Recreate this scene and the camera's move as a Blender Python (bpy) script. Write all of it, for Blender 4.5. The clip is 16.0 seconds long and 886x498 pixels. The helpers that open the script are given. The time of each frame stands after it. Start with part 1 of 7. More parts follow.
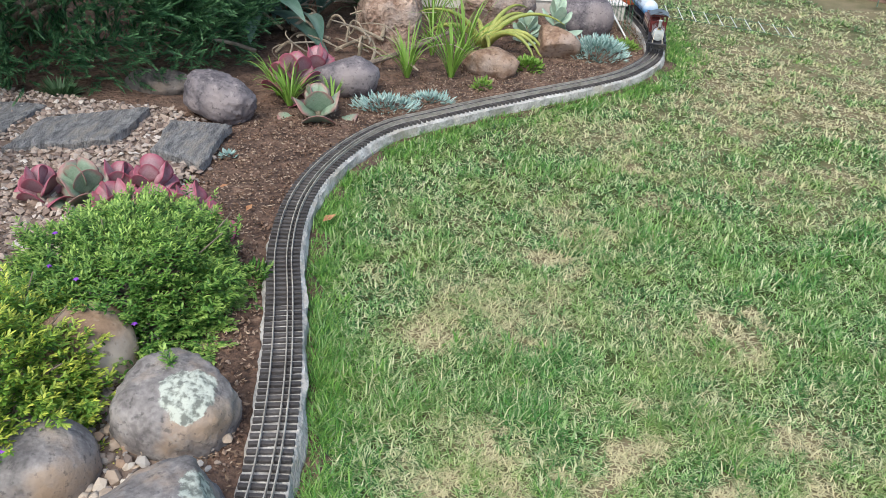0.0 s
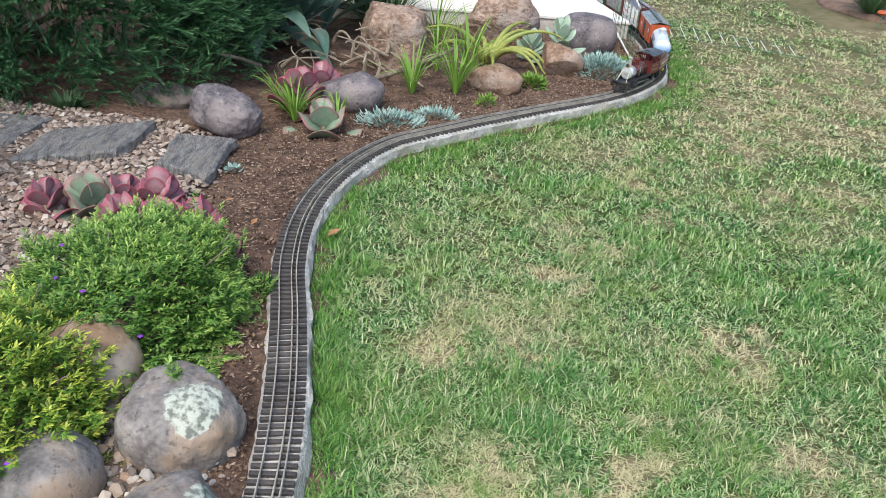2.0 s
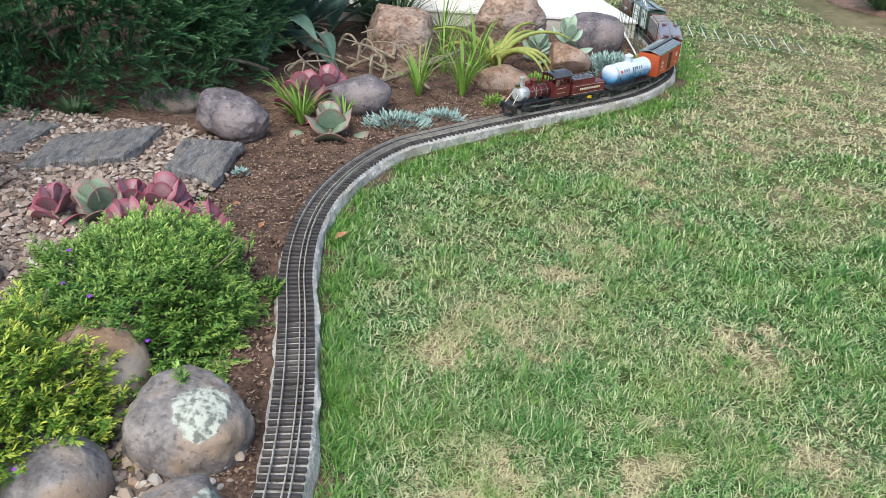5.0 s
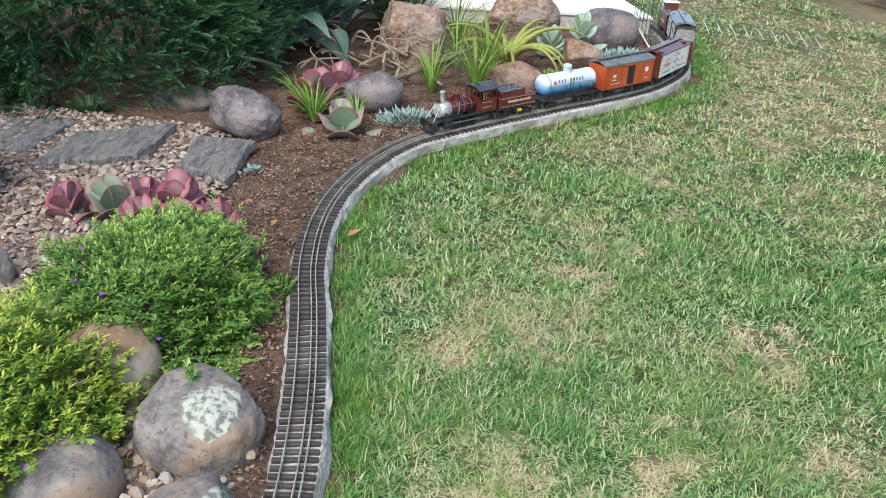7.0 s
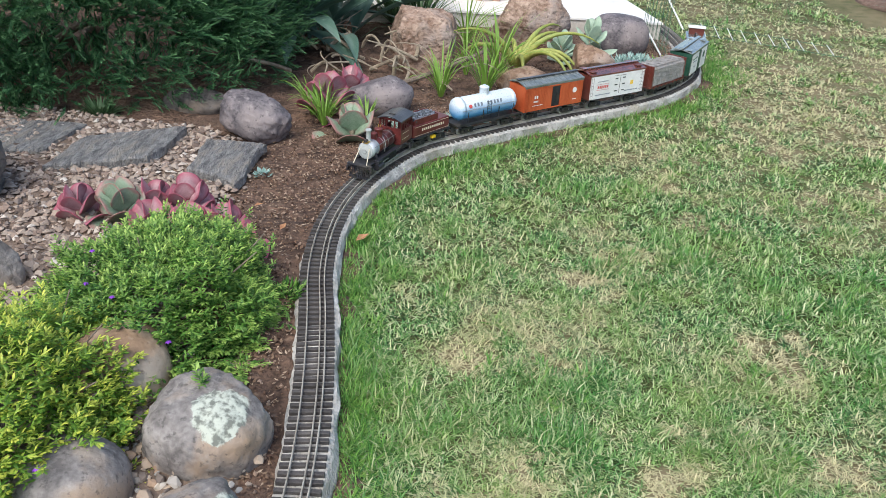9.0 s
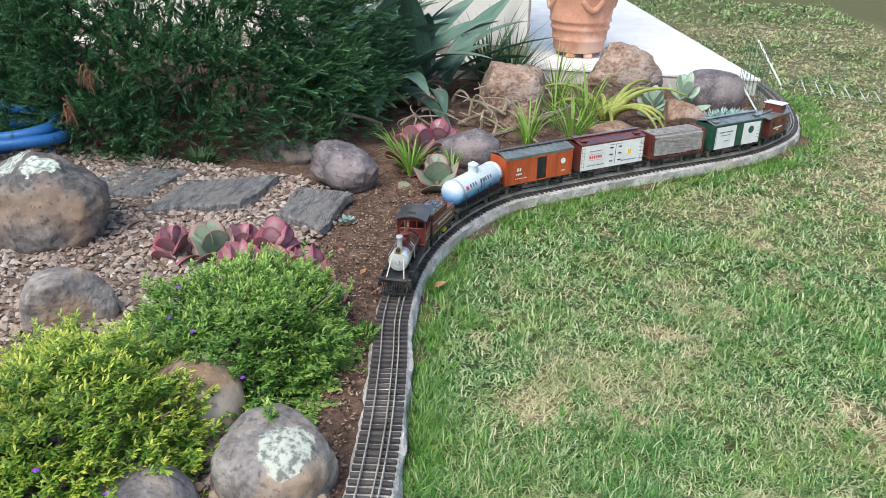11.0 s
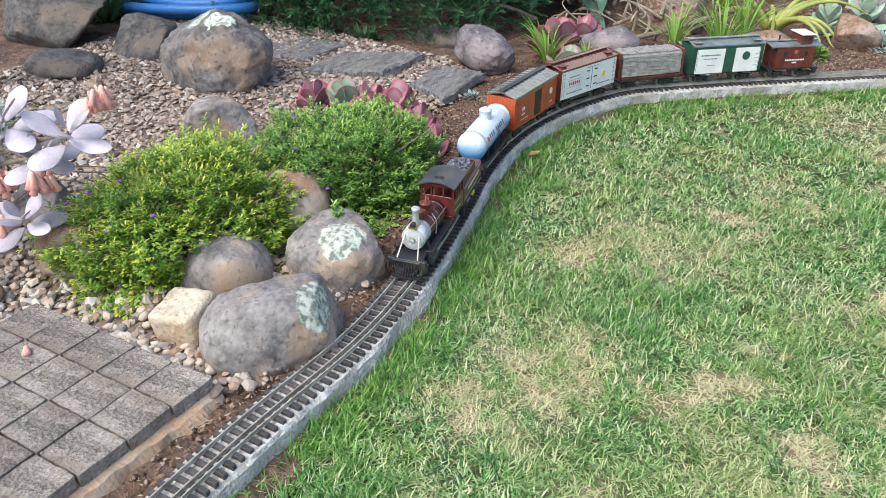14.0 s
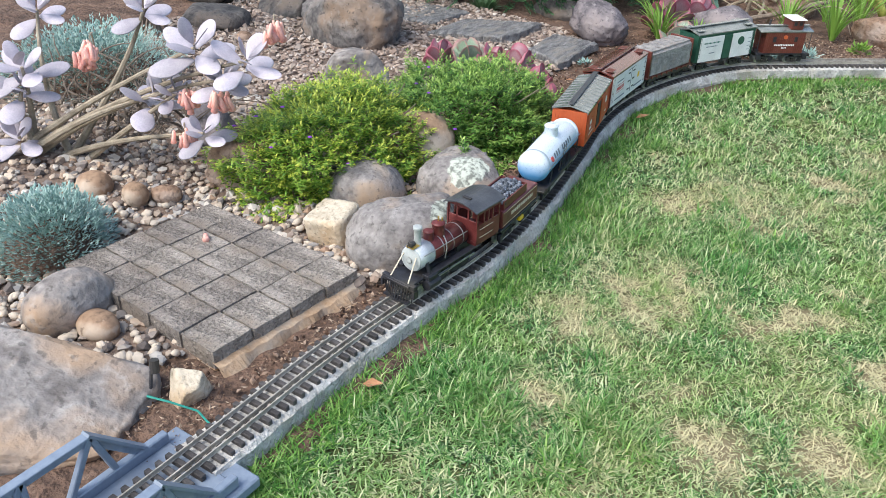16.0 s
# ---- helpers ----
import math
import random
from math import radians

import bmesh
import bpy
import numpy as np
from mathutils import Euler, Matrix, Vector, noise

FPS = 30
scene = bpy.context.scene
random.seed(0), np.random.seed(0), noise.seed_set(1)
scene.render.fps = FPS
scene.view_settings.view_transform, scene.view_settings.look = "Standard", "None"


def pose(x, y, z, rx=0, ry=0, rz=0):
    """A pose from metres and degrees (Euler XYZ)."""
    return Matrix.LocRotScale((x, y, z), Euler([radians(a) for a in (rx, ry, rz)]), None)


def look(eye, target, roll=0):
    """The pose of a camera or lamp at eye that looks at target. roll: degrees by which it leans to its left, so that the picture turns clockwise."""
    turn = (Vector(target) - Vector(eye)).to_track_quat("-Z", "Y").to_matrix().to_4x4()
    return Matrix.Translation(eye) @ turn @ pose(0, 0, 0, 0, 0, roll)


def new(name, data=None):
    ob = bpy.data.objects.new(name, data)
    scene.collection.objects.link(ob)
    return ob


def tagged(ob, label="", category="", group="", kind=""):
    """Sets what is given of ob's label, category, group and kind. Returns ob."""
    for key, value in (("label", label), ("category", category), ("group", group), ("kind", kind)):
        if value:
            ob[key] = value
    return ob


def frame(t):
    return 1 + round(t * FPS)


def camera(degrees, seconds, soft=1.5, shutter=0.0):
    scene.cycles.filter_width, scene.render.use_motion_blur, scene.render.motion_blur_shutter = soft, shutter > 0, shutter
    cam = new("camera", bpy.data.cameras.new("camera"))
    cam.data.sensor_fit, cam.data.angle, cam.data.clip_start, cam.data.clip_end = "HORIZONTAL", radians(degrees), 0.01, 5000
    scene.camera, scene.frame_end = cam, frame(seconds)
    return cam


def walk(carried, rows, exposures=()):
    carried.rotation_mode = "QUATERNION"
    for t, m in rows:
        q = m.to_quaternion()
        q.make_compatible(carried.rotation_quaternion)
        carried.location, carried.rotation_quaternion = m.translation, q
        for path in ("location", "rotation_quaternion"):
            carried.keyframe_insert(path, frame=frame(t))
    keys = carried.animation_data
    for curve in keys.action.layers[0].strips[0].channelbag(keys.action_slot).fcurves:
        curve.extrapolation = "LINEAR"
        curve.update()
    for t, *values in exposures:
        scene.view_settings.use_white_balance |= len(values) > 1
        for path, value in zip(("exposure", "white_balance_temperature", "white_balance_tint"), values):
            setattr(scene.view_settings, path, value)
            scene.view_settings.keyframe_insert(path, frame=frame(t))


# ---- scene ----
cam = camera(58.8, 16.0, soft=0.6)
PATH = [
    (0, (0.067, 0.114, 1.161), (0.091, 1.847, 0.162), 3.8),
    (0.5, (0.062, 0.112, 1.159), (0.084, 1.848, 0.166), 3.9),
    (1, (0.063, 0.112, 1.161), (0.084, 1.851, 0.173), 4.0),
    (1.5, (0.059, 0.11, 1.163), (0.081, 1.855, 0.186), 4.2),
    (2, (0.056, 0.109, 1.163), (0.076, 1.86, 0.198), 4.2),
    (2.5, (0.06, 0.106, 1.161), (0.073, 1.86, 0.2), 3.9),
    (3, (0.06, 0.103, 1.161), (0.068, 1.859, 0.203), 3.9),
    (3.5, (0.061, 0.104, 1.161), (0.064, 1.86, 0.203), 3.7),
    (4, (0.061, 0.108, 1.159), (0.062, 1.863, 0.2), 3.4),
    (6.5, (0.058, 0.127, 1.152), (0.038, 1.878, 0.187), 3.0),
    (7, (0.065, 0.129, 1.15), (0.026, 1.879, 0.182), 2.7),
    (7.5, (0.069, 0.132, 1.149), (0.024, 1.882, 0.181), 2.8),
    (8, (0.066, 0.133, 1.15), (0.01, 1.883, 0.183), 2.9),
    (8.5, (0.065, 0.131, 1.155), (0.005, 1.88, 0.187), 2.9),
    (8.7, (0.061, 0.133, 1.158), (0.003, 1.881, 0.188), 2.9),
    (10.8, (0.086, 0.123, 1.134), (-0.075, 1.934, 0.301), 2.3),
    (11, (0.107, 0.129, 1.129), (-0.197, 1.92, 0.291), 1.0),
    (11.5, (0.173, 0.149, 1.111), (-0.329, 1.852, 0.19), 0.4),
    (12, (0.248, 0.112, 1.094), (-0.273, 1.791, 0.141), 0.5),
    (12.5, (0.349, 0.05, 1.085), (-0.191, 1.706, 0.103), 1.7),
    (13, (0.483, 0.056, 1.063), (-0.226, 1.648, 0.081), 1.8),
    (13.3, (0.505, 0.025, 1.06), (-0.225, 1.605, 0.075), 2.0),
    (13.5, (0.523, -0.003, 1.058), (-0.226, 1.569, 0.074), 1.7),
    (14, (0.544, -0.081, 1.06), (-0.217, 1.473, 0.057), 0.8),
    (14.5, (0.551, -0.127, 1.058), (-0.223, 1.419, 0.054), 1.3),
    (15, (0.614, -0.161, 1.056), (-0.238, 1.355, 0.068), 2.5),
    (15.5, (0.651, -0.233, 1.05), (-0.281, 1.23, 0.055), 2.3),
    (16, (0.616, -0.368, 1.049), (-0.324, 1.065, 0.017), 1.5),
]
walk(cam, [(t, look(eye, target, roll)) for t, eye, target, roll in PATH], exposures=[(0, 0.77, 6300, 6), (10.5, 0.77, 6300, 6), (12.0, 0.97, 6300, 6), (13.5, 1.03, 6300, 6), (16, 1.02, 6300, 6)])

# ---------------- world and light: soft overcast daylight ----------------
world = bpy.data.worlds.new("sky")
world.use_nodes = True
scene.world = world
wn = world.node_tree
sky = wn.nodes.new("ShaderNodeTexSky")
sky.sky_type = "NISHITA"
sky.sun_disc = False
sky.sun_elevation, sky.sun_rotation = radians(52), radians(200)
sky.air_density, sky.dust_density, sky.ozone_density = 1.0, 3.0, 1.0
wn.links.new(sky.outputs[0], wn.nodes["Background"].inputs[0])
wn.nodes["Background"].inputs[1].default_value = 0.135
sun_data = bpy.data.lights.new("sun", "SUN")
sun_data.energy, sun_data.angle, sun_data.color = 1.3, radians(35), (1.0, 0.96, 0.9)
sun = new("sun", sun_data)
sun.matrix_basis = look((-1.0, -2.7, 4.2), (0, 0, 0))

# ---------------- materials ----------------
def surf(name, c1, c2, scale=20.0, rough=0.8, bump=0.3, c3=None, fine=None, metal=0.0, island=0.0, rand=0.0, spec=0.4, dist=0.004, stretch=(1, 1, 1), spots=None, speck=None):
    """A node material: two scales of noise between c1 and c2, a third colour in blotches, relief, and a variation per piece."""
    m = bpy.data.materials.new(name)
    m.use_nodes = True
    nt = m.node_tree
    n, l = nt.nodes, nt.links
    b = n["Principled BSDF"]
    b.inputs["Roughness"].default_value = rough
    b.inputs["Metallic"].default_value = metal
    b.inputs["Specular IOR Level"].default_value = spec
    tc = n.new("ShaderNodeTexCoord")
    mp = n.new("ShaderNodeMapping")
    mp.inputs["Scale"].default_value = stretch
    l.new(tc.outputs["Object"], mp.inputs["Vector"])
    big = n.new("ShaderNodeTexNoise")
    big.inputs["Scale"].default_value, big.inputs["Detail"].default_value = scale, 5
    sm = n.new("ShaderNodeTexNoise")
    sm.inputs["Scale"].default_value, sm.inputs["Detail"].default_value = fine or scale * 9, 4
    for t in (big, sm):
        l.new(mp.outputs[0], t.inputs["Vector"])
    add = n.new("ShaderNodeMath")
    add.operation = "MULTIPLY_ADD"
    l.new(sm.outputs[0], add.inputs[0])
    add.inputs[1].default_value = 0.6
    l.new(big.outputs[0], add.inputs[2])
    rmp = n.new("ShaderNodeMapRange")
    rmp.inputs["From Min"].default_value, rmp.inputs["From Max"].default_value = 0.6, 1.0
    l.new(add.outputs[0], rmp.inputs["Value"])
    mix = n.new("ShaderNodeMix")
    mix.data_type = "RGBA"
    l.new(rmp.outputs[0], mix.inputs["Factor"])
    mix.inputs[6].default_value, mix.inputs[7].default_value = (*c1, 1), (*c2, 1)
    col = mix.outputs[2]
    if c3:
        bl = n.new("ShaderNodeTexNoise")
        bl.inputs["Scale"].default_value, bl.inputs["Detail"].default_value = scale * 0.45, 6
        l.new(mp.outputs[0], bl.inputs["Vector"])
        r3 = n.new("ShaderNodeMapRange")
        r3.inputs["From Min"].default_value, r3.inputs["From Max"].default_value = 0.5, 0.66
        l.new(bl.outputs[0], r3.inputs["Value"])
        m3 = n.new("ShaderNodeMix")
        m3.data_type = "RGBA"
        l.new(r3.outputs[0], m3.inputs["Factor"])
        l.new(col, m3.inputs[6])
        m3.inputs[7].default_value = (*c3, 1)
        col = m3.outputs[2]
    if speck:
        # fine dark pits and pale flecks
        for lo_, hi_, cc in ((0.33, 0.42, [v * 0.5 for v in c1]), (0.70, 0.60, speck)):
            sp = n.new("ShaderNodeTexNoise")
            sp.inputs["Scale"].default_value, sp.inputs["Detail"].default_value = (fine or scale * 9) * (0.9 if lo_ < 0.5 else 0.55), 7
            l.new(mp.outputs[0], sp.inputs["Vector"])
            rp = n.new("ShaderNodeMapRange")
            rp.inputs["From Min"].default_value, rp.inputs["From Max"].default_value = lo_, hi_
            rp.inputs["To Min"].default_value, rp.inputs["To Max"].default_value = (0.6 if lo_ < 0.5 else 0.35), 0
            l.new(sp.outputs[0], rp.inputs["Value"])
            mk = n.new("ShaderNodeMix")
            mk.data_type = "RGBA"
            l.new(rp.outputs[0], mk.inputs["Factor"])
            l.new(col, mk.inputs[6])
            mk.inputs[7].default_value = (*cc, 1)
            col = mk.outputs[2]
    if spots:
        # lichen: (x, y, z, radius) patches with ragged rims, in the object's own space
        for sx, sy, sz, sr, sc in spots:
            vm = n.new("ShaderNodeVectorMath")
            vm.operation = "DISTANCE"
            l.new(tc.outputs["Object"], vm.inputs[0])
            vm.inputs[1].default_value = (sx, sy, sz)
            rag = n.new("ShaderNodeTexNoise")
            rag.inputs["Scale"].default_value, rag.inputs["Detail"].default_value = 20, 9
            rag.inputs["Roughness"].default_value = 0.66
            l.new(tc.outputs["Object"], rag.inputs["Vector"])
            ma = n.new("ShaderNodeMath")
            ma.operation = "MULTIPLY_ADD"
            l.new(rag.outputs[0], ma.inputs[0])
            ma.inputs[1].default_value = sr * 1.15
            l.new(vm.outputs["Value"], ma.inputs[2])
            rs = n.new("ShaderNodeMapRange")
            rs.inputs["From Min"].default_value, rs.inputs["From Max"].default_value = sr * 1.5, sr * 1.56
            rs.inputs["To Min"].default_value, rs.inputs["To Max"].default_value = 1, 0
            l.new(ma.outputs[0], rs.inputs["Value"])
            ms = n.new("ShaderNodeMix")
            ms.data_type = "RGBA"
            l.new(rs.outputs[0], ms.inputs["Factor"])
            l.new(col, ms.inputs[6])
            crust = n.new("ShaderNodeMix")
            crust.data_type = "RGBA"
            rc_ = n.new("ShaderNodeMapRange")
            rc_.inputs["From Min"].default_value, rc_.inputs["From Max"].default_value = 0.4, 0.58
            l.new(sm.outputs[0], rc_.inputs["Value"])
            l.new(rc_.outputs[0], crust.inputs["Factor"])
            crust.inputs[6].default_value = (*[v * 0.5 for v in sc], 1)
            crust.inputs[7].default_value = (*[min(1, v * 1.4) for v in sc], 1)
            l.new(crust.outputs[2], ms.inputs[7])
            col = ms.outputs[2]
    if island or rand:
        if island:
            g = n.new("ShaderNodeNewGeometry")
            src = g.outputs["Random Per Island"]
        else:
            g = n.new("ShaderNodeObjectInfo")
            src = g.outputs["Random"]
        k = island or rand
        rr = n.new("ShaderNodeMapRange")
        rr.inputs["To Min"].default_value, rr.inputs["To Max"].default_value = 1 - k, 1 + k
        l.new(src, rr.inputs["Value"])
        hs = n.new("ShaderNodeHueSaturation")
        l.new(rr.outputs[0], hs.inputs["Value"])
        r2 = n.new("ShaderNodeMath")
        r2.operation = "MULTIPLY_ADD"
        l.new(src, r2.inputs[0])
        r2.inputs[1].default_value, r2.inputs[2].default_value = k * 0.06, 0.5 - k * 0.03
        l.new(r2.outputs[0], hs.inputs["Hue"])
        l.new(col, hs.inputs["Color"])
        col = hs.outputs[0]
    l.new(col, b.inputs["Base Color"])
    if bump:
        bp = n.new("ShaderNodeBump")
        bp.inputs["Strength"].default_value, bp.inputs["Distance"].default_value = bump, dist
        l.new(add.outputs[0], bp.inputs["Height"])
        l.new(bp.outputs[0], b.inputs["Normal"])
    return m


def plain(name, c, rough=0.5, metal=0.0, bump=0.08):
    return surf(name, [v * 0.86 for v in c], [min(1, v * 1.1) for v in c], 55, rough, bump, metal=metal, dist=0.001)


def pieces(name, ramp, rough=0.6, spec=0.35, noise_scale=0.0, noise_col=None, attr="", attr_col=None, trans=0.0, tip="", tip_col=None):
    """A material for leaves, blades and pebbles: each island takes its colour from a ramp; blotches of another colour across the bed."""
    m = bpy.data.materials.new(name)
    m.use_nodes = True
    n, l = m.node_tree.nodes, m.node_tree.links
    b = n["Principled BSDF"]
    b.inputs["Roughness"].default_value = rough
    b.inputs["Specular IOR Level"].default_value = spec
    g = n.new("ShaderNodeNewGeometry")
    cr = n.new("ShaderNodeValToRGB")
    while len(cr.color_ramp.elements) < len(ramp):
        cr.color_ramp.elements.new(0.5)
    for i, c in enumerate(ramp):
        cr.color_ramp.elements[i].position = i / (len(ramp) - 1)
        cr.color_ramp.elements[i].color = (*c, 1)
    l.new(g.outputs["Random Per Island"], cr.inputs[0])
    col = cr.outputs[0]
    tc = n.new("ShaderNodeTexCoord")
    if noise_scale:
        t = n.new("ShaderNodeTexNoise")
        t.inputs["Scale"].default_value, t.inputs["Detail"].default_value = noise_scale, 4
        l.new(tc.outputs["Object"], t.inputs["Vector"])
        r = n.new("ShaderNodeMapRange")
        r.inputs["From Min"].default_value, r.inputs["From Max"].default_value = 0.42, 0.68
        r.inputs["To Max"].default_value = 0.5
        l.new(t.outputs[0], r.inputs["Value"])
        mx = n.new("ShaderNodeMix")
        mx.data_type = "RGBA"
        l.new(r.outputs[0], mx.inputs["Factor"])
        l.new(col, mx.inputs[6])
        mx.inputs[7].default_value = (*noise_col, 1)
        col = mx.outputs[2]
    if tip:
        ta = n.new("ShaderNodeAttribute")
        ta.attribute_name = tip
        mt = n.new("ShaderNodeMix")
        mt.data_type = "RGBA"
        l.new(ta.outputs["Fac"], mt.inputs["Factor"])
        l.new(col, mt.inputs[6])
        mt.inputs[7].default_value = (*tip_col, 1)
        col = mt.outputs[2]
    if attr:
        a = n.new("ShaderNodeAttribute")
        a.attribute_name = attr
        mx = n.new("ShaderNodeMix")
        mx.data_type = "RGBA"
        jit = n.new("ShaderNodeMath")
        jit.operation = "MULTIPLY_ADD"
        l.new(g.outputs["Random Per Island"], jit.inputs[0])
        jit.inputs[1].default_value = 0.5
        l.new(a.outputs["Fac"], jit.inputs[2])
        r = n.new("ShaderNodeMapRange")
        r.inputs["From Min"].default_value, r.inputs["From Max"].default_value = 0.35, 1.05
        l.new(jit.outputs[0], r.inputs["Value"])
        r.inputs["To Max"].default_value = 0.82
        l.new(r.outputs[0], mx.inputs["Factor"])
        l.new(col, mx.inputs[6])
        mx.inputs[7].default_value = (*attr_col, 1)
        col = mx.outputs[2]
    l.new(col, b.inputs["Base Color"])
    if trans:
        tr = n.new("ShaderNodeBsdfTranslucent")
        l.new(col, tr.inputs["Color"])
        ms = n.new("ShaderNodeMixShader")
        ms.inputs[0].default_value = trans
        l.new(b.outputs[0], ms.inputs[1])
        l.new(tr.outputs[0], ms.inputs[2])
        l.new(ms.outputs[0], n["Material Output"].inputs["Surface"])
    else:
        t2 = n.new("ShaderNodeTexNoise")
        t2.inputs["Scale"].default_value, t2.inputs["Detail"].default_value = 160, 3
        l.new(tc.outputs["Object"], t2.inputs["Vector"])
        bp = n.new("ShaderNodeBump")
        bp.inputs["Strength"].default_value, bp.inputs["Distance"].default_value = 0.35, 0.002
        l.new(t2.outputs[0], bp.inputs["Height"])
        l.new(bp.outputs[0], b.inputs["Normal"])
    return m



def rimmed(name, mid, mid2, rim, start, rand):
    """A succulent leaf whose colour turns towards its rim, with a waxy mottle."""
    m = surf(name, mid, mid2, 4, 0.5, 0.1, fine=26, rand=rand)
    n, l = m.node_tree.nodes, m.node_tree.links
    tc = n.new("ShaderNodeTexCoord")
    mp = n.new("ShaderNodeMapping")
    mp.inputs["Location"].default_value, mp.inputs["Scale"].default_value = (0, 0, -1.0), (0, 2.1, 2.0)
    l.new(tc.outputs["Object"], mp.inputs["Vector"])
    ln = n.new("ShaderNodeVectorMath")
    ln.operation = "LENGTH"
    l.new(mp.outputs[0], ln.inputs[0])
    no = n.new("ShaderNodeTexNoise")
    no.inputs["Scale"].default_value = 5
    l.new(tc.outputs["Object"], no.inputs["Vector"])
    ad = n.new("ShaderNodeMath")
    ad.operation = "MULTIPLY_ADD"
    l.new(no.outputs[0], ad.inputs[0])
    ad.inputs[1].default_value = 0.5
    l.new(ln.outputs["Value"], ad.inputs[2])
    mr = n.new("ShaderNodeMapRange")
    mr.inputs["From Min"].default_value, mr.inputs["From Max"].default_value = start, start + 0.4
    l.new(ad.outputs[0], mr.inputs["Value"])
    mx = n.new("ShaderNodeMix")
    mx.data_type = "RGBA"
    b = n["Principled BSDF"]
    src = b.inputs["Base Color"].links[0].from_socket
    l.new(mr.outputs[0], mx.inputs["Factor"])
    l.new(src, mx.inputs[6])
    mx.inputs[7].default_value = (*rim, 1)
    l.new(mx.outputs[2], b.inputs["Base Color"])
    return m


def two_tone(name, low, high, z0, z1):
    """Weathered tank paint: one colour below, another above, with a worn border."""
    m = surf(name, [v * 0.92 for v in high], high, 30, 0.32, 0.05, speck=(0.3, 0.33, 0.36))
    n, l = m.node_tree.nodes, m.node_tree.links
    tc = n.new("ShaderNodeTexCoord")
    sp = n.new("ShaderNodeSeparateXYZ")
    l.new(tc.outputs["Object"], sp.inputs[0])
    no = n.new("ShaderNodeTexNoise")
    no.inputs["Scale"].default_value, no.inputs["Detail"].default_value = 28, 5
    l.new(tc.outputs["Object"], no.inputs["Vector"])
    ad = n.new("ShaderNodeMath")
    ad.operation = "MULTIPLY_ADD"
    l.new(no.outputs[0], ad.inputs[0])
    ad.inputs[1].default_value = 0.02
    l.new(sp.outputs[2], ad.inputs[2])
    mr = n.new("ShaderNodeMapRange")
    mr.inputs["From Min"].default_value, mr.inputs["From Max"].default_value = z0 + 0.01, z1 + 0.01
    l.new(ad.outputs[0], mr.inputs["Value"])
    mx = n.new("ShaderNodeMix")
    mx.data_type = "RGBA"
    b = n["Principled BSDF"]
    src = b.inputs["Base Color"].links[0].from_socket
    l.new(mr.outputs[0], mx.inputs["Factor"])
    mx.inputs[6].default_value = (*low, 1)
    l.new(src, mx.inputs[7])
    l.new(mx.outputs[2], b.inputs["Base Color"])
    return m


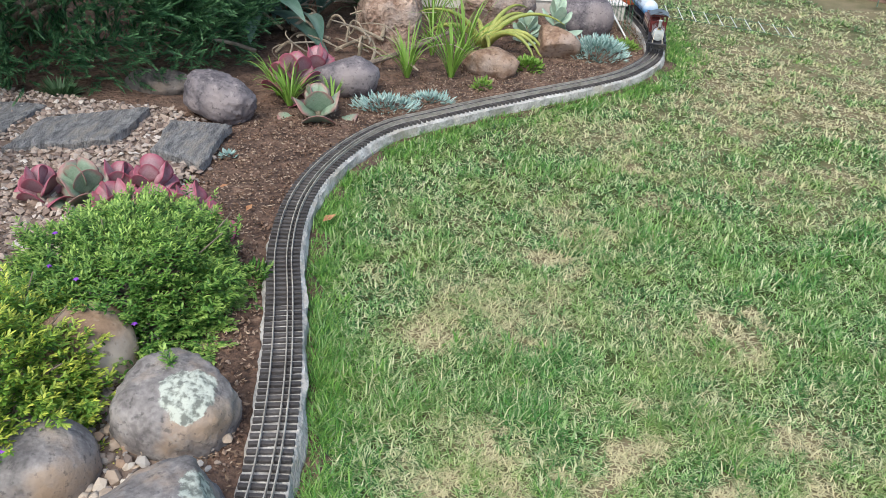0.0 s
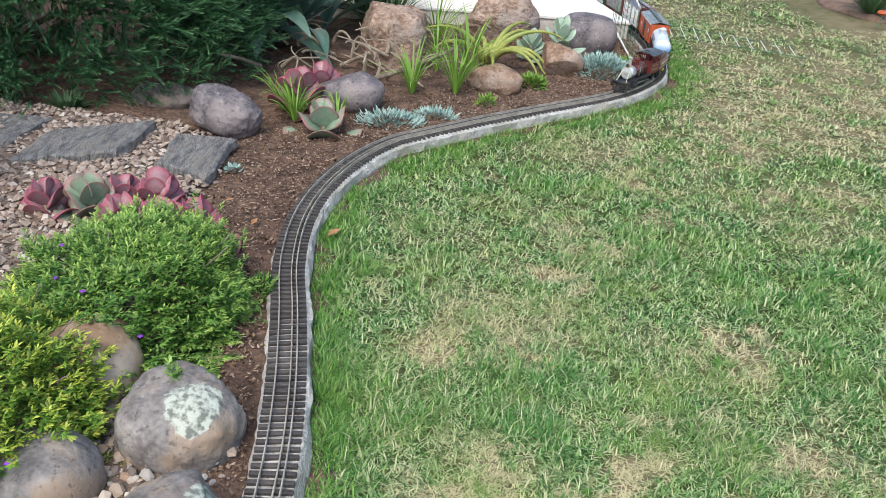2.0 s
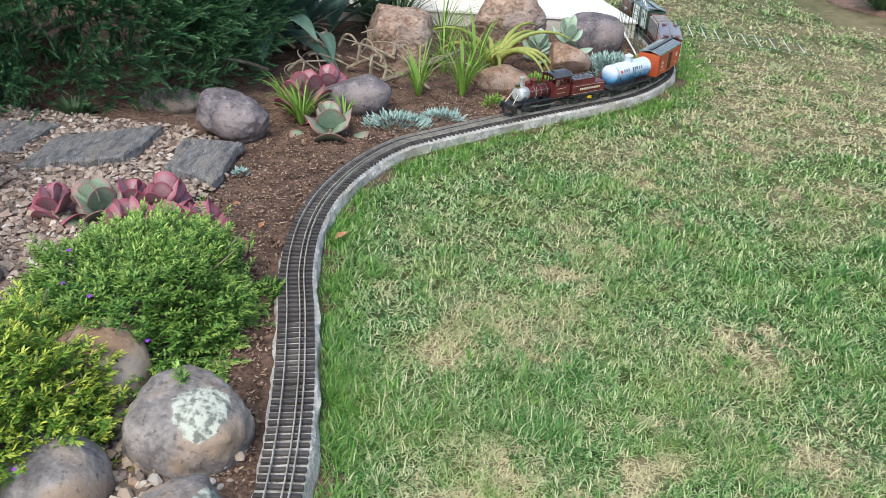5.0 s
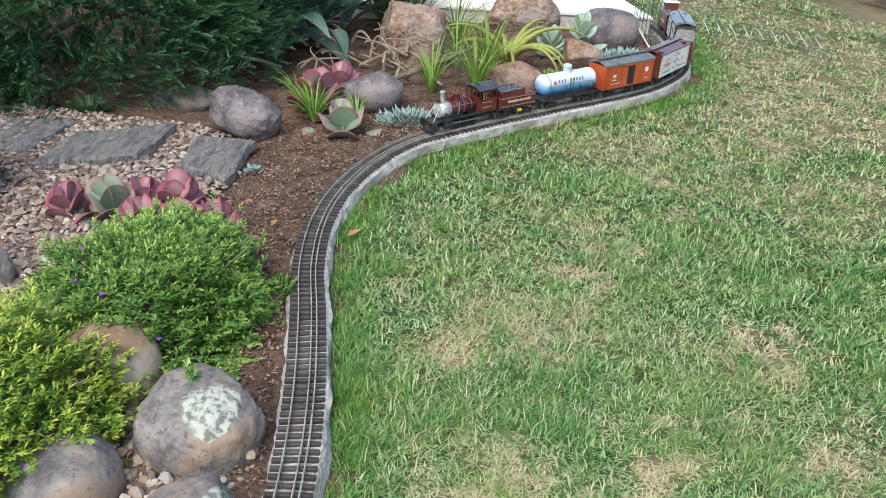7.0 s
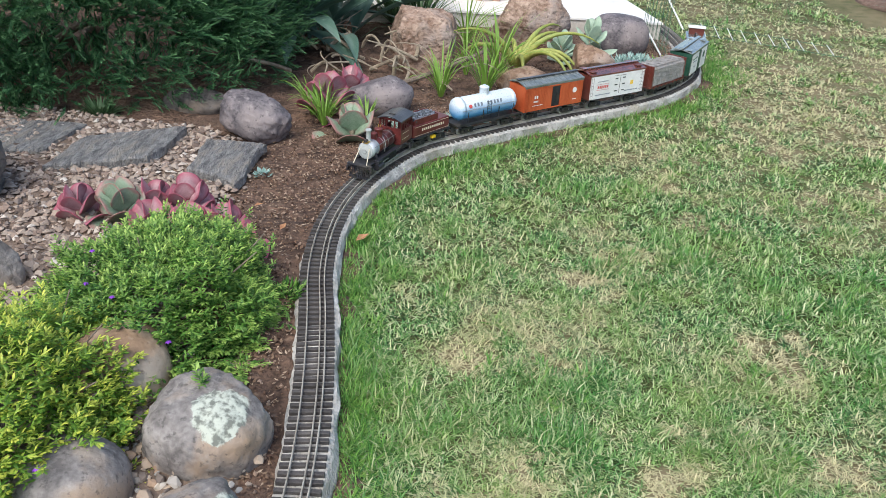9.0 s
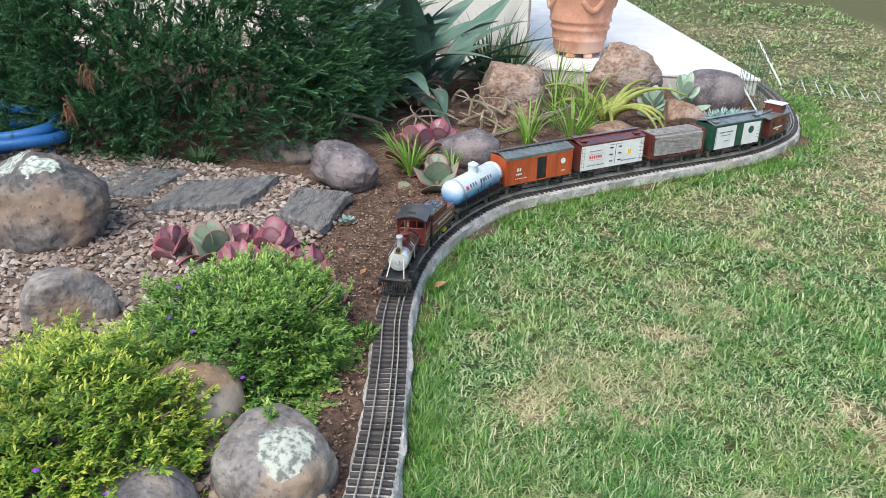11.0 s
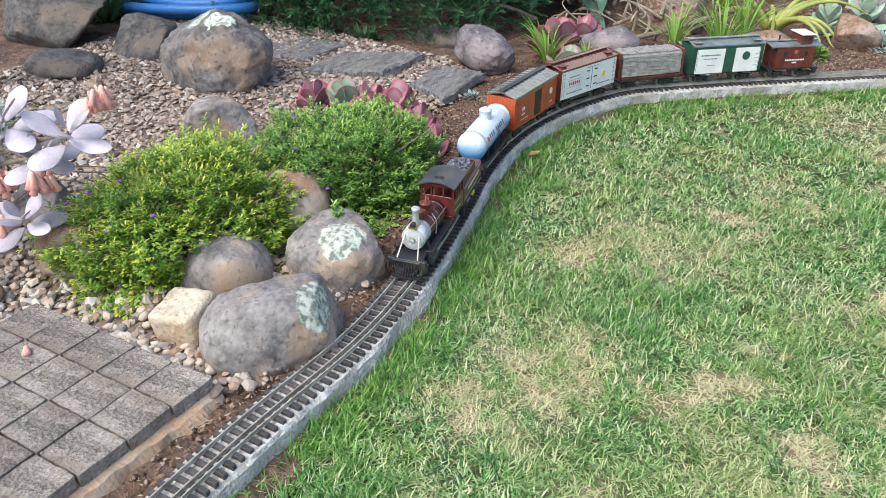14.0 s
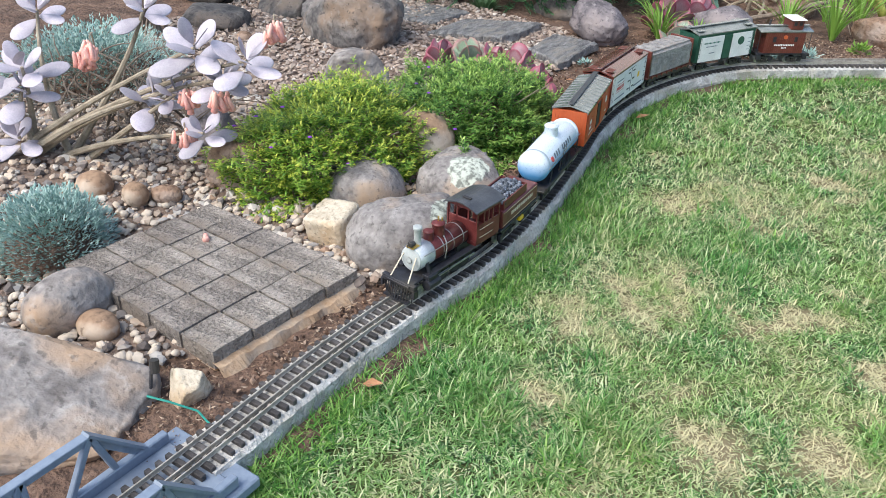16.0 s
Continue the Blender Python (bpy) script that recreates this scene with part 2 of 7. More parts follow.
M = {
    "lawn_soil": pieces("lawn_thatch", [(0.035, 0.05, 0.018), (0.035, 0.05, 0.018)], 0.95, 0.1, 190, (0.28, 0.3, 0.12), "dry", (0.25, 0.2, 0.125)),
    "grass": pieces("grass_blades", [(0.012, 0.045, 0.014), (0.05, 0.15, 0.04), (0.14, 0.32, 0.09), (0.27, 0.46, 0.155), (0.46, 0.6, 0.3), (0.74, 0.78, 0.52)], 0.5, 0.35, 4.5, (0.33, 0.43, 0.11), "dry", (0.66, 0.57, 0.36), 0.25, "lush", (0.088, 0.265, 0.05)),
    "grass_edge": pieces("edge_grass", [(0.05, 0.16, 0.028), (0.12, 0.29, 0.05), (0.22, 0.42, 0.085), (0.33, 0.49, 0.14)], 0.5, 0.35, trans=0.3),
    "soil": surf("dark_bed_soil", (0.06, 0.036, 0.026), (0.21, 0.13, 0.092), 11, 0.95, 1.0, (0.14, 0.09, 0.066), 60, dist=0.03, speck=(0.38, 0.27, 0.2)),
    "clod": pieces("soil_clods", [(0.05, 0.032, 0.024), (0.14, 0.085, 0.06), (0.22, 0.145, 0.105), (0.36, 0.27, 0.21)], 0.95, 0.1),
    "gravel_base": surf("gravel_ground", (0.10, 0.07, 0.055), (0.26, 0.19, 0.145), 25, 0.95, 0.8, (0.17, 0.125, 0.1), 110, dist=0.01),
    "pebble": pieces("pebbles", [(0.1, 0.076, 0.066), (0.29, 0.215, 0.175), (0.39, 0.315, 0.255), (0.21, 0.17, 0.15), (0.47, 0.39, 0.325), (0.33, 0.245, 0.195), (0.58, 0.53, 0.48)], 0.85, 0.2),
    "river": pieces("river_pebbles", [(0.075, 0.065, 0.063), (0.25, 0.2, 0.17), (0.48, 0.38, 0.29), (0.16, 0.15, 0.15), (0.58, 0.5, 0.41), (0.33, 0.22, 0.15), (0.28, 0.27, 0.265), (0.62, 0.56, 0.49)], 0.7, 0.3),
    "concrete": surf("weathered_concrete", (0.35, 0.335, 0.315), (0.66, 0.64, 0.61), 24, 0.92, 1.0, (0.43, 0.395, 0.34), 140, dist=0.012, speck=(0.82, 0.8, 0.77)),
    "slate": surf("grey_slate", (0.12, 0.117, 0.12), (0.36, 0.35, 0.34), 26, 0.75, 1.0, (0.31, 0.28, 0.245), 120, stretch=(2.6, 0.8, 1), dist=0.02, speck=(0.46, 0.45, 0.43)),
    "paver": surf("grey_paver", (0.13, 0.112, 0.097), (0.37, 0.325, 0.285), 22, 0.92, 1.0, (0.235, 0.195, 0.16), 170, rand=0.16, dist=0.012, speck=(0.52, 0.47, 0.41)),
    "mortar": surf("rusty_mortar", (0.34, 0.22, 0.13), (0.52, 0.38, 0.26), 18, 0.95, 0.8, (0.4, 0.36, 0.31), 140, dist=0.005),
    "sleeper": surf("weathered_plastic_sleeper", (0.04, 0.037, 0.037), (0.105, 0.095, 0.093), 90, 0.6, 0.3, rand=0.3),
    "rail": surf("tarnished_rail", (0.3, 0.265, 0.22), (0.58, 0.54, 0.47), 30, 0.4, 0.1, metal=0.3, dist=0.001),
    "b_grey": surf("grey_brown_boulder", (0.13, 0.117, 0.114), (0.33, 0.305, 0.29), 16, 0.75, 0.8, (0.34, 0.25, 0.175), 85, dist=0.006, speck=(0.44, 0.42, 0.4)),
    "b_violet": surf("violet_grey_boulder", (0.08, 0.071, 0.08), (0.235, 0.205, 0.215), 12, 0.7, 0.8, (0.27, 0.23, 0.225), 80, dist=0.007, speck=(0.42, 0.38, 0.37)),
    "b_tan": surf("tan_boulder", (0.2, 0.125, 0.08), (0.42, 0.28, 0.18), 11, 0.75, 0.6, (0.56, 0.48, 0.4), 60, dist=0.005, speck=(0.56, 0.48, 0.4)),
    "b_pink": surf("pinkish_rough_rock", (0.2, 0.125, 0.09), (0.46, 0.34, 0.27), 14, 0.9, 1.0, (0.34, 0.28, 0.25), 55, dist=0.02, speck=(0.55, 0.44, 0.36)),
    "b_orange": surf("orange_brown_rock", (0.17, 0.1, 0.065), (0.38, 0.26, 0.18), 14, 0.8, 0.9, (0.33, 0.26, 0.22), 70, dist=0.012, speck=(0.48, 0.38, 0.3)),
    "b_flat": surf("mottled_grey_flat_rock", (0.16, 0.14, 0.13), (0.36, 0.33, 0.31), 15, 0.85, 0.9, (0.4, 0.28, 0.19), 55, dist=0.01, speck=(0.5, 0.46, 0.42)),
    "b_dark": surf("dark_rock", (0.05, 0.047, 0.047), (0.14, 0.128, 0.122), 14, 0.85, 0.9, (0.17, 0.135, 0.11), 60, dist=0.012, speck=(0.26, 0.25, 0.23)),
    "pale_stone": surf("pale_cut_stone", (0.42, 0.35, 0.26), (0.68, 0.6, 0.48), 18, 0.9, 1.0, (0.48, 0.35, 0.22), 100, dist=0.008, speck=(0.75, 0.68, 0.57)),
    "bark": surf("rough_bark", (0.11, 0.085, 0.065), (0.26, 0.21, 0.17), 20, 0.95, 0.9, dist=0.006, stretch=(1, 1, 0.3)),
    "twig": surf("grey_succulent_stem", (0.22, 0.18, 0.13), (0.4, 0.34, 0.26), 30, 0.9, 0.6, dist=0.003),
    "juniper": pieces("juniper_sprays", [(0.011, 0.045, 0.023), (0.03, 0.1, 0.043), (0.06, 0.17, 0.065), (0.105, 0.245, 0.095)], 0.5, 0.4, 5, (0.035, 0.115, 0.052), trans=0.18, tip="tip", tip_col=(0.21, 0.4, 0.18)),
    "dead": pieces("dead_sprays", [(0.24, 0.13, 0.08), (0.34, 0.2, 0.12)], 0.8, 0.2),
    "bush": pieces("bush_leaves", [(0.018, 0.065, 0.012), (0.07, 0.185, 0.032), (0.135, 0.29, 0.05), (0.22, 0.4, 0.085)], 0.42, 0.45, 0, None, trans=0.22, tip="tip", tip_col=(0.42, 0.58, 0.14)),
    "bush_y": pieces("yellow_bush_leaves", [(0.022, 0.07, 0.01), (0.11, 0.24, 0.033), (0.21, 0.37, 0.05), (0.34, 0.49, 0.08)], 0.42, 0.45, 7, (0.17, 0.34, 0.05), trans=0.22, tip="tip", tip_col=(0.68, 0.71, 0.12)),
    "violet": plain("violet_petal", (0.25, 0.06, 0.5)),
    "strap": pieces("strap_leaves", [(0.11, 0.25, 0.035), (0.2, 0.37, 0.06), (0.33, 0.46, 0.1)], 0.45, 0.4, trans=0.25),
    "aloe": surf("yellow_green_aloe", (0.24, 0.28, 0.06), (0.42, 0.42, 0.12), 8, 0.5, 0.2, (0.16, 0.26, 0.08)),
    "strel": surf("blue_green_leaf", (0.07, 0.14, 0.105), (0.13, 0.22, 0.17), 7, 0.38, 0.3, (0.17, 0.25, 0.21), stretch=(1, 6, 1)),
    "spiky": pieces("spiky_leaves", [(0.05, 0.11, 0.045), (0.1, 0.19, 0.08), (0.16, 0.25, 0.13)], 0.5, 0.35, trans=0.15),
    "debris": pieces("dry_litter", [(0.16, 0.1, 0.065), (0.3, 0.21, 0.14), (0.42, 0.33, 0.25), (0.22, 0.15, 0.1)], 0.85, 0.2),
    "chalk": pieces("chalky_blue_leaves", [(0.18, 0.3, 0.27), (0.33, 0.47, 0.43), (0.47, 0.6, 0.56)], 0.7, 0.2, trans=0.1),
    "lime": pieces("lime_leaves", [(0.14, 0.27, 0.04), (0.24, 0.39, 0.07)], 0.5, 0.35, trans=0.25),
    "paddle_red": rimmed("red_paddle_leaf", (0.31, 0.19, 0.21), (0.46, 0.29, 0.32), (0.34, 0.095, 0.135), 0.78, 0.3),
    "paddle_green": rimmed("green_paddle_leaf", (0.2, 0.29, 0.2), (0.33, 0.41, 0.31), (0.36, 0.13, 0.14), 0.95, 0.15),
    "paddle_pale": surf("silver_mauve_leaf", (0.39, 0.355, 0.41), (0.56, 0.51, 0.56), 3, 0.55, 0.05, (0.32, 0.42, 0.39), 30, rand=0.25),
    "agave": surf("pale_green_agave", (0.25, 0.35, 0.26), (0.42, 0.52, 0.4), 4, 0.55, 0.1, (0.5, 0.48, 0.38), rand=0.1),
    "coral": surf("coral_flower", (0.66, 0.25, 0.2), (0.86, 0.52, 0.45), 30, 0.5, 0.1, rand=0.25),
    "terracotta": surf("terracotta", (0.48, 0.23, 0.15), (0.62, 0.34, 0.24), 9, 0.85, 0.4, (0.66, 0.45, 0.36), 70),
    "slab": surf("pale_porch_tile", (0.72, 0.69, 0.66), (0.84, 0.82, 0.79), 5, 0.6, 0.15, (0.78, 0.76, 0.73), 60, dist=0.002),
    "slab_side": surf("pale_plaster_edge", (0.5, 0.47, 0.43), (0.66, 0.63, 0.58), 8, 0.9, 0.4, (0.36, 0.32, 0.27), 80),
    "plaster": surf("off_white_plaster", (0.6, 0.57, 0.53), (0.72, 0.69, 0.65), 4, 0.9, 0.3, None, 90),
    "plinth": surf("brown_plinth", (0.25, 0.19, 0.165), (0.36, 0.29, 0.25), 9, 0.9, 0.4),
    "hose": plain("blue_hose_plastic", (0.03, 0.15, 0.42), 0.4),
    "wire": plain("green_coated_wire", (0.08, 0.16, 0.1), 0.5),
    "white_wire": plain("white_coated_wire", (0.72, 0.74, 0.72), 0.5),
    "bridge": surf("blue_grey_painted_steel", (0.17, 0.21, 0.28), (0.25, 0.3, 0.38), 12, 0.5, 0.15, (0.2, 0.235, 0.29), 90),
    "cable": plain("green_cable", (0.03, 0.25, 0.2), 0.4),
    "black": surf("black_model_metal", (0.012, 0.012, 0.016), (0.035, 0.036, 0.045), 50, 0.45, 0.15, (0.05, 0.045, 0.04)),
    "roof_black": surf("dark_grey_model_roof", (0.045, 0.048, 0.056), (0.08, 0.085, 0.095), 25, 0.3, 0.15),
    "maroon": surf("maroon_model_paint", (0.085, 0.018, 0.018), (0.15, 0.036, 0.034), 40, 0.3, 0.08, (0.13, 0.032, 0.03)),
    "silver": surf("silver_smokebox_paint", (0.6, 0.61, 0.63), (0.8, 0.81, 0.83), 35, 0.35, 0.08, metal=0.25),
    "smoke_front": surf("grey_smokebox_front", (0.36, 0.385, 0.38), (0.5, 0.53, 0.52), 50, 0.45, 0.1),
    "steel": surf("dull_steel", (0.3, 0.3, 0.3), (0.48, 0.47, 0.46), 60, 0.4, 0.1, metal=0.7),
    "brass": plain("brass", (0.6, 0.42, 0.13), 0.35, 0.8),
    "cream": plain("cream_lettering", (0.72, 0.64, 0.5), 0.6),
    "coal": pieces("coal_lumps", [(0.035, 0.04, 0.05), (0.1, 0.115, 0.14), (0.2, 0.225, 0.27)], 0.35, 0.5),
    "yellow": plain("yellow_paint", (0.85, 0.55, 0.03), 0.45),
    "tank_white": two_tone("blue_and_white_tank_paint", (0.11, 0.34, 0.66), (0.66, 0.73, 0.79), 0.082, 0.122),
    "orange": surf("orange_car_paint", (0.4, 0.07, 0.022), (0.52, 0.115, 0.04), 30, 0.5, 0.12, (0.5, 0.11, 0.04), stretch=(1, 1, 0.3)),
    "car_white": surf("white_car_paint", (0.68, 0.68, 0.67), (0.82, 0.82, 0.81), 26, 0.5, 0.1),
    "oxide": surf("oxide_red_paint", (0.10, 0.025, 0.02), (0.16, 0.045, 0.034), 30, 0.3, 0.12, (0.14, 0.05, 0.04)),
    "oxide_roof": surf("oxide_red_roof", (0.10, 0.03, 0.025), (0.17, 0.055, 0.042), 30, 0.22, 0.1, (0.15, 0.06, 0.05), spec=1.0),
    "dark_green": surf("dark_green_paint", (0.015, 0.06, 0.04), (0.03, 0.1, 0.068), 30, 0.45, 0.1),
    "load": surf("rough_grey_load", (0.2, 0.19, 0.185), (0.36, 0.345, 0.33), 50, 0.95, 1.0, (0.28, 0.25, 0.23), 190, dist=0.005),
    "roof_grey": surf("grey_car_roof", (0.11, 0.125, 0.12), (0.2, 0.22, 0.21), 20, 0.22, 0.12, (0.3, 0.31, 0.3), spec=1.0),
    "red_letter": plain("red_lettering", (0.55, 0.08, 0.07), 0.6),
    "grey_letter": plain("grey_lettering", (0.16, 0.19, 0.24), 0.6),
    "green_letter": plain("green_lettering", (0.05, 0.16, 0.12), 0.6),
    "leaf_dry": surf("dry_leaf", (0.3, 0.14, 0.07), (0.45, 0.25, 0.13), 40, 0.8, 0.3),
    "mulch": surf("far_mulch", (0.16, 0.1, 0.075), (0.3, 0.2, 0.15), 12, 0.95, 0.9, None, 60, dist=0.015),
}

for key in ("roof_grey", "oxide_roof"):
    M[key].node_tree.nodes["Principled BSDF"].inputs["Coat Weight"].default_value = 0.9
    M[key].node_tree.nodes["Principled BSDF"].inputs["Coat Roughness"].default_value = 0.25


# ---------------- building helpers ----------------
def solid(name, verts, faces, material, parent=None, smooth=False):
    """A mesh object from arrays of vertices and of equal-sized faces."""
    verts = np.asarray(verts, dtype=np.float32).reshape(-1, 3)
    faces = np.asarray(faces, dtype=np.int32)
    k = faces.shape[1]
    me = bpy.data.meshes.new(name)
    me.vertices.add(len(verts))
    me.vertices.foreach_set("co", verts.ravel())
    me.loops.add(faces.size)
    me.loops.foreach_set("vertex_index", faces.ravel())
    me.polygons.add(len(faces))
    me.polygons.foreach_set("loop_start", np.arange(0, faces.size, k, dtype=np.int32))
    me.polygons.foreach_set("loop_total", np.full(len(faces), k, dtype=np.int32))
    me.polygons.foreach_set("use_smooth", np.full(len(faces), smooth))
    me.update(calc_edges=True)
    me.validate()
    me.materials.append(M[material])
    ob = new(name, me)
    ob.parent = parent
    return ob


def part(name, bm, material, parent=None, label="", smooth=False, bevel=0.0):
    """A bmesh as one mesh object under a thing or under a part."""
    if bevel:
        bmesh.ops.bevel(bm, geom=[e for e in bm.edges if e.calc_face_angle(0) > 0.6], offset=bevel, segments=1, affect="EDGES", clamp_overlap=True)
    me = bpy.data.meshes.new(name)
    bm.to_mesh(me)
    bm.free()
    me.materials.append(M[material])
    if smooth:
        for p in me.polygons:
            p.use_smooth = True
    ob = new(name, me)
    ob.parent = parent
    if label:
        tagged(ob, label)
    return ob


def box(bm, cx, cy, cz, sx, sy, sz, m=None):
    """Adds a box by its middle and size."""
    g = bmesh.ops.create_cube(bm, size=1.0)["verts"]
    t = Matrix.Translation((cx, cy, cz)) @ Matrix.Diagonal((sx, sy, sz, 1))
    bmesh.ops.transform(bm, matrix=(m @ t) if m else t, verts=g)
    return bm


def rod(bm, a, b, r, r2=None, seg=10):
    """Adds a bar with round section from a to b."""
    a, b = Vector(a), Vector(b)
    d = b - a
    q = d.to_track_quat("Z", "Y").to_matrix().to_4x4()
    bmesh.ops.create_cone(bm, cap_ends=True, segments=seg, radius1=r, radius2=r if r2 is None else r2, depth=d.length, matrix=Matrix.Translation((a + b) / 2) @ q)
    return bm


def lathe(bm, profile, m=None, seg=28):
    """Adds a turned body: profile of (radius, height) about z."""
    rings = []
    for r, z in profile:
        rings.append([bm.verts.new((r * math.cos(2 * math.pi * i / seg), r * math.sin(2 * math.pi * i / seg), z)) for i in range(seg)])
    for a, b in zip(rings[:-1], rings[1:]):
        for i in range(seg):
            bm.faces.new((a[i], a[(i + 1) % seg], b[(i + 1) % seg], b[i]))
    bm.faces.new(rings[0][::-1])
    bm.faces.new(rings[-1])
    if m:
        bmesh.ops.transform(bm, matrix=m, verts=[v for ring in rings for v in ring])
    return bm


def tube(bm, points, r, seg=8, taper=1.0):
    """Adds a pipe along points."""
    pts = [Vector(p) for p in points]
    rings = []
    for i, p in enumerate(pts):
        d = (pts[min(i + 1, len(pts) - 1)] - pts[max(i - 1, 0)]).normalized()
        q = d.to_track_quat("Z", "Y")
        k = r * (1 + (taper - 1) * i / max(1, len(pts) - 1))
        rings.append([bm.verts.new(p + q @ Vector((k * math.cos(2 * math.pi * j / seg), k * math.sin(2 * math.pi * j / seg), 0))) for j in range(seg)])
    for a, b in zip(rings[:-1], rings[1:]):
        for j in range(seg):
            bm.faces.new((a[j], a[(j + 1) % seg], b[(j + 1) % seg], b[j]))
    bm.faces.new(rings[0][::-1])
    bm.faces.new(rings[-1])
    return bm


def B():
    return bmesh.new()


def thing(name, m, label, category, group="", kind=""):
    """An empty at a thing's base that carries its parts."""
    ob = new(name)
    ob.empty_display_size = 0.05
    ob.matrix_basis = m
    return tagged(ob, label, category, group, kind)


rng = np.random.default_rng(7)


def turns(az, tilt, roll=None):
    """Rotation arrays: roll about z, lean by tilt, then turn to azimuth az."""
    n = len(az)
    ca, sa, ct, st = np.cos(az), np.sin(az), np.cos(tilt), np.sin(tilt)
    z = np.zeros(n)
    one = np.ones(n)
    ra = np.stack([np.stack([ca, -sa, z], 1), np.stack([sa, ca, z], 1), np.stack([z, z, one], 1)], 1)
    rt = np.stack([np.stack([ct, z, st], 1), np.stack([z, one, z], 1), np.stack([-st, z, ct], 1)], 1)
    m = ra @ rt
    if roll is not None:
        cr, sr = np.cos(roll), np.sin(roll)
        m = m @ np.stack([np.stack([cr, -sr, z], 1), np.stack([sr, cr, z], 1), np.stack([z, z, one], 1)], 1)
    return m


def scatter(base_v, base_f, pos, rot, size):
    """Copies of one small shape as one array of vertices and faces."""
    base_v, base_f = np.asarray(base_v, float), np.asarray(base_f)
    n, k = len(pos), len(base_v)
    size = np.asarray(size, float)
    if size.ndim == 1:
        size = size[:, None] * np.ones((1, 3))
    v = np.einsum("nij,nkj->nki", rot, base_v[None] * size[:, None, :]) + pos[:, None, :]
    f = base_f[None] + (np.arange(n) * k)[:, None, None]
    return v.reshape(-1, 3), f.reshape(-1, base_f.shape[1])


BLADE_V = [(0, -0.5, 0), (0, 0.5, 0), (0.12, -0.42, 0.5), (0.12, 0.42, 0.5), (0.42, 0, 1)]
BLADE_F = [(0, 1, 3), (0, 3, 2), (2, 3, 4)]
LEAF_V = [(0, 0, 0), (0.25, -0.5, 0.45), (0.25, 0.5, 0.45), (0.12, 0, 0.5), (0.3, 0, 1)]
LEAF_F = [(0, 1, 3), (0, 3, 2), (1, 4, 3), (3, 4, 2)]
OVAL_V = [(0, -0.16, 0), (0, 0.16, 0), (0.2, -0.5, 0.62), (0.2, 0.5, 0.62), (0.12, 0, 0.55), (0.38, 0, 1)]
OVAL_F = [(0, 1, 4), (0, 4, 2), (4, 1, 3), (2, 4, 5), (4, 3, 5)]
_p = (1 + 5 ** 0.5) / 2
ICO_V = np.array([(-1, _p, 0), (1, _p, 0), (-1, -_p, 0), (1, -_p, 0), (0, -1, _p), (0, 1, _p), (0, -1, -_p), (0, 1, -_p), (_p, 0, -1), (_p, 0, 1), (-_p, 0, -1), (-_p, 0, 1)]) / 1.9
ICO_F = [(0, 11, 5), (0, 5, 1), (0, 1, 7), (0, 7, 10), (0, 10, 11), (1, 5, 9), (5, 11, 4), (11, 10, 2), (10, 7, 6), (7, 1, 8), (3, 9, 4), (3, 4, 2), (3, 2, 6), (3, 6, 8), (3, 8, 9), (4, 9, 5), (2, 4, 11), (6, 2, 10), (8, 6, 7), (9, 8, 1)]

CHIP_V = [(1, 0, 0.1), (0.1, 1, 0), (-1, 0.1, 0), (0, -1, 0.1), (0.15, 0.1, 0.9), (-0.1, 0, -0.9)]
CHIP_F = [(0, 1, 4), (1, 2, 4), (2, 3, 4), (3, 0, 4), (1, 0, 5), (2, 1, 5), (3, 2, 5), (0, 3, 5)]

# ---------------- the line of the railway ----------------
LINE = [(-0.25, -1.6), (-0.25, -0.6), (-0.25, 0.2), (-0.255, 0.5), (-0.245, 0.75), (-0.221, 1.0), (-0.222, 1.2), (-0.25, 1.46), (-0.30, 1.75), (-0.345, 1.98), (-0.363, 2.25), (-0.333, 2.51), (-0.25, 2.77), (-0.135, 2.97), (-0.002, 3.088), (0.228, 3.28), (0.482, 3.473), (0.763, 3.68), (0.923, 3.83), (1.05, 4.0), (1.15, 4.19), (1.205, 4.42), (1.235, 4.75), (1.22, 5.1), (1.16, 5.5), (1.02, 6.2), (0.7, 7.6), (0.4, 9.0), (0.2, 10.0)]


def smooth_line(points):
    c = np.array(points)
    out = []
    for i in range(1, len(c) - 2):
        a, b, d, e = c[i - 1:i + 3]
        for u in np.linspace(0, 1, 40, endpoint=False):
            out.append(0.5 * (2 * b + (d - a) * u + (2 * a - 5 * b + 4 * d - e) * u * u + (-a + 3 * b - 3 * d + e) * u ** 3))
    p = np.array(out)
    for _ in range(60):
        p[1:-1] = 0.25 * p[:-2] + 0.5 * p[1:-1] + 0.25 * p[2:]
    return p


TRK = smooth_line(LINE)
ARC = np.concatenate([[0], np.cumsum(np.hypot(*np.diff(TRK, axis=0).T))])
# arc length 0 is at the bridge's near end of the concrete (y = -0.3)
ARC -= np.interp(-0.3, TRK[:, 1], ARC)
RAIL_Z = 0.062


def on_line(s):
    return np.array([np.interp(s, ARC, TRK[:, 0]), np.interp(s, ARC, TRK[:, 1])])


def way_at(s):
    d = on_line(s + 0.01) - on_line(s - 0.01)
    return d / np.hypot(*d)


def beside(y, off):
    """x at off metres to the lawn side of the line, by y."""
    x = np.interp(y, TRK[:, 1], TRK[:, 0])
    slope = np.gradient(TRK[:, 0], TRK[:, 1])
    return x + off * np.sqrt(1 + np.interp(y, TRK[:, 1], slope) ** 2)


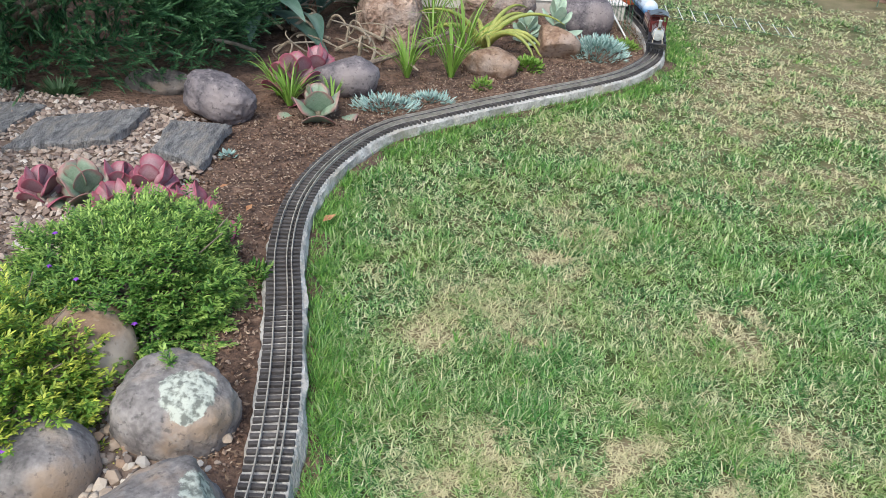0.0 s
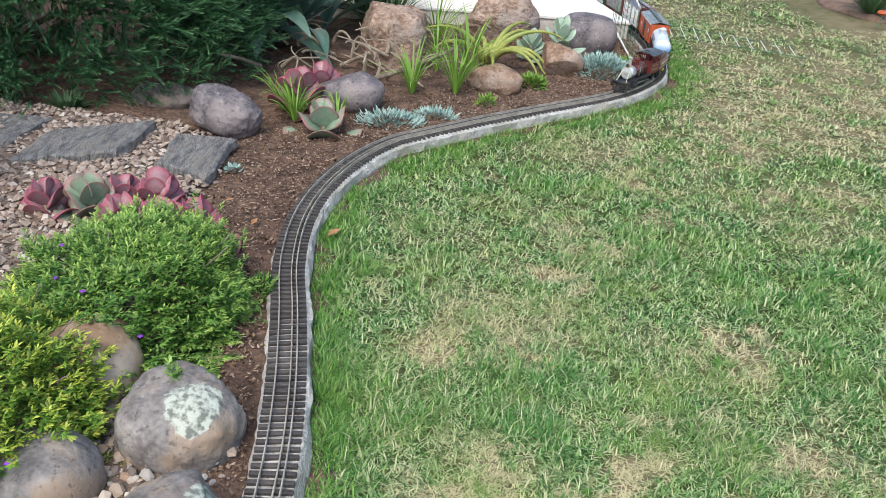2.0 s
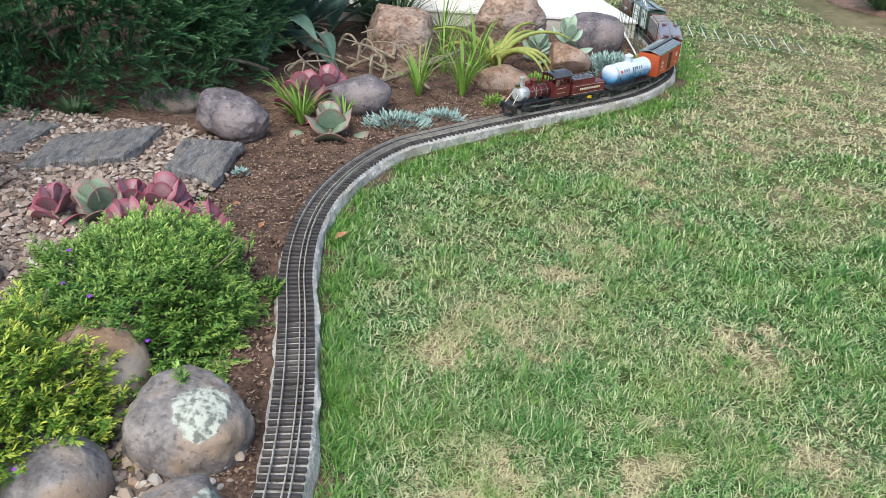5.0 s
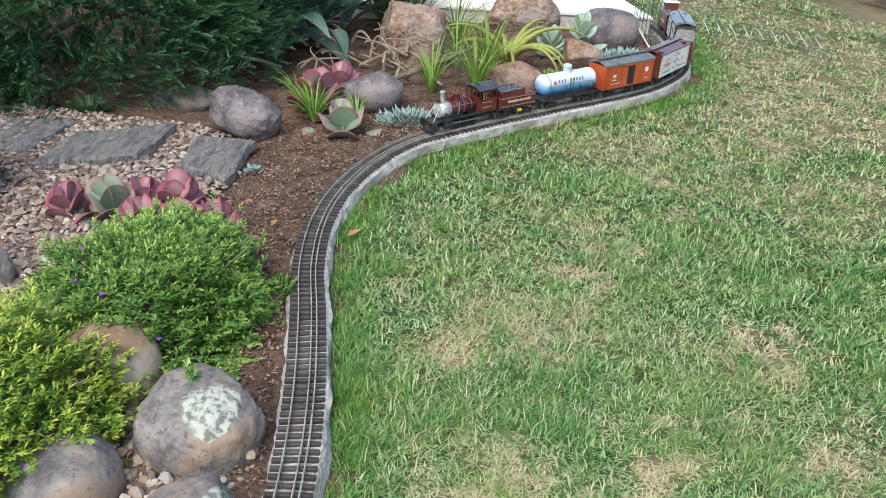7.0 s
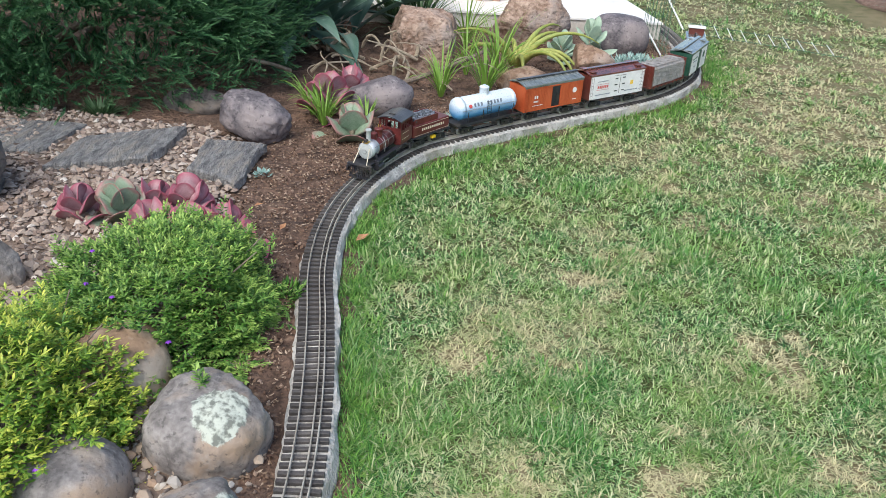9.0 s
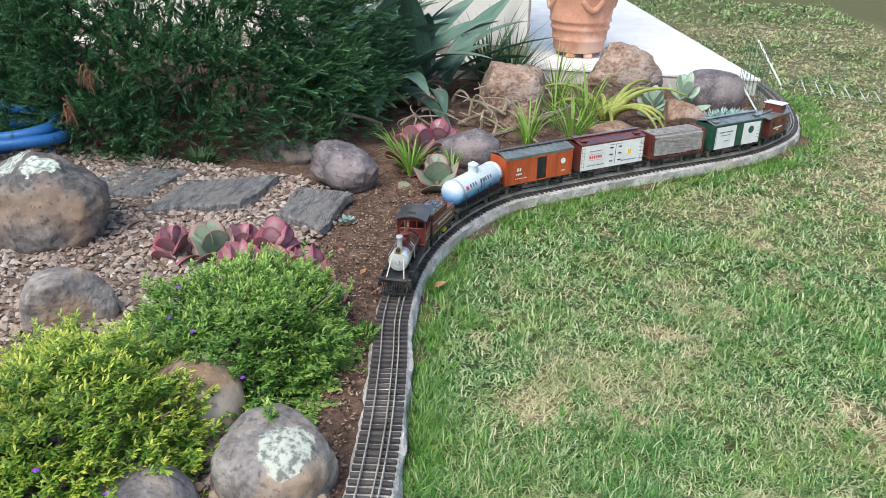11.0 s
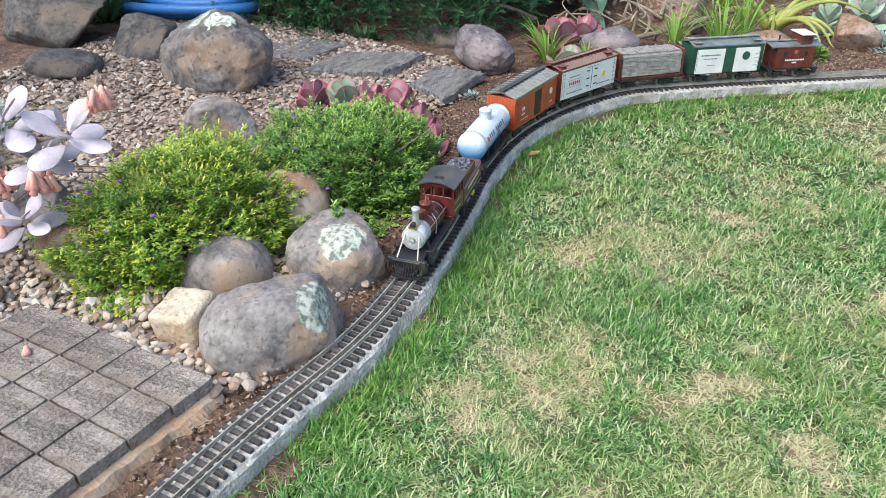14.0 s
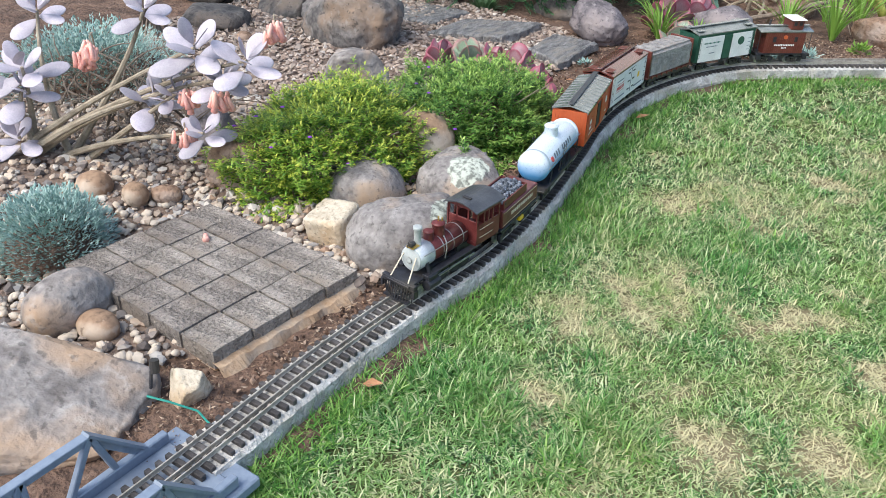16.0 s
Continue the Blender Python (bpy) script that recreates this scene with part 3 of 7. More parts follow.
def ribbon(name, s0, s1, step, profile, material, parent=None, wob=0.0, smooth=False):
    """A bar of constant section swept along the line; profile: (offset, height), around."""
    n = int((s1 - s0) / step) + 1
    v = []
    for i in range(n):
        s = s0 + (s1 - s0) * i / (n - 1)
        p, d = on_line(s), way_at(s)
        side = np.array([d[1], -d[0]])
        for k, (o, h) in enumerate(profile):
            q = (noise.noise(Vector((s * 9, k * 3.1, 0.5))) + 0.55 * noise.noise(Vector((s * 37, k * 3.1, 2.5)))) * wob
            r = p + side * (o + q)
            v.append((r[0], r[1], h + 0.35 * q))
    k = len(profile)
    f = [(i * k + j, i * k + (j + 1) % k, (i + 1) * k + (j + 1) % k, (i + 1) * k + j) for i in range(n - 1) for j in range(k)]
    return solid(name, v, f, material, parent, smooth)


# ---------------- ground, lawn, bed ----------------
DRY = [(0.07, 1.70, 0.06, 0.9), (0.23, 1.35, 0.055, 1.0), (0.26, 1.16, 0.03, 0.9), (0.45, 1.21, 0.05, 0.9), (0.5, 1.31, 0.06, 1.0), (0.57, 1.47, 0.05, 0.9), (0.36, 1.26, 0.04, 0.5), (0.4, 2.08, 0.09, 0.7), (0.81, 2.53, 0.06, 0.8), (0.86, 1.77, 0.1, 0.9), (0.63, 2.29, 0.2, 0.4), (0.91, 1.4, 0.06, 0.7), (0.9, 1.26, 0.06, 0.6), (-0.1, 1.98, 0.045, 0.7), (0.36, 0.94, 0.035, 0.8), (0.45, 0.79, 0.05, 0.9), (0.24, 0.54, 0.05, 0.7), (0.05, 1.0, 0.1, 0.55), (0.11, 0.7, 0.07, 0.7), (0.64, 0.9, 0.06, 0.8), (0.67, 1.23, 0.05, 0.8), (-0.16, 0.54, 0.04, 0.5), (1.46, 4.27, 0.45, 0.45), (1.93, 3.73, 0.4, 0.35), (1.2, 3.3, 0.25, 0.3), (0.3, 1.72, 0.14, 0.3), (0.26, 2.8, 0.12, 0.25)]
_dr = np.random.default_rng(21)
DRY += [(_dr.uniform(0.1, 3.0), _dr.uniform(0.3, 5.0), _dr.uniform(0.02, 0.1), _dr.uniform(0.15, 0.6)) for _ in range(110)]


_grid = np.random.default_rng(99).uniform(-1, 1, (64, 64))


def ragged(x, y, s):
    """Smooth random values over the plan, s cells a metre."""
    u, w = x * s + 31.7, y * s + 17.3
    i, j = np.floor(u).astype(int), np.floor(w).astype(int)
    a, b_ = u - i, w - j
    a, b_ = a * a * (3 - 2 * a), b_ * b_ * (3 - 2 * b_)
    g = lambda p, q: _grid[p % 64, q % 64]
    return (g(i, j) * (1 - a) + g(i + 1, j) * a) * (1 - b_) + (g(i, j + 1) * (1 - a) + g(i + 1, j + 1) * a) * b_


def dryness(x, y):
    """How dry the lawn is: ragged worn patches and a strawy far side."""
    rg_ = 0.4 * ragged(x, y, 13) + 0.4 * ragged(x, y, 31) + 0.35 * ragged(x, y, 70)
    d = 0.14 + 0.3 * np.clip((y - 2.2) / 2.0, 0, 1) + 0.22 * ragged(x, y, 3.1) + 0.42 * rg_
    for cx, cy, r, k in DRY:
        q = ((x - cx) ** 2 + (y - cy) ** 2 * 1.4) / (2 * r * r) * 1.6
        d = d + k * np.exp(-q) * np.clip(0.8 + 1.7 * rg_, 0, 1.4)
    near = np.clip((x - beside(np.clip(y, -0.5, 9.8), 0.05)) / 0.3, 0, 1)
    inside = (x > -3) & (x < 4.1) & (y > -1.6) & (y < 8.1)
    return np.where(inside, np.clip(d * (0.6 + 0.4 * near), 0, 1), 0.25)


def set_dry(ob, x, y):
    a = ob.data.attributes.new("dry", "FLOAT", "POINT")
    a.data.foreach_set("value", dryness(x, y).astype(np.float32))


gx = np.concatenate([[-400, -60, -15, -6], np.arange(-3, 4.01, 0.05), [5, 6, 8, 12, 20, 60, 400]])
gy = np.concatenate([[-400, -60, -15, -5, -3], np.arange(-1.5, 8.01, 0.05), [9, 11, 15, 25, 60, 400]])
X, Y = np.meshgrid(gx, gy)
Z = 0.006 * np.sin(2.1 * X + 0.7 * Y) * np.sin(1.7 * Y) - 0.012
idx = np.arange(X.size).reshape(X.shape)
quads = np.stack([idx[:-1, :-1], idx[:-1, 1:], idx[1:, 1:], idx[1:, :-1]], -1).reshape(-1, 4)
ground = solid("ground", np.stack([X, Y, Z], -1).reshape(-1, 3), quads, "lawn_soil", smooth=True)
set_dry(ground, X.ravel(), Y.ravel())
tagged(ground, "thatchy brown-green lawn ground with worn dry patches", "ground", kind="structure")


def keep_lawn(x, y):
    ok = x > beside(np.clip(y, -0.55, 9.8), 0.066)
    ok &= ~((x > 2.75) & (y > 5.9) & (x < 4.5))
    return ok


def lushness(x, y):
    """Where the lawn grows in thick deep-green tufts."""
    v = 0.75 * ragged(x + 5, y, 5.3) + 0.6 * ragged(x, y + 3, 13) + 0.35 * ragged(x, y, 31)
    near = np.exp(-np.clip(x - beside(np.clip(y, -0.5, 9.8), 0.06), 0, 9) / 0.09)
    return np.clip(0.25 + 0.9 * v + 0.28 * near - 0.9 * dryness(x, y), 0, 1)


def lawn_blades(name, x, y, h, w, tilt, label, r, material="grass"):
    n = len(x)
    rot = turns(r.uniform(0, 2 * math.pi, n), np.clip(tilt, 0, 1.2))
    size = np.stack([h * r.uniform(0.4, 1.6, n), w, h], 1)
    v, f = scatter(BLADE_V, BLADE_F, np.stack([x, y, np.full(n, -0.007)], 1), rot, size)
    ob = solid(name, v, f, material)
    if material == "grass":
        set_dry(ob, np.repeat(x, 5), np.repeat(y, 5))
        lu = ob.data.attributes.new("lush", "FLOAT", "POINT")
        lu.data.foreach_set("value", np.repeat(np.clip(lushness(x, y) * r.uniform(0.1, 1.0, n), 0, 0.6), 5).astype(np.float32))
    return tagged(ob, label, "grass", kind="stuff")


def lawn(tufts, per):
    """Matted tufts, thinning evenly with the distance from the track's middle."""
    r = np.random.default_rng(3)
    rad = np.linspace(0, 10, 4000)
    cdf = np.cumsum(rad / (1 + (rad / 1.45) ** 2) ** 1.12)
    d = np.interp(r.uniform(0, cdf[-1], tufts), cdf, rad)
    a = r.uniform(0, 2 * math.pi, tufts)
    x, y = 0.4 + d * np.cos(a), 0.9 + d * np.sin(a)
    dr = dryness(x, y)
    ok = keep_lawn(x, y) & (y < 9.8) & (r.uniform(0, 1, tufts) > 0.1 * np.clip(dr - 0.45, 0, 1)) & ((y > -0.05) | (r.uniform(0, 1, tufts) < 0.25))
    ok &= r.uniform(0, 1, tufts) > 0.75 * (edge_bare(y) * (x < beside(np.clip(y, -0.55, 9.8), 0.115)))
    x, y, d = np.repeat(x[ok], per), np.repeat(y[ok], per), np.repeat(d[ok], per)
    n = len(x)
    x, y = x + r.normal(0, 0.008, n) * (1 + 0.25 * d), y + r.normal(0, 0.008, n) * (1 + 0.25 * d)
    ok = keep_lawn(x, y)
    x, y, d = x[ok], y[ok], d[ok]
    n = len(x)
    dr, lu = dryness(x, y), lushness(x, y)
    h = r.uniform(0.013, 0.031, n) * (0.85 + 0.75 * lu - 0.1 * dr) * (1 + 0.08 * d)
    w = 0.003 * (1 + 0.5 * np.clip(d - 0.7, 0, 8)) * r.uniform(0.55, 1.35, n) * (1 + 0.3 * lu)
    tilt = np.abs(r.normal(0.88, 0.4, n)) - 0.25 * lu + 0.3 * dr
    lawn_blades("lawn_grass", x, y, h, w, tilt, "short matted lawn, deep green tufts between straw-dry patches", r)


def edge_bare(y):
    """1 where the lawn's edge along the concrete is bare soil."""
    return np.clip(1.4 * np.sin(y * 6.1 + 0.6) * np.sin(y * 15.3 + 1) + 0.55 * np.sin(y * 3.3) - 0.05, 0, 1)


def edge_blades(n, y0, y1, spread, seed, label):
    r = np.random.default_rng(seed)
    c = r.uniform(y0, y1, n // 9)
    c = c[r.uniform(0, 1, len(c)) > 0.85 * edge_bare(c)]
    off = 0.062 + np.abs(r.normal(0, spread, len(c)))
    y = np.repeat(c, 9) + r.normal(0, 0.008, len(c) * 9)
    x = beside(np.clip(y, -0.55, 9.8), 0) + np.repeat(off, 9) + r.normal(0, 0.006, len(y))
    x = np.maximum(x, beside(np.clip(y, -0.55, 9.8), 0.058))
    m = len(x)
    lawn_blades("edge_grass", x, y, r.uniform(0.018, 0.046, m), 0.0031 * r.uniform(0.6, 1.3, m), np.abs(r.normal(0.7, 0.4, m)), label, r, "grass_edge")


def herb_tufts(n, seed):
    """Coarser broad-bladed tufts here and there in the lawn."""
    r = np.random.default_rng(seed)
    x, y = r.uniform(-0.3, 2.4, n), r.uniform(0.2, 4.6, n)
    ok = keep_lawn(x, y) & (lushness(x, y) > 0.45)
    x, y = np.repeat(x[ok], 14), np.repeat(y[ok], 14)
    m = len(x)
    lawn_blades("lawn_tufts", x + r.normal(0, 0.009, m), y + r.normal(0, 0.009, m), r.uniform(0.02, 0.046, m), r.uniform(0.003, 0.0058, m), np.abs(r.normal(0.85, 0.35, m)), "coarse broad-bladed green tufts in the lawn", r, "grass_edge")


lawn(165000, 7)
edge_blades(16000, 0.2, 2.6, 0.04, 6, "longer bright green grass along the concrete track bed")
edge_blades(14000, 2.6, 5.2, 0.11, 8, "longer bright green grass along the far track bed")
herb_tufts(2600, 12)


def border_soil():
    """Bare dark soil that shows between the concrete and the lawn."""
    ys = np.arange(0.1, 4.6, 0.012)
    v = []
    for y in ys:
        w = 0.022 + 0.05 * float(edge_bare(y)) + 0.012 * noise.noise(Vector((y * 40, 0, 0)))
        for k in range(5):
            o = 0.05 + (w + 0.012) * k / 4
            v.append((float(beside(y, o)), y, 0.004 - 0.02 * (k == 4) + 0.004 * noise.noise(Vector((y * 60, k * 2.3, 4)))))
    f = [(i * 5 + j, i * 5 + j + 1, i * 5 + j + 6, i * 5 + j + 5) for i in range(len(ys) - 1) for j in range(4)]
    tagged(solid("border_soil", v, f, "soil", smooth=True), "bare dark soil along the lawn's edge", "soil", kind="structure")


border_soil()


def bed_z(x, y):
    return 0.028 + 0.012 * np.sin(3 * x + 1) * np.sin(2.6 * y) + 0.03 * np.clip((-x - 0.9) / 1.2, 0, 1)


rows_y = np.arange(-1.1, 5.3, 0.04)
vs = []
cols = 90
for y in rows_y:
    x1 = min(float(beside(max(y, -0.55), -0.05)), 1.12)
    u = np.linspace(0, 1, cols) ** 0.55
    x0 = -3.7 + 0.5 * noise.noise(Vector((y * 1.1, 3, 0)))
    for x in x0 + (x1 - x0) * u:
        vs.append((x, y, float(bed_z(x, y)) + 0.012 * noise.noise(Vector((x * 14, y * 14, 0)))))
n_r = len(rows_y)
fs = [(i * cols + j, i * cols + j + 1, (i + 1) * cols + j + 1, (i + 1) * cols + j) for i in range(n_r - 1) for j in range(cols - 1)]
soil_bed = solid("soil_bed", vs, fs, "soil", smooth=True)
tagged(soil_bed, "dark reddish-brown garden bed soil with litter", "soil", kind="structure")


def gravel_edge(y):
    """The gravel's border towards the track, x by y."""
    return np.interp(y, [-2, 0.0, 0.35, 0.45, 0.8, 0.86, 1.25, 1.45, 1.9, 2.2, 2.45, 2.75, 2.95, 3.05], [-0.62, -0.62, -0.52, -0.42, -0.36, -0.30, -0.34, -0.50, -0.66, -0.78, -0.72, -0.74, -0.85, -1.0])


vs, n_c = [], 60
g_y = np.arange(-0.12, 3.06, 0.04)
for y in g_y:
    x1 = gravel_edge(y) + 0.04 * noise.noise(Vector((y * 8, 0, 3)))
    for x in np.linspace(-2.42 + 0.12 * noise.noise(Vector((y * 3, 7, 0))), x1, n_c):
        vs.append((x, y, float(bed_z(x, y)) + 0.014 + 0.008 * noise.noise(Vector((x * 20, y * 20, 2))) - (0.02 if x > x1 - 0.03 else 0)))
fs = [(i * n_c + j, i * n_c + j + 1, (i + 1) * n_c + j + 1, (i + 1) * n_c + j) for i in range(len(g_y) - 1) for j in range(n_c - 1)]
gravel_bed = solid("gravel_bed", vs, fs, "gravel_base", smooth=True)
tagged(gravel_bed, "bed of pinkish-beige gravel and river pebbles", "gravel", kind="structure")


def lump(seed, flat=0.65, mesh_name="pebble", material="river"):
    r = np.random.default_rng(seed)
    v = ICO_V * (1 + r.uniform(-0.22, 0.22, (12, 1))) * np.array([1.15, 0.9, flat])
    me = bpy.data.meshes.new(mesh_name)
    me.from_pydata([tuple(a) for a in v], [], [tuple(a) for a in ICO_F])
    for p in me.polygons:
        p.use_smooth = True
    me.materials.append(M[material])
    return me


def stones(name, n, xr, yr, s0, s1, material, label, seed, sharp=False):
    r = np.random.default_rng(seed)
    x, y = r.uniform(*xr, n), r.uniform(*yr, n)
    ok = x < gravel_edge(y) + r.normal(0, 0.025, n)
    ok &= ~((x > -0.93) & (x < -0.37) & (y > 0.41) & (y < 0.80))
    x, y = x[ok], y[ok]
    n = len(x)
    size = np.exp(r.uniform(math.log(s0), math.log(s1), n))
    rot = turns(r.uniform(0, 6.28, n), r.uniform(-0.5, 0.5, n), r.uniform(0, 6.28, n))
    sz = np.stack([size * r.uniform(0.9, 1.4, n), size, size * r.uniform(0.55, 0.9, n)], 1) * 0.5
    pos = np.stack([x, y, bed_z(x, y) + 0.014 + size * 0.22], 1)
    shape = (CHIP_V, CHIP_F) if material == "pebble" else (ICO_V, ICO_F)
    v, f = scatter(*shape, pos, rot, sz * (1.12 if material == "pebble" else 1))
    v += r.normal(0, 1, v.shape) * np.repeat(size, len(shape[0]))[:, None] * (0.1 if material == "pebble" else 0.065)
    ob = solid(name, v, f, material, gravel_bed, smooth=not sharp)
    tagged(ob, label, kind="stuff")
    return ob


stones("loose_gravel", 14000, (-2.4, -0.55), (1.3, 3.05), 0.009, 0.027, "pebble", "small pinkish-beige gravel", 11, True)
stones("loose_gravel", 6200, (-2.4, -0.28), (0.78, 1.5), 0.008, 0.03, "river", "mixed river pebbles", 12, True)
stones("loose_gravel", 4800, (-2.4, -0.5), (-0.1, 0.85), 0.008, 0.032, "river", "mixed river pebbles", 13, True)
PEB = [lump(40 + i) for i in range(8)]
r = random.Random(5)
made = 0
while made < 260:
    x, y = r.uniform(-1.15, -0.34), r.uniform(0.25, 1.15)
    if x > gravel_edge(y) or (-0.95 < x < -0.35 and 0.39 < y < 0.82):
        continue
    pb = new("pebble", PEB[made % 8])
    k = r.uniform(0.007, 0.015)
    pb.matrix_basis = pose(x, y, float(bed_z(x, y)) + 0.016 + k * 0.5, r.uniform(-25, 25), r.uniform(-25, 25), r.uniform(0, 360)) @ Matrix.Diagonal((k, k, k, 1))
    pb.parent = gravel_bed
    made += 1

# dry litter on the soil
rl = np.random.default_rng(33)
n = 8000
ly = rl.uniform(0.2, 5.0, n)
lx = beside(ly, -0.055) - np.abs(rl.normal(0, 0.35, n))
ok = (lx > -2.2) & ~((lx > -0.95) & (lx < -0.36) & (ly > 0.4) & (ly < 0.82))
lx, ly = lx[ok], ly[ok]
n = len(lx)
ls = rl.uniform(0.004, 0.016, n)
v, f = scatter(LEAF_V, LEAF_F, np.stack([lx, ly, bed_z(lx, ly) + 0.012], 1), turns(rl.uniform(0, 6.28, n), rl.uniform(0.9, 1.75, n)), np.stack([ls, ls * rl.uniform(0.12, 0.5, n), ls], 1))
tagged(solid("leaf_litter", v, f, "debris"), "scattered dry leaf litter and twigs on the soil", "litter", kind="stuff")

rl = np.random.default_rng(34)
n = 9000
ly = rl.uniform(0.15, 5.0, n)
lx = beside(ly, -0.06) - np.abs(rl.normal(0, 0.4, n))
ok = (lx > np.where(ly < 3.0, gravel_edge(ly) - 0.1, -2.5)) & ~((lx > -0.95) & (lx < -0.36) & (ly > 0.38) & (ly < 0.82))
lx, ly = lx[ok], ly[ok]
n = len(lx)
ls = np.exp(rl.uniform(math.log(0.002), math.log(0.0065), n))
v, f = scatter(CHIP_V, CHIP_F, np.stack([lx, ly, bed_z(lx, ly) + 0.006], 1), turns(rl.uniform(0, 6.28, n), rl.uniform(0, 3, n)), np.stack([ls * 1.3, ls, ls * 0.7], 1))
tagged(solid("soil_clods", v, f, "clod", soil_bed), "crumbs and clods of soil", kind="stuff")

# ---------------- track ----------------
track_bed = ribbon("track_bed", 0.5, 9.0, 0.009, [(-0.048, -0.06), (-0.05, 0.036), (-0.045, 0.0435), (0.0, 0.0445), (0.046, 0.0435), (0.0555, 0.037), (0.058, 0.012), (0.062, -0.06)], "concrete", wob=0.009)
tagged(track_bed, "rough weathered concrete strip carrying the model railway", "track bed", kind="structure")
track = thing("railway_track", pose(0, 0, 0), "dual-gauge garden railway track, dark sleepers and three tarnished rails", "model track")
for off in (-0.0225, 0.0095, 0.0225):
    ribbon("rail", -0.25, 9.0, 0.02, [(off - 0.0018, 0.0525), (off - 0.0008, 0.0545), (off - 0.0013, RAIL_Z), (off + 0.0013, RAIL_Z), (off + 0.0008, 0.0545), (off + 0.0018, 0.0525)], "rail", track)
b = box(B(), 0, 0, 0.0468, 0.09, 0.0102, 0.0125)
bmesh.ops.bevel(b, geom=b.edges[:], offset=0.0014, segments=1, affect="EDGES")
first_sleeper = part("sleeper", b, "sleeper", track)
rs = random.Random(2)
SP = 0.0222
for i in range(-11, 392):
    s = 0.46 + i * SP
    p, d = on_line(s), way_at(s)
    ang = math.degrees(math.atan2(-d[0], d[1]))
    ob = first_sleeper if i == -11 else new("sleeper", first_sleeper.data)
    ob.parent = track
    ob.matrix_basis = pose(p[0], p[1], rs.uniform(-0.0006, 0.0006), 0, 0, ang + rs.uniform(-1.2, 1.2))

# ---------------- bridge ----------------
bridge = thing("truss_bridge", pose(-0.245, 0.195, 0), "blue-grey painted steel model truss bridge at the track's end", "model bridge")
part("deck", box(box(B(), 0, -0.45, 0.034, 0.165, 0.93, 0.012), 0, 0.0, 0.026, 0.21, 0.1, 0.022), "bridge", bridge, bevel=0.003)
for sx in (-1, 1):
    x = sx * 0.086
    part("bottom_chord", box(B(), x, -0.45, 0.05, 0.016, 0.93, 0.022), "bridge", bridge, bevel=0.002)
    b = B()
    H, Y0, Y1 = 0.155, -0.02, -0.115
    L = math.hypot(H - 0.05, Y0 - Y1)
    an = math.degrees(math.atan2(H - 0.05, Y1 - Y0))
    part("end_post", box(box(b, 0, 0, 0, 0.018, L + 0.012, 0.005), 0, 0, -0.008, 0.005, L, 0.016), "bridge", bridge).matrix_basis = pose(x, (Y0 + Y1) / 2, (H + 0.05) / 2, 180 + an)
    part("top_chord", box(box(B(), x, Y1 - 0.34, H, 0.018, 0.68, 0.005), x, Y1 - 0.34, H - 0.009, 0.005, 0.68, 0.016), "bridge", bridge, bevel=0.001)
    for k in range(6):
        ya = Y1 - 0.115 * k
        for yb in (ya + 0.03, ya - 0.0575) if k == 0 else (ya + 0.0, ya - 0.0575):
            b = B()
            dz, dy = H - 0.055, ya - yb
            ll = math.hypot(dz, dy)
            part("brace", box(b, 0, 0, 0, 0.012, 0.011, ll), "bridge", bridge, bevel=0.0015).matrix_basis = pose(x, (ya + yb) / 2, (H + 0.05) / 2, -math.degrees(math.atan2(dy, dz)))
part("cross_tie", box(B(), 0, -0.86, 0.04, 0.18, 0.03, 0.03), "bridge", bridge, bevel=0.002)

# ---------------- paver ----------------
PA = Matrix(((-1.0, 0.10, 0, -0.412), (0.045, 1.0, 0, 0.392), (0, 0, 1, 0), (0, 0, 0, 1)))
paving = thing("paving_slab", pose(0, 0, 0), "weathered grey concrete paving slab scored into small squares", "paving slab")
cu, cv = 0.104, 0.1
part("base", box(B(), cu * 2.5, cv * 2, 0.028, cu * 5 - 0.012, cv * 4 - 0.012, 0.056, PA), "mortar", paving, "rust-stained mortar base", bevel=0.004)
tile_b = box(B(), 0, 0, -0.006, cu - 0.004, cv - 0.004, 0.042)
bmesh.ops.subdivide_edges(tile_b, edges=tile_b.edges[:], cuts=3, use_grid_fill=True)
for q in tile_b.verts:
    q.co += Vector((0.0022 * noise.noise(q.co * 60), 0.0022 * noise.noise(q.co * 60 + Vector((9, 0, 0))), 0.003 * noise.noise(q.co * 45 + Vector((0, 9, 0)))))
first_tile = part("tile", tile_b, "paver", paving)
sk, ns = B(), 40
ring = []
for i in range(ns + 1):
    w = cv * 4 * i / ns
    q = [PA @ Vector((0.006, w, 0.05)), PA @ Vector((-0.012 - 0.012 * abs(noise.noise(Vector((w * 22, 0, 1)))), w, 0.045 + 0.008 * noise.noise(Vector((w * 30, 2, 0))))), PA @ Vector((-0.032 - 0.03 * noise.noise(Vector((w * 14, 5, 0))), w, 0.015))]
    ring.append([sk.verts.new(p_) for p_ in q])
for a_, b_ in zip(ring[:-1], ring[1:]):
    for j in range(2):
        sk.faces.new((a_[j], a_[j + 1], b_[j + 1], b_[j]))
part("mortar_haunch", sk, "mortar", paving, "rough orange-stained mortar along the slab's edge")
rt = random.Random(8)
for i in range(5):
    for j in range(4):
        ob = first_tile if i + j == 0 else new("tile", first_tile.data)
        ob.parent = paving
        c = PA @ Vector(((i + 0.5) * cu, (j + 0.5) * cv, 0))
        ob.matrix_basis = pose(c.x, c.y, 0.063 + rt.uniform(-0.0015, 0.0015), rt.uniform(-0.8, 0.8), rt.uniform(-0.8, 0.8), -4 + rt.choice((0, 180)))


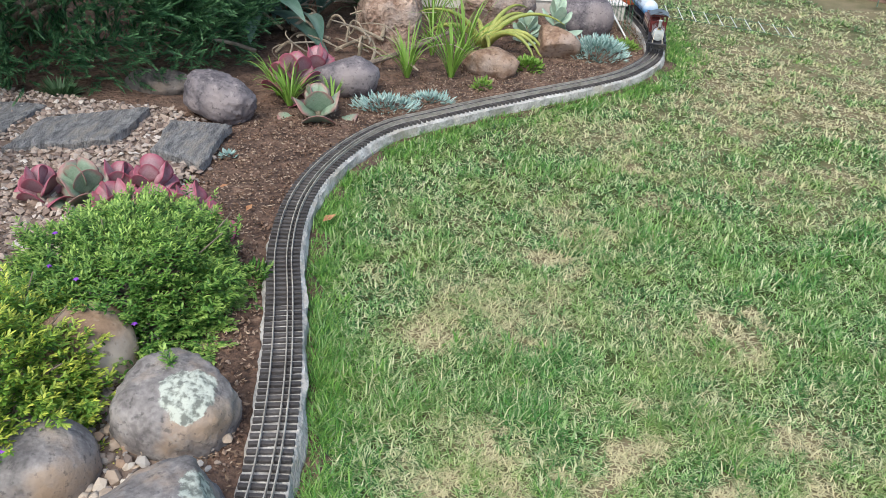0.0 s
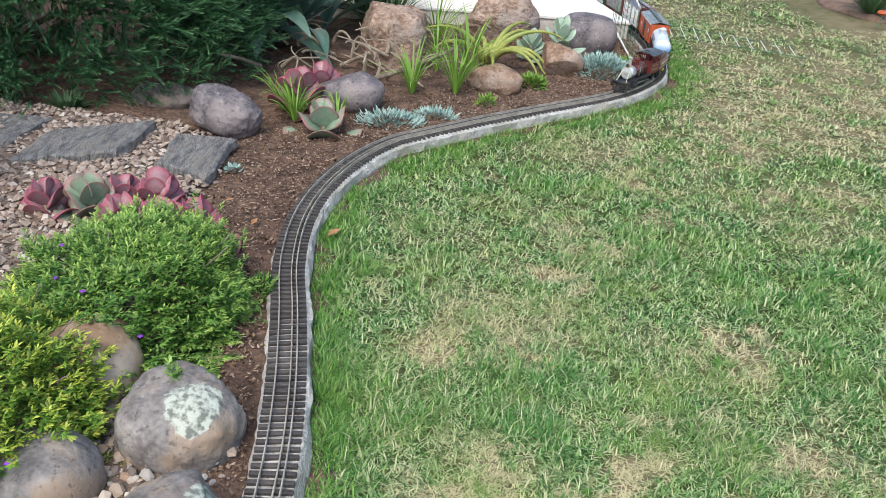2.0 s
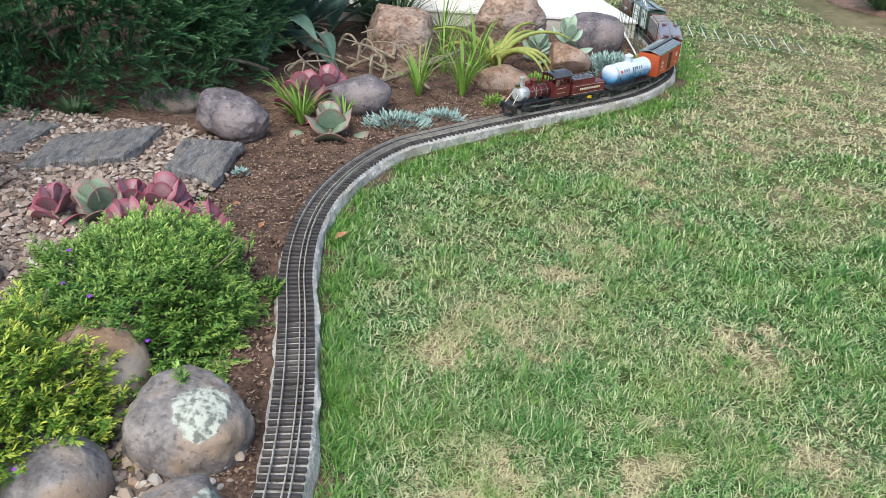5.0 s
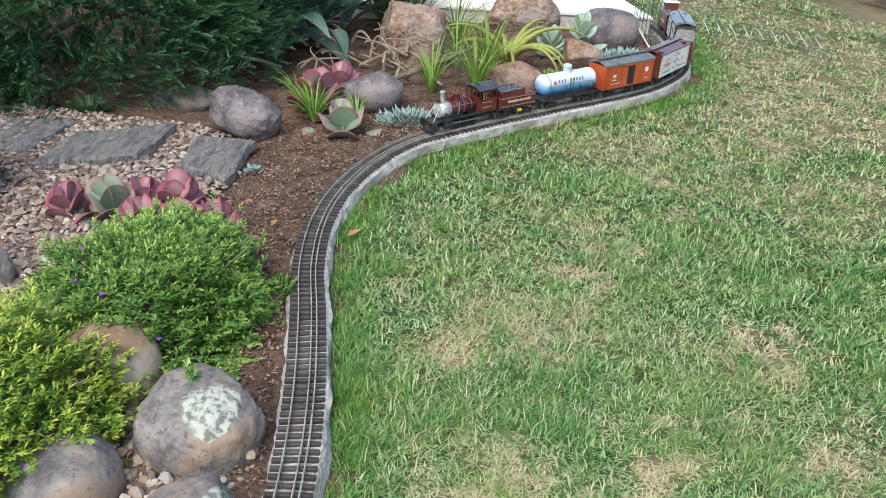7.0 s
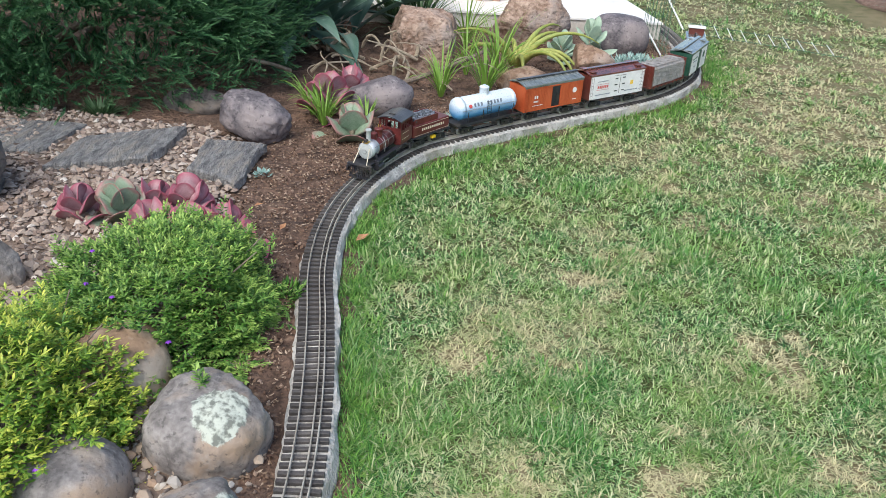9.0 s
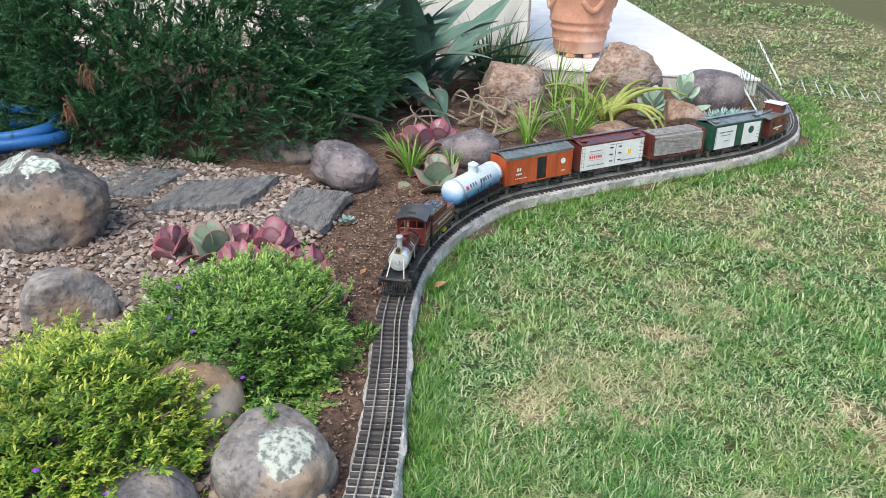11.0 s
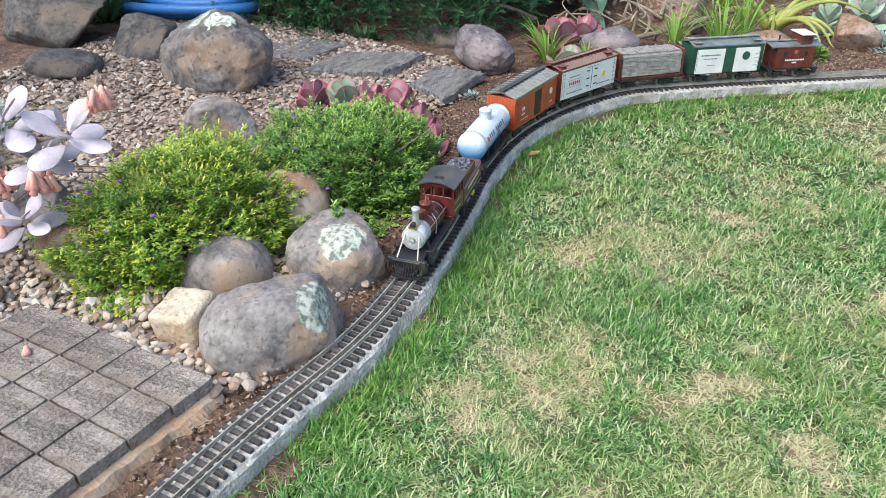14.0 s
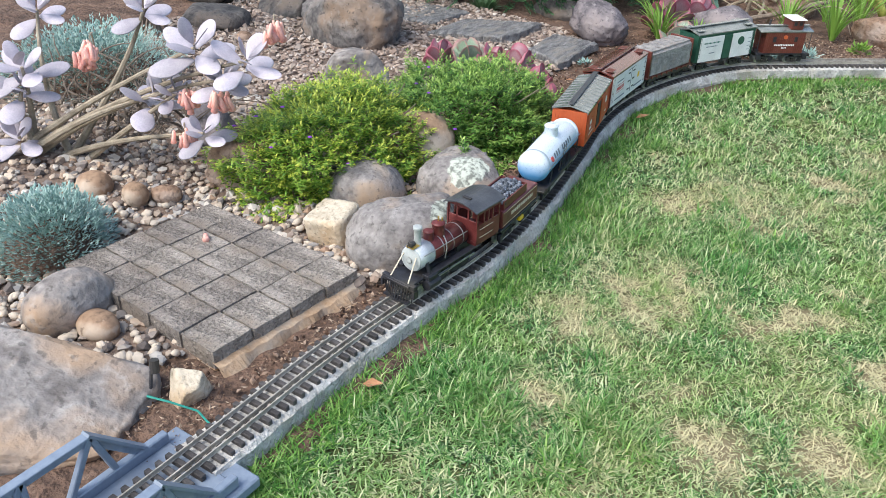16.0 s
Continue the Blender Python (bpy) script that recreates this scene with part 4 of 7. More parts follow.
# ---------------- stones ----------------
def rock(name, x, y, z, sx, sy, sz, turn, material, label, seed, cuts=0, rough=0.06, power=2.3, level=4, lean=(0, 0)):
    """One stone: a rounded body with lumps, and flat faces where cuts are asked for; z is the height of its middle."""
    bm = B()
    bmesh.ops.create_icosphere(bm, subdivisions=level, radius=1.0)
    rr = random.Random(seed)
    planes = []
    for _ in range(cuts):
        d = Vector((rr.gauss(0, 1), rr.gauss(0, 1), rr.gauss(0.3, 0.8))).normalized()
        planes.append((d, rr.uniform(0.5, 0.78) if cuts > 2 else rr.uniform(0.62, 0.85)))
    o = Vector((rr.uniform(-50, 50), rr.uniform(-50, 50), 0))
    for q in bm.verts:
        c = q.co.copy()
        k = (abs(c.x) ** power + abs(c.y) ** power + abs(c.z) ** power) ** (-1 / power)
        c *= k
        for d, h in planes:
            e = c.dot(d) - h
            if e > 0:
                c -= d * e * 0.92
        c *= 1 + rough * noise.noise(c * 1.3 + o) + rough * 0.45 * noise.noise(c * 3.4 + o) + (rough * (0.4 * noise.noise(c * 7 + o) + 0.28 * noise.noise(c * 16 + o)) if cuts else rough * 0.07 * noise.noise(c * 14 + o))
        q.co = Vector((c.x * sx / 2, c.y * sy / 2, c.z * sz / 2))
    ob = part(name, bm, material, smooth=True)
    ob.matrix_basis = pose(x, y, z, lean[0], lean[1], turn)
    return tagged(ob, label, "rock")


LICH = (0.35, 0.37, 0.32)


def lichened(base, spots):
    p = {"b_grey": ((0.13, 0.117, 0.114), (0.33, 0.305, 0.29), 16, 0.75, 0.8, (0.35, 0.25, 0.17), 85), "b_dark": ((0.07, 0.065, 0.065), (0.25, 0.225, 0.21), 11, 0.85, 0.9, (0.27, 0.19, 0.135), 60)}[base]
    key = base + "_lichen_%d" % len(M)
    M[key] = surf("lichened_boulder", *p, dist=0.006, spots=spots, speck=(0.38, 0.36, 0.34))
    return key


m1 = lichened("b_grey", [(0.04, -0.05, 0.09, 0.06, LICH)])
m2 = lichened("b_grey", [(0.085, -0.06, 0.085, 0.062, LICH), (0.0, 0.0, 0.085, 0.007, (0.6, 0.58, 0.55)), (-0.06, -0.05, 0.07, 0.006, (0.6, 0.58, 0.55)), (0.02, -0.05, 0.078, 0.005, (0.6, 0.58, 0.55)), (0.03, -0.08, 0.05, 0.005, (0.6, 0.58, 0.55))])
m3 = lichened("b_dark", [(0.07, -0.02, 0.14, 0.07, (0.5, 0.55, 0.47)), (-0.08, 0.02, 0.14, 0.075, (0.42, 0.46, 0.4)), (0.14, 0.0, 0.08, 0.03, (0.42, 0.42, 0.4))])
rock("boulder", -0.425, 1.315, 0.055, 0.235, 0.24, 0.215, 0, m1, "smooth grey boulder with a pale lichen patch, beside the track", 1, cuts=1, rough=0.09, power=2.5, level=5)
rock("boulder", -0.37, 0.985, 0.062, 0.31, 0.2, 0.225, 52, m2, "large smooth grey-brown boulder with white lichen spots", 2, cuts=2, rough=0.08, power=2.7, level=5)
rock("boulder", -0.625, 1.135, 0.062, 0.21, 0.2, 0.17, 20, "b_grey", "smooth grey boulder half under a low bush", 3, rough=0.08)
rock("boulder", -0.665, 1.455, 0.075, 0.21, 0.2, 0.22, 30, "b_tan", "smooth tan boulder between two low bushes", 4, rough=0.08)
rock("stone_block", -0.562, 0.925, 0.072, 0.108, 0.108, 0.088, 6, "pale_stone", "pale cream cut stone block with rough faces", 5, cuts=0, rough=0.035, power=14, lean=(8, -6))
rock("rock", -1.18, 1.77, 0.10, 0.23, 0.17, 0.2, 20, "b_flat", "brown angular rock in the gravel", 6, cuts=5, rough=0.07, power=3)
rock("boulder", -1.64, 2.29, 0.13, 0.5, 0.34, 0.37, -10, m3, "big dark boulder with round lichen patches in gravel", 7, cuts=2, rough=0.13, level=5)
rock("boulder", -0.79, 3.03, 0.10, 0.28, 0.21, 0.19, -18, "b_violet", "smooth violet-grey oval boulder beside the juniper", 8, cuts=1, rough=0.1, power=2.4, lean=(0, 10), level=5)
rock("boulder", -0.36, 3.39, 0.095, 0.30, 0.22, 0.18, -6, "b_violet", "pinkish-grey rounded boulder among strap leaves", 9, cuts=1, rough=0.07)
rock("rock", -0.245, 4.12, 0.14, 0.35, 0.28, 0.34, 0, "b_pink", "big rough pinkish squarish rock", 10, cuts=3, rough=0.12, power=5, level=5)
rock("rock", 0.28, 3.80, 0.07, 0.28, 0.17, 0.15, -28, "b_orange", "smooth orange-brown rock with a crack", 11, cuts=1, rough=0.1)
rock("rock", 0.62, 4.15, 0.085, 0.27, 0.22, 0.19, 15, "b_orange", "angular orange-tan rock behind the track", 12, cuts=5, rough=0.05, power=3)
rock("rock", 0.32, 4.74, 0.13, 0.52, 0.32, 0.46, 0, "b_pink", "large peaked brown rock before the porch", 13, cuts=4, rough=0.14, power=1.6, level=5)
rock("boulder", 0.84, 4.67, 0.11, 0.34, 0.27, 0.25, 0, "b_violet", "rounded violet-brown boulder before the porch corner", 14, rough=0.06, power=2.5)
rock("flat_rock", -0.62, 0.10, 0.05, 0.44, 0.42, 0.15, 10, "b_flat", "broad flat-topped mottled grey rock beside the bridge", 15, cuts=3, rough=0.08, power=4, lean=(4, 10), level=5)
rock("stone", -0.395, 0.315, 0.055, 0.085, 0.075, 0.075, 25, "pale_stone", "cream-yellow angular stone at the bridge end", 16, cuts=6, rough=0.07, power=4, level=4)
rock("rock", -0.985, 1.03, 0.08, 0.21, 0.17, 0.2, 8, "b_orange", "flat brown rock beside the low bush", 17, cuts=1, rough=0.08, power=5)
rock("stone", -1.10, 0.74, 0.07, 0.075, 0.065, 0.065, 0, "b_tan", "round tan stone on the pebbles", 18, level=3)
rock("stone", -1.05, 0.80, 0.06, 0.085, 0.06, 0.05, 30, "b_orange", "brown stone on the pebbles", 19, level=3)
rock("rock", -0.80, 0.34, 0.06, 0.13, 0.2, 0.15, 0, "b_flat", "rounded grey-tan rock at the pebbles' edge", 20, rough=0.07)
rock("stone", -0.70, 0.34, 0.05, 0.1, 0.075, 0.06, 10, "b_tan", "tan stone beside the flat rock", 21, cuts=2, level=3)
rock("stone", -0.66, 1.0, 0.055, 0.05, 0.04, 0.035, 10, "pale_stone", "small pale stone beside the bush", 22, level=3)
rock("rock", -1.25, 1.15, 0.09, 0.16, 0.13, 0.15, 30, "b_violet", "grey-blue rock behind the pale succulent", 23, cuts=3, rough=0.07)
rock("rock", -2.12, 2.4, 0.1, 0.42, 0.27, 0.24, 8, "b_dark", "dark jagged rock beside the big boulder", 24, cuts=5, rough=0.08)
rock("rock", -2.25, 2.05, 0.07, 0.36, 0.24, 0.13, 0, "b_dark", "low flat dark rock in the gravel", 25, cuts=4, rough=0.06, power=3)
rock("rock", -2.62, 2.36, 0.16, 0.5, 0.35, 0.4, 20, "b_dark", "tall dark rock at the bed's back", 26, cuts=5, rough=0.08, power=3)
rock("rock", -1.12, 3.28, 0.05, 0.3, 0.14, 0.12, 0, "b_dark", "dark rock under the juniper", 27, cuts=3, rough=0.07)
rock("rock", -1.0, 1.28, 0.05, 0.1, 0.09, 0.1, 0, "b_grey", "small grey rock beside the low bush", 28, level=3)
rock("rock", -1.25, 0.72, 0.06, 0.1, 0.09, 0.08, 0, "b_tan", "tan rock under grey branches", 29, level=3)
rock("stone", -1.95, 1.95, 0.07, 0.07, 0.05, 0.05, 0, "b_orange", "small orange-brown stone on the gravel", 30, level=3)


def slate(corners, z, seed, label):
    """A split stone slab with ragged edges and a grained top."""
    bm = B()
    n = 26
    rows = []
    a, b_, c, d = [Vector((*p, 0)) for p in corners]
    mid = (a + b_ + c + d) / 4
    for i in range(n + 1):
        row = []
        for j in range(n + 1):
            u, w = i / n, j / n
            p = (a * (1 - u) + b_ * u) * (1 - w) + (d * (1 - u) + c * u) * w
            e = 1.0 if 0 < i < n and 0 < j < n else 0.0
            p = p + 0.011 * Vector((noise.noise(p * 9 + Vector((seed, 0, 0))), noise.noise(p * 9 + Vector((0, seed, 0))), 0)) * (1.6 - e)
            p.z = 0.015 + 0.004 * noise.noise(p * 22 + Vector((0, 0, seed))) + 0.005 * noise.noise(Vector((p.x * 75, p.y * 14, seed))) - (1 - e) * 0.006
            row.append(bm.verts.new(p - mid))
        rows.append(row)
    for i in range(n):
        for j in range(n):
            bm.faces.new((rows[i][j], rows[i + 1][j], rows[i + 1][j + 1], rows[i][j + 1]))
    g = bmesh.ops.extrude_face_region(bm, geom=bm.faces[:])
    for q in [e for e in g["geom"] if isinstance(e, bmesh.types.BMVert)]:
        q.co.z -= 0.03
    bmesh.ops.recalc_face_normals(bm, faces=bm.faces[:])
    ob = part("slate_slab", bm, "slate")
    ob.matrix_basis = pose(mid.x, mid.y, z)
    return tagged(ob, label, "slate slab")


slate([(-0.71, 2.47), (-0.91, 2.58), (-0.935, 2.86), (-0.71, 2.85)], 0.052, 3, "grey split slate stepping slab on the gravel")
slate([(-1.06, 2.62), (-1.38, 2.5), (-1.36, 2.78), (-1.04, 2.95)], 0.062, 5, "dark blue-grey split slate stepping slab on the gravel")
slate([(-1.45, 2.62), (-1.85, 2.6), (-1.8, 2.92), (-1.42, 2.92)], 0.06, 7, "grey split slate slab near the juniper")
slate([(-1.9, 2.75), (-2.3, 2.75), (-2.3, 3.05), (-1.85, 3.05)], 0.055, 9, "grey split slate slab by the hose")


# ---------------- porch, wall, pot ----------------
bm = B()
foot = [(1.15, 5.03), (0.55, 8.2), (0.0, 11.0), (-4.0, 11.0), (-4.0, 5.1)]
lo = [bm.verts.new((x, y, -0.05)) for x, y in foot]
hi = [bm.verts.new((x, y, 0.112)) for x, y in foot]
bm.faces.new(hi)
for i in range(5):
    bm.faces.new((lo[i], lo[(i + 1) % 5], hi[(i + 1) % 5], hi[i]))
tagged(part("porch", bm, "slab_side"), "raised pale plastered porch edge", "porch", kind="structure")
bm = B()
top = [(1.158, 5.02), (0.553, 8.2), (0.0, 11.0), (-4.0, 11.0), (-4.0, 5.09)]
lo = [bm.verts.new((x, y, 0.112)) for x, y in top]
hi = [bm.verts.new((x, y, 0.124)) for x, y in top]
bm.faces.new(hi)
for i in range(5):
    bm.faces.new((lo[i], lo[(i + 1) % 5], hi[(i + 1) % 5], hi[i]))
tagged(part("porch_floor", bm, "slab", bevel=0.003), "white sunlit porch floor", "porch floor", kind="structure")
tagged(part("wall_house", box(B(), -2.17, 5.42, 1.7, 3.84, 0.24, 3.0), "plaster"), "off-white plastered house wall", "wall", kind="structure")
tagged(part("baseboard", box(B(), -2.172, 5.418, 0.16, 3.84, 0.262, 0.075), "plinth"), "brown plinth along the wall's foot", "plinth", kind="structure")
pot = thing("terracotta_pot", pose(0.08, 5.52, 0.124), "large ornate terracotta pot with bands and swags on the porch", "plant pot")
prof = [(0.15, 0.03), (0.165, 0.045), (0.17, 0.1), (0.178, 0.105), (0.18, 0.118), (0.176, 0.125), (0.182, 0.17), (0.192, 0.175), (0.194, 0.19), (0.188, 0.197), (0.192, 0.22), (0.202, 0.226), (0.203, 0.238), (0.197, 0.245), (0.215, 0.36), (0.228, 0.44), (0.25, 0.45), (0.255, 0.5), (0.245, 0.51), (0.22, 0.505), (0.2, 0.46)]
body = part("body", lathe(B(), prof, seg=40), "terracotta", pot, smooth=True)
for a in range(0, 360, 90):
    b = B()
    ws = [-0.32 + 0.64 * k / 15 for k in range(16)]
    tube(b, [(0.212 * math.cos(radians(a + 20) + w), 0.212 * math.sin(radians(a + 20) + w), 0.37 - 0.06 * math.cos(w * 4.9)) for w in ws], 0.018, 8)
    part("swag", b, "terracotta", pot, smooth=True)
for a in (30, 150, 250, 300):
    part("foot", box(B(), 0.135 * math.cos(radians(a)), 0.135 * math.sin(radians(a)), 0.016, 0.06, 0.05, 0.032), "terracotta", pot, bevel=0.01)
part("pot_soil", lathe(B(), [(0.2, 0.44), (0.19, 0.455), (0.02, 0.46)]), "soil", pot)

# wire panel, pole, flat mesh on the lawn
fence = thing("garden_fence", pose(0, 0, 0), "upright green wire garden panel beside the track curve", "wire fence")
for i in range(15):
    u = i / 14
    x, y = 1.04 + 0.06 * u, 5.0 - 0.42 * u
    part("upright", rod(B(), (x, y, 0.02), (x + 0.012 * math.sin(i * 3), y, 0.37 + 0.02 * math.sin(i * 5)), 0.0014, seg=6), "wire", fence)
for h in (0.06, 0.13, 0.22, 0.33):
    part("cross_wire", rod(B(), (1.038, 5.01, h), (1.102, 4.57, h), 0.0011, seg=6), "wire", fence)
for a, b_, nm in (((1.035, 5.1, 0.125), (1.075, 4.55, 0.04), 0), ((1.13, 5.12, 0.33), (1.24, 4.85, 0.13), 1)):
    tagged(part("white_stick", rod(B(), a, b_, 0.006, 0.005), "white_wire"), "thin white stick leaning on the wire panel", "stick", "white sticks")
mesh_flat = thing("wire_mesh", pose(0, 0, 0.012), "white wire mesh panel lying flat on the lawn", "wire mesh")
for i in range(10):
    x, y = 1.46 + 0.075 * i, 5.5 - 0.045 * i
    part("white_bar", rod(B(), (x + 0.05, y, 0.022), (x, y - 0.36 + 0.012 * i, 0.022), 0.0024, seg=6), "white_wire", mesh_flat)
for k in (0.02, 0.34):
    part("long_wire", rod(B(), (1.44, 5.52 - k, 0.022), (2.2, 5.06 - k * 0.8, 0.022), 0.002, seg=6), "wire", mesh_flat)

# far flower bed across the lawn
bm = B()
lathe(bm, [(0.95, -0.02), (0.9, 0.03), (0.6, 0.06), (0.05, 0.07)], pose(4.05, 6.75, 0) @ Matrix.Diagonal((1.05, 0.8, 1, 1)), 40)
tagged(part("far_bed", bm, "mulch", smooth=True), "bark-mulched flower bed across the lawn", "flower bed", kind="structure")


# ---------------- plants ----------------
def foliage(name, pos, az, tilt, length, width, material, parent, base=(LEAF_V, LEAF_F), label="", tip=None):
    n = len(pos)
    v, f = scatter(base[0], base[1], np.asarray(pos), turns(az, tilt), np.stack([length, width, length], 1))
    ob = solid(name, v, f, material, parent)
    if tip is not None:
        at = ob.data.attributes.new("tip", "FLOAT", "POINT")
        at.data.foreach_set("value", np.repeat(tip, len(base[0])).astype(np.float32))
    if label:
        tagged(ob, label)
    return ob


def spray_shape():
    """One juniper spray: a fern-like plume of short scale shoots, one metre long, growing along z."""
    r = np.random.default_rng(4)
    p, az, ti, ln = [], [], [], []
    for i in range(30):
        u = (i + 0.5) / 30
        p.append((0.12 * u * u, 0, u * 0.86))
        az.append((math.pi / 2 if i % 2 else -math.pi / 2) + r.uniform(-0.7, 0.7))
        ti.append(r.uniform(0.3, 0.75) * (1 - 0.45 * u))
        ln.append(0.27 * (1 - 0.45 * u) * r.uniform(0.7, 1.25))
    ln = np.array(ln)
    v, f = scatter([(0, 0, 0), (0.03, 0.5, 0.5), (0.1, 0, 1), (0.03, -0.5, 0.5)], [(0, 1, 3), (3, 1, 2)], np.array(p), turns(np.array(az), np.array(ti)), np.stack([ln, np.full(30, 0.042), ln], 1))
    return v, f


SPRAY = spray_shape()


def limb(b, a, c, r, bend=0.1, seed=0):
    rr = random.Random(seed)
    a, c = Vector(a), Vector(c)
    o = Vector((rr.uniform(-1, 1), rr.uniform(-1, 1), rr.uniform(0, 1))) * bend
    tube(b, [a * (1 - u) ** 2 + (a + (c - a) * 0.5 + o) * 2 * u * (1 - u) + c * u * u for u in [i / 8 for i in range(9)]], r, 7, 0.35)


def juniper(x, y, rx, ry, rz, count, seed, label):
    t = thing("juniper_shrub", pose(x, y, 0), label, "shrub")
    b = B()
    rr = random.Random(seed)
    for k in range(16):
        a = rr.uniform(0, 6.28)
        limb(b, (rr.uniform(-0.15, 0.15), rr.uniform(-0.1, 0.1), 0.03), (rx * 0.75 * math.cos(a), ry * 0.75 * math.sin(a), rz * rr.uniform(0.25, 0.8)), 0.022, 0.2, seed + k)
    part("trunk", b, "bark", t)
    r = np.random.default_rng(seed)
    per = 13
    d = r.normal(0, 1, (count // per * 5, 3))
    d /= np.linalg.norm(d, axis=1)[:, None]
    d = d[(d[:, 2] > -0.45) & (d[:, 1] < 0.3)][:count // per]
    # the skirt hangs straight down to the ground
    flat = np.hypot(d[:, 0], d[:, 1])
    low = d[:, 2] < 0.25
    d[low, :2] *= (0.97 / flat[low])[:, None]
    lumps = np.array([0.15 * noise.noise(Vector(q) * 2.6 + Vector((seed, 0, 0))) + 0.08 * noise.noise(Vector(q) * 6.5 + Vector((0, seed, 0))) for q in d])
    # tufts: each a fan of sprays that share a way out of the bush
    tuft = d * (0.88 + lumps)[:, None] * np.array([rx, ry, rz]) + np.array([0, 0, rz * 0.33])
    aim = d * np.array([1, 1, 0.5]) + np.array([0.3, -0.1, 0.4]) + r.normal(0, 0.22, d.shape)
    aim /= np.linalg.norm(aim, axis=1)[:, None]
    pos = np.repeat(tuft, per, 0) + np.repeat(aim, per, 0) * r.uniform(-0.07, 0.07, (len(d) * per, 1)) + r.normal(0, 0.035, (len(d) * per, 3))
    out = np.repeat(aim, per, 0) + r.normal(0, 0.3, pos.shape)
    ok = pos[:, 2] > 0.06
    pos, out = pos[ok], out[ok]
    n = len(pos)
    az = np.arctan2(out[:, 1], out[:, 0])
    ti = np.arctan2(np.hypot(out[:, 0], out[:, 1]), out[:, 2])
    ln = r.uniform(0.06, 0.13, n)
    v, f = scatter(SPRAY[0], SPRAY[1], pos, turns(az, ti, r.uniform(0, 6.28, n)), ln)
    m = n // 4
    pick = r.choice(n, m, replace=False)
    v2, f2 = scatter(SPRAY[0], SPRAY[1], pos[pick] * [0.8, 0.8, 0.85] + [0, 0, 0.03], turns(r.uniform(0, 6.28, m), r.uniform(0.2, 1.5, m), r.uniform(0, 6.28, m)), r.uniform(0.15, 0.24, m))
    crown = solid("crown", np.concatenate([v, v2]), np.concatenate([f, f2 + len(v)]), "juniper", t)
    at = crown.data.attributes.new("tip", "FLOAT", "POINT")
    along = np.repeat(np.clip((np.arange(30) - 11) / 19, 0, 1) ** 1.4, 4)
    tv = np.concatenate([(r.uniform(0.25, 1.0, n)[:, None] * along).ravel(), np.zeros(len(v2))])
    at.data.foreach_set("value", tv.astype(np.float32))
    for k in range(2):
        m = 26
        c = np.array([0.19 - 0.11 * k, -0.95 * ry, 0.46 - 0.14 * k]) if rx > 1.1 else np.array([0.2, -0.9 * ry, 0.4])
        v, f = scatter(SPRAY[0], SPRAY[1], c + r.normal(0, 0.01, (m, 3)) * [1, 1, 2], turns(r.uniform(0, 6.28, m), r.uniform(2.4, 3.1, m)), r.uniform(0.04, 0.08, m))
        tagged(solid("dead_sprig", v, f, "dead", t), "withered brown sprig")
    return t


juniper(-1.96, 3.84, 1.17, 1.0, 1.05, 10400, 3, "dense dark green juniper shrub spreading over the slate path")
juniper(-3.6, 3.9, 1.0, 0.8, 0.9, 1800, 9, "dark green juniper shrub behind the hose")


